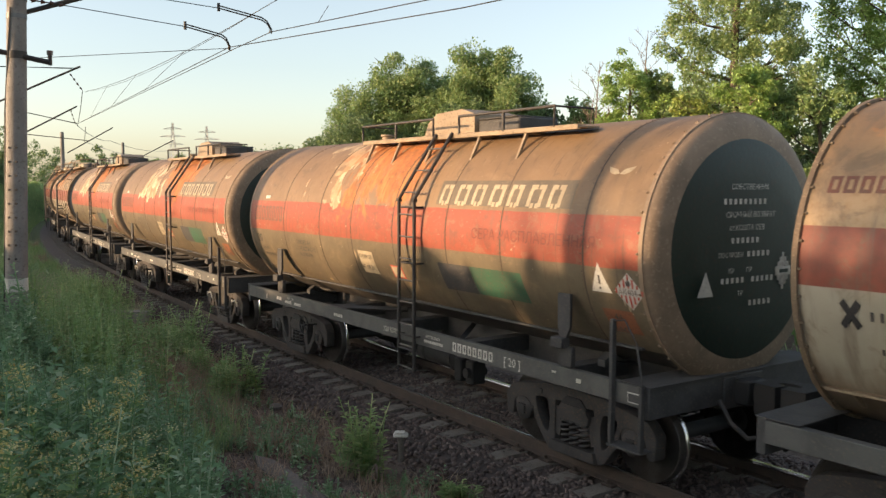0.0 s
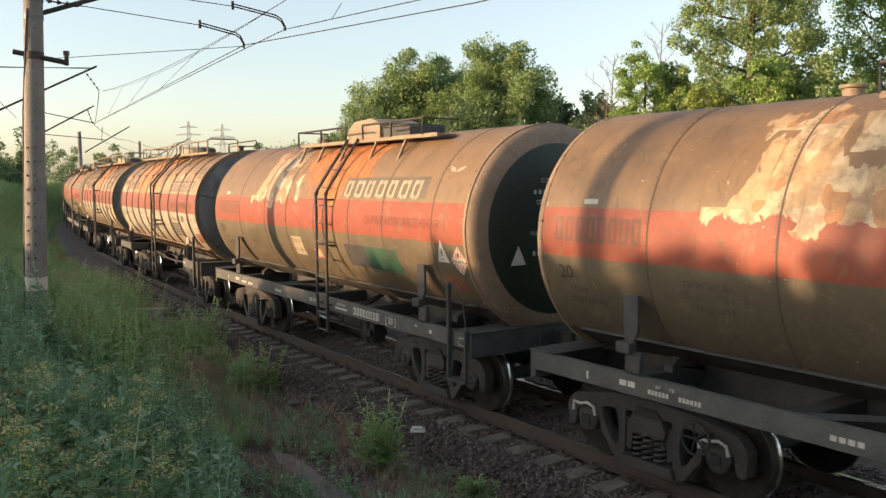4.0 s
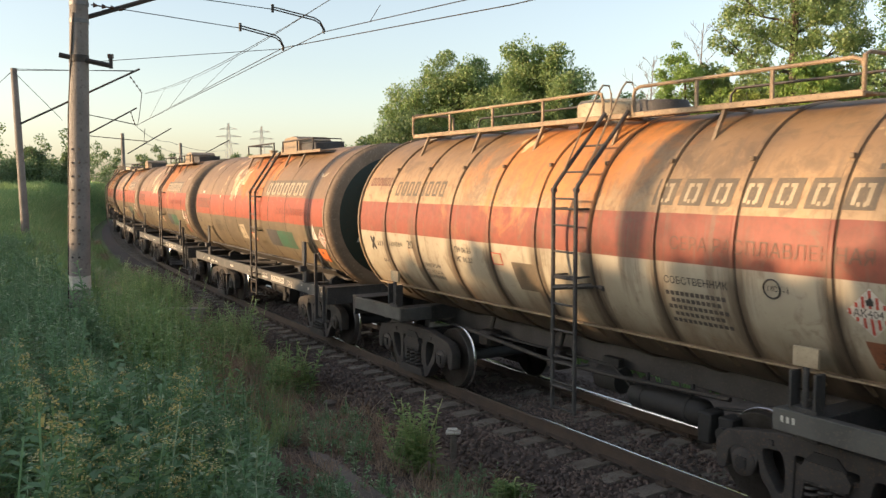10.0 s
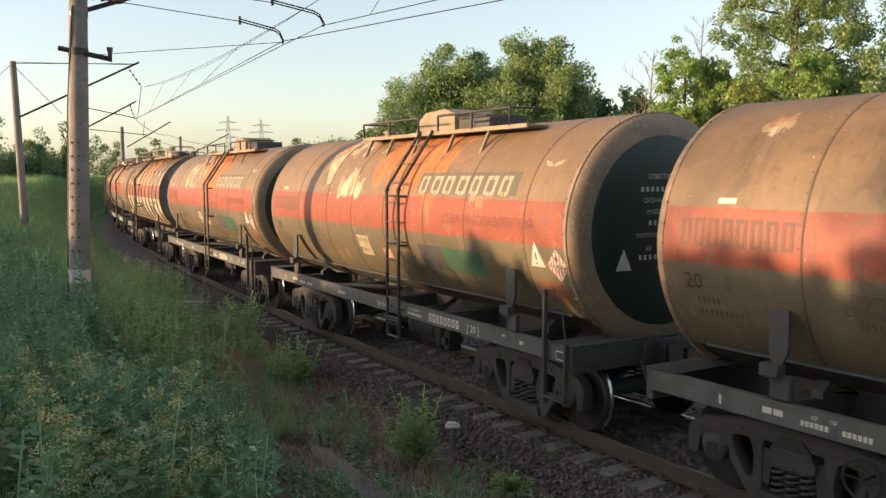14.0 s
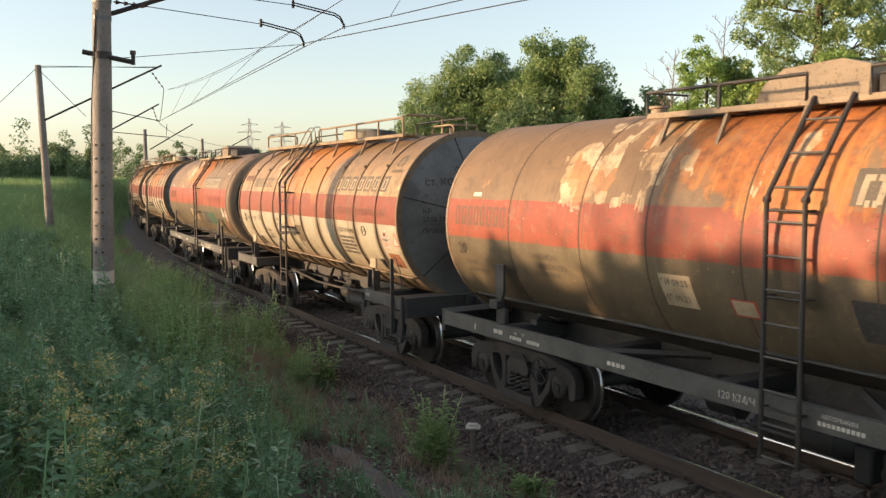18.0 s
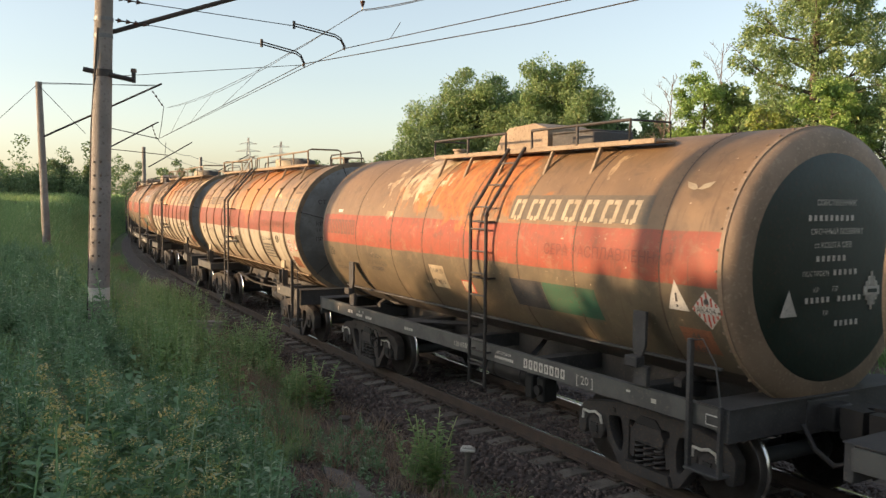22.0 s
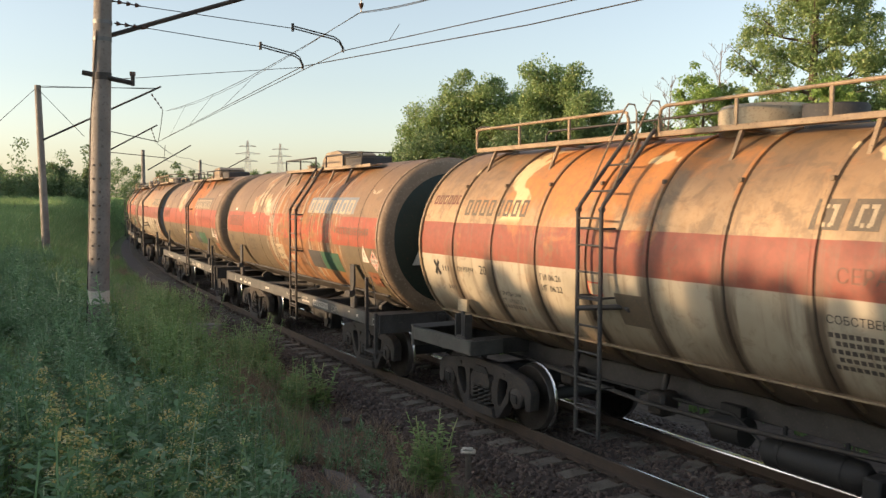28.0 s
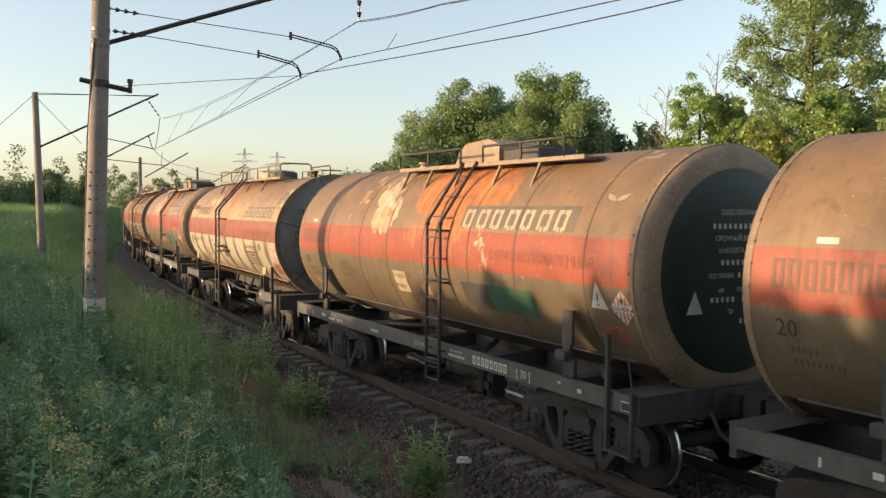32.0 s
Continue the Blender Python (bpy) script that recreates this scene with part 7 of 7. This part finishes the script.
# pylons on the horizon
def pylon(x, y, h):
    ob = thing("power_pylon", "grey lattice power pylon on the horizon", "pylon", "pylons on the horizon", pose(x, y, 2.5))
    w = 2.6
    def half(t):
        return w * (1 - t) ** 1.3 + .28
    for sx, sy in ((1, 1), (1, -1), (-1, 1), (-1, -1)):
        part("leg", G().tube([(sx * half(t), sy * half(t), h * t) for t in np.linspace(0, 1, 7)], .10, 4), M_PYLON, ob)
    for i in range(8):
        g = G()
        t0, t1 = i / 8, (i + 1) / 8
        a, b = half(t0), half(t1)
        for s_ in (1, -1):
            g.tube([(-a, s_ * a, h * t0), (b, s_ * b, h * t1)], .07, 4)
            g.tube([(a, s_ * a, h * t0), (-b, s_ * b, h * t1)], .07, 4)
        part("brace", g, M_PYLON, ob)
    for t, L in ((.66, 5.0), (.78, 6.2), (.90, 4.4)):
        g = G()
        g.tube([(-L, 0, h * t), (0, 0, h * t + .9), (L, 0, h * t)], .12, 4)
        g.tube([(-L, 0, h * t), (L, 0, h * t)], .12, 4)
        part("cross_arm", g, M_PYLON, ob)


pylon(-126.7, 400, 29.5)
pylon(-117.4, 424, 29.5)


# ---- small things by the line ----
mk = thing("marker_post", "short grey marker post with a worn white cap by the ballast", "marker", "", pose(-.55, 11.05, float(ground_z(-.55, 11.05)) - .02))
part("post", G().lathe([(0, .045), (.36, .04)], 12, "z"), M_SLEEPER, mk)
g = G()
g.box(-.10, .10, -.07, .07, .36, .40, .02)
g.box(-.08, .06, -.05, .05, .40, .43, .015)
part("cap", g, M_WHITE, mk, "chipped white cap")
sl = thing("concrete_slab", "broken grey concrete slab lying in the weeds", "slab", "", pose(-1.82, 9.2, float(ground_z(-1.72, 9.2)) + .05, 0, 0, 122))
g = G().prism([(-1.9, -.15), (-1.3, -.17), (-.62, -.13), (-.2, -.15), (.45, -.11), (.70, .02), (.3, .12), (-.15, .10), (-.4, .13), (-.9, .11), (-1.5, .14), (-1.95, .10)], -.06, .05, "z")
part("slab", g, M_SLEEPER, sl)
st = thing("stone", "brownish loose stone at the edge of the ballast", "stone", "", pose(-2.75, 13.75, -.36, 0, 0, 20))
g = G()
g.lathe([(-.05, .0), (-.03, .09), (.03, .11), (.06, .07), (.07, 0)], 9, "z")
part("stone", g, M_SLEEPER, st)
trough = thing("cable_trough", "weathered concrete cable trough across the meadow", "cable trough", "", pose(-15.3, 28.6, float(ground_z(-15.3, 28.6)) + .05, 0, 0, 118))
lid = None
for i in range(9):
    if lid is None:
        lid = part("lid", G().box(-.48, .48, -.3, .3, -.1, .08, .02), M_CONCRETE, trough, "", (-4.0, 0, 0))
    else:
        again(lid, trough, (-4.0 + i * 1.0, 0, 0), 1.5 * math.sin(i * 2.1))

br = thing("concrete_block", "pale broken concrete kerb lying in the grass", "concrete block", "", pose(-8.2, 21.9, float(ground_z(-8.2, 21.9)) + .38, 0, 4, 35))
g = G().prism([(-.48, -.16), (.40, -.18), (.55, .0), (.34, .16), (-.44, .15)], -.46, .07, "z")
part("block", g, M_CONCRETE, br)

# sleepers
g = G()
g.prism([(-1.35, -.42), (1.35, -.42), (1.35, -.215), (1.20, -.20), (.45, -.20), (.35, -.235), (-.35, -.235), (-.45, -.20), (-1.20, -.20), (-1.35, -.215)], -.125, .125, "x")
ME_SLEEPER = g.mesh("sleeper", M_SLEEPER, 30)
g = G()
for q in (1, -1):
    for e in (1, -1):
        g.box(-.09, .09, q * GAUGE + e * .11 - .045, q * GAUGE + e * .11 + .045, -.20, -.165, .008)
        g.lathe([(-.17, .02), (-.12, .02)], 6, "z", (0, q * GAUGE + e * .11, 0))
ME_CLIP = g.mesh("rail_clip", M_RUSTRAIL)
i = 0
for s_ in np.arange(-9.0, 100.0, .55):
    p, th = on_track(s_)
    ob = new("sleeper", ME_SLEEPER)
    ob.parent, ob.location, ob.rotation_euler = track, (p.x, p.y, .004 * math.sin(s_ * 7)), (0, 0, th + .012 * math.sin(s_ * 3.1))
    if s_ < 30:
        c = new("rail_clip", ME_CLIP)
        c.parent, c.location, c.rotation_euler = track, (p.x, p.y, 0), (0, 0, th)


# ---- what moves: the cars along the line, the wheelsets on their axles ----
def motions():
    ts = [32.0 * i / 64 for i in range(65)]
    for i, car in CARS:
        rows = []
        for t in ts:
            s = FIRST + PITCH * i - run(t)
            a, _ = on_track(s - 3.9)
            b, _ = on_track(s + 3.9)
            m, d = (a + b) / 2, b - a
            rows.append((t, pose(m.x, m.y, 0, 0, 0, math.degrees(math.atan2(d.y, d.x)))))
        walk(car, rows)
    turn = [32.0 * i / 256 for i in range(257)]
    for _, car in CARS:
        for b in car.children:
            if not b.name.startswith("bogie"):
                continue
            for w in b.children:
                if w.name.startswith("wheelset"):
                    o = w.location.copy()
                    walk(w, [(t, pose(o.x, o.y, o.z, 0, -math.degrees(run(t) / .475), 0)) for t in turn])


motions()
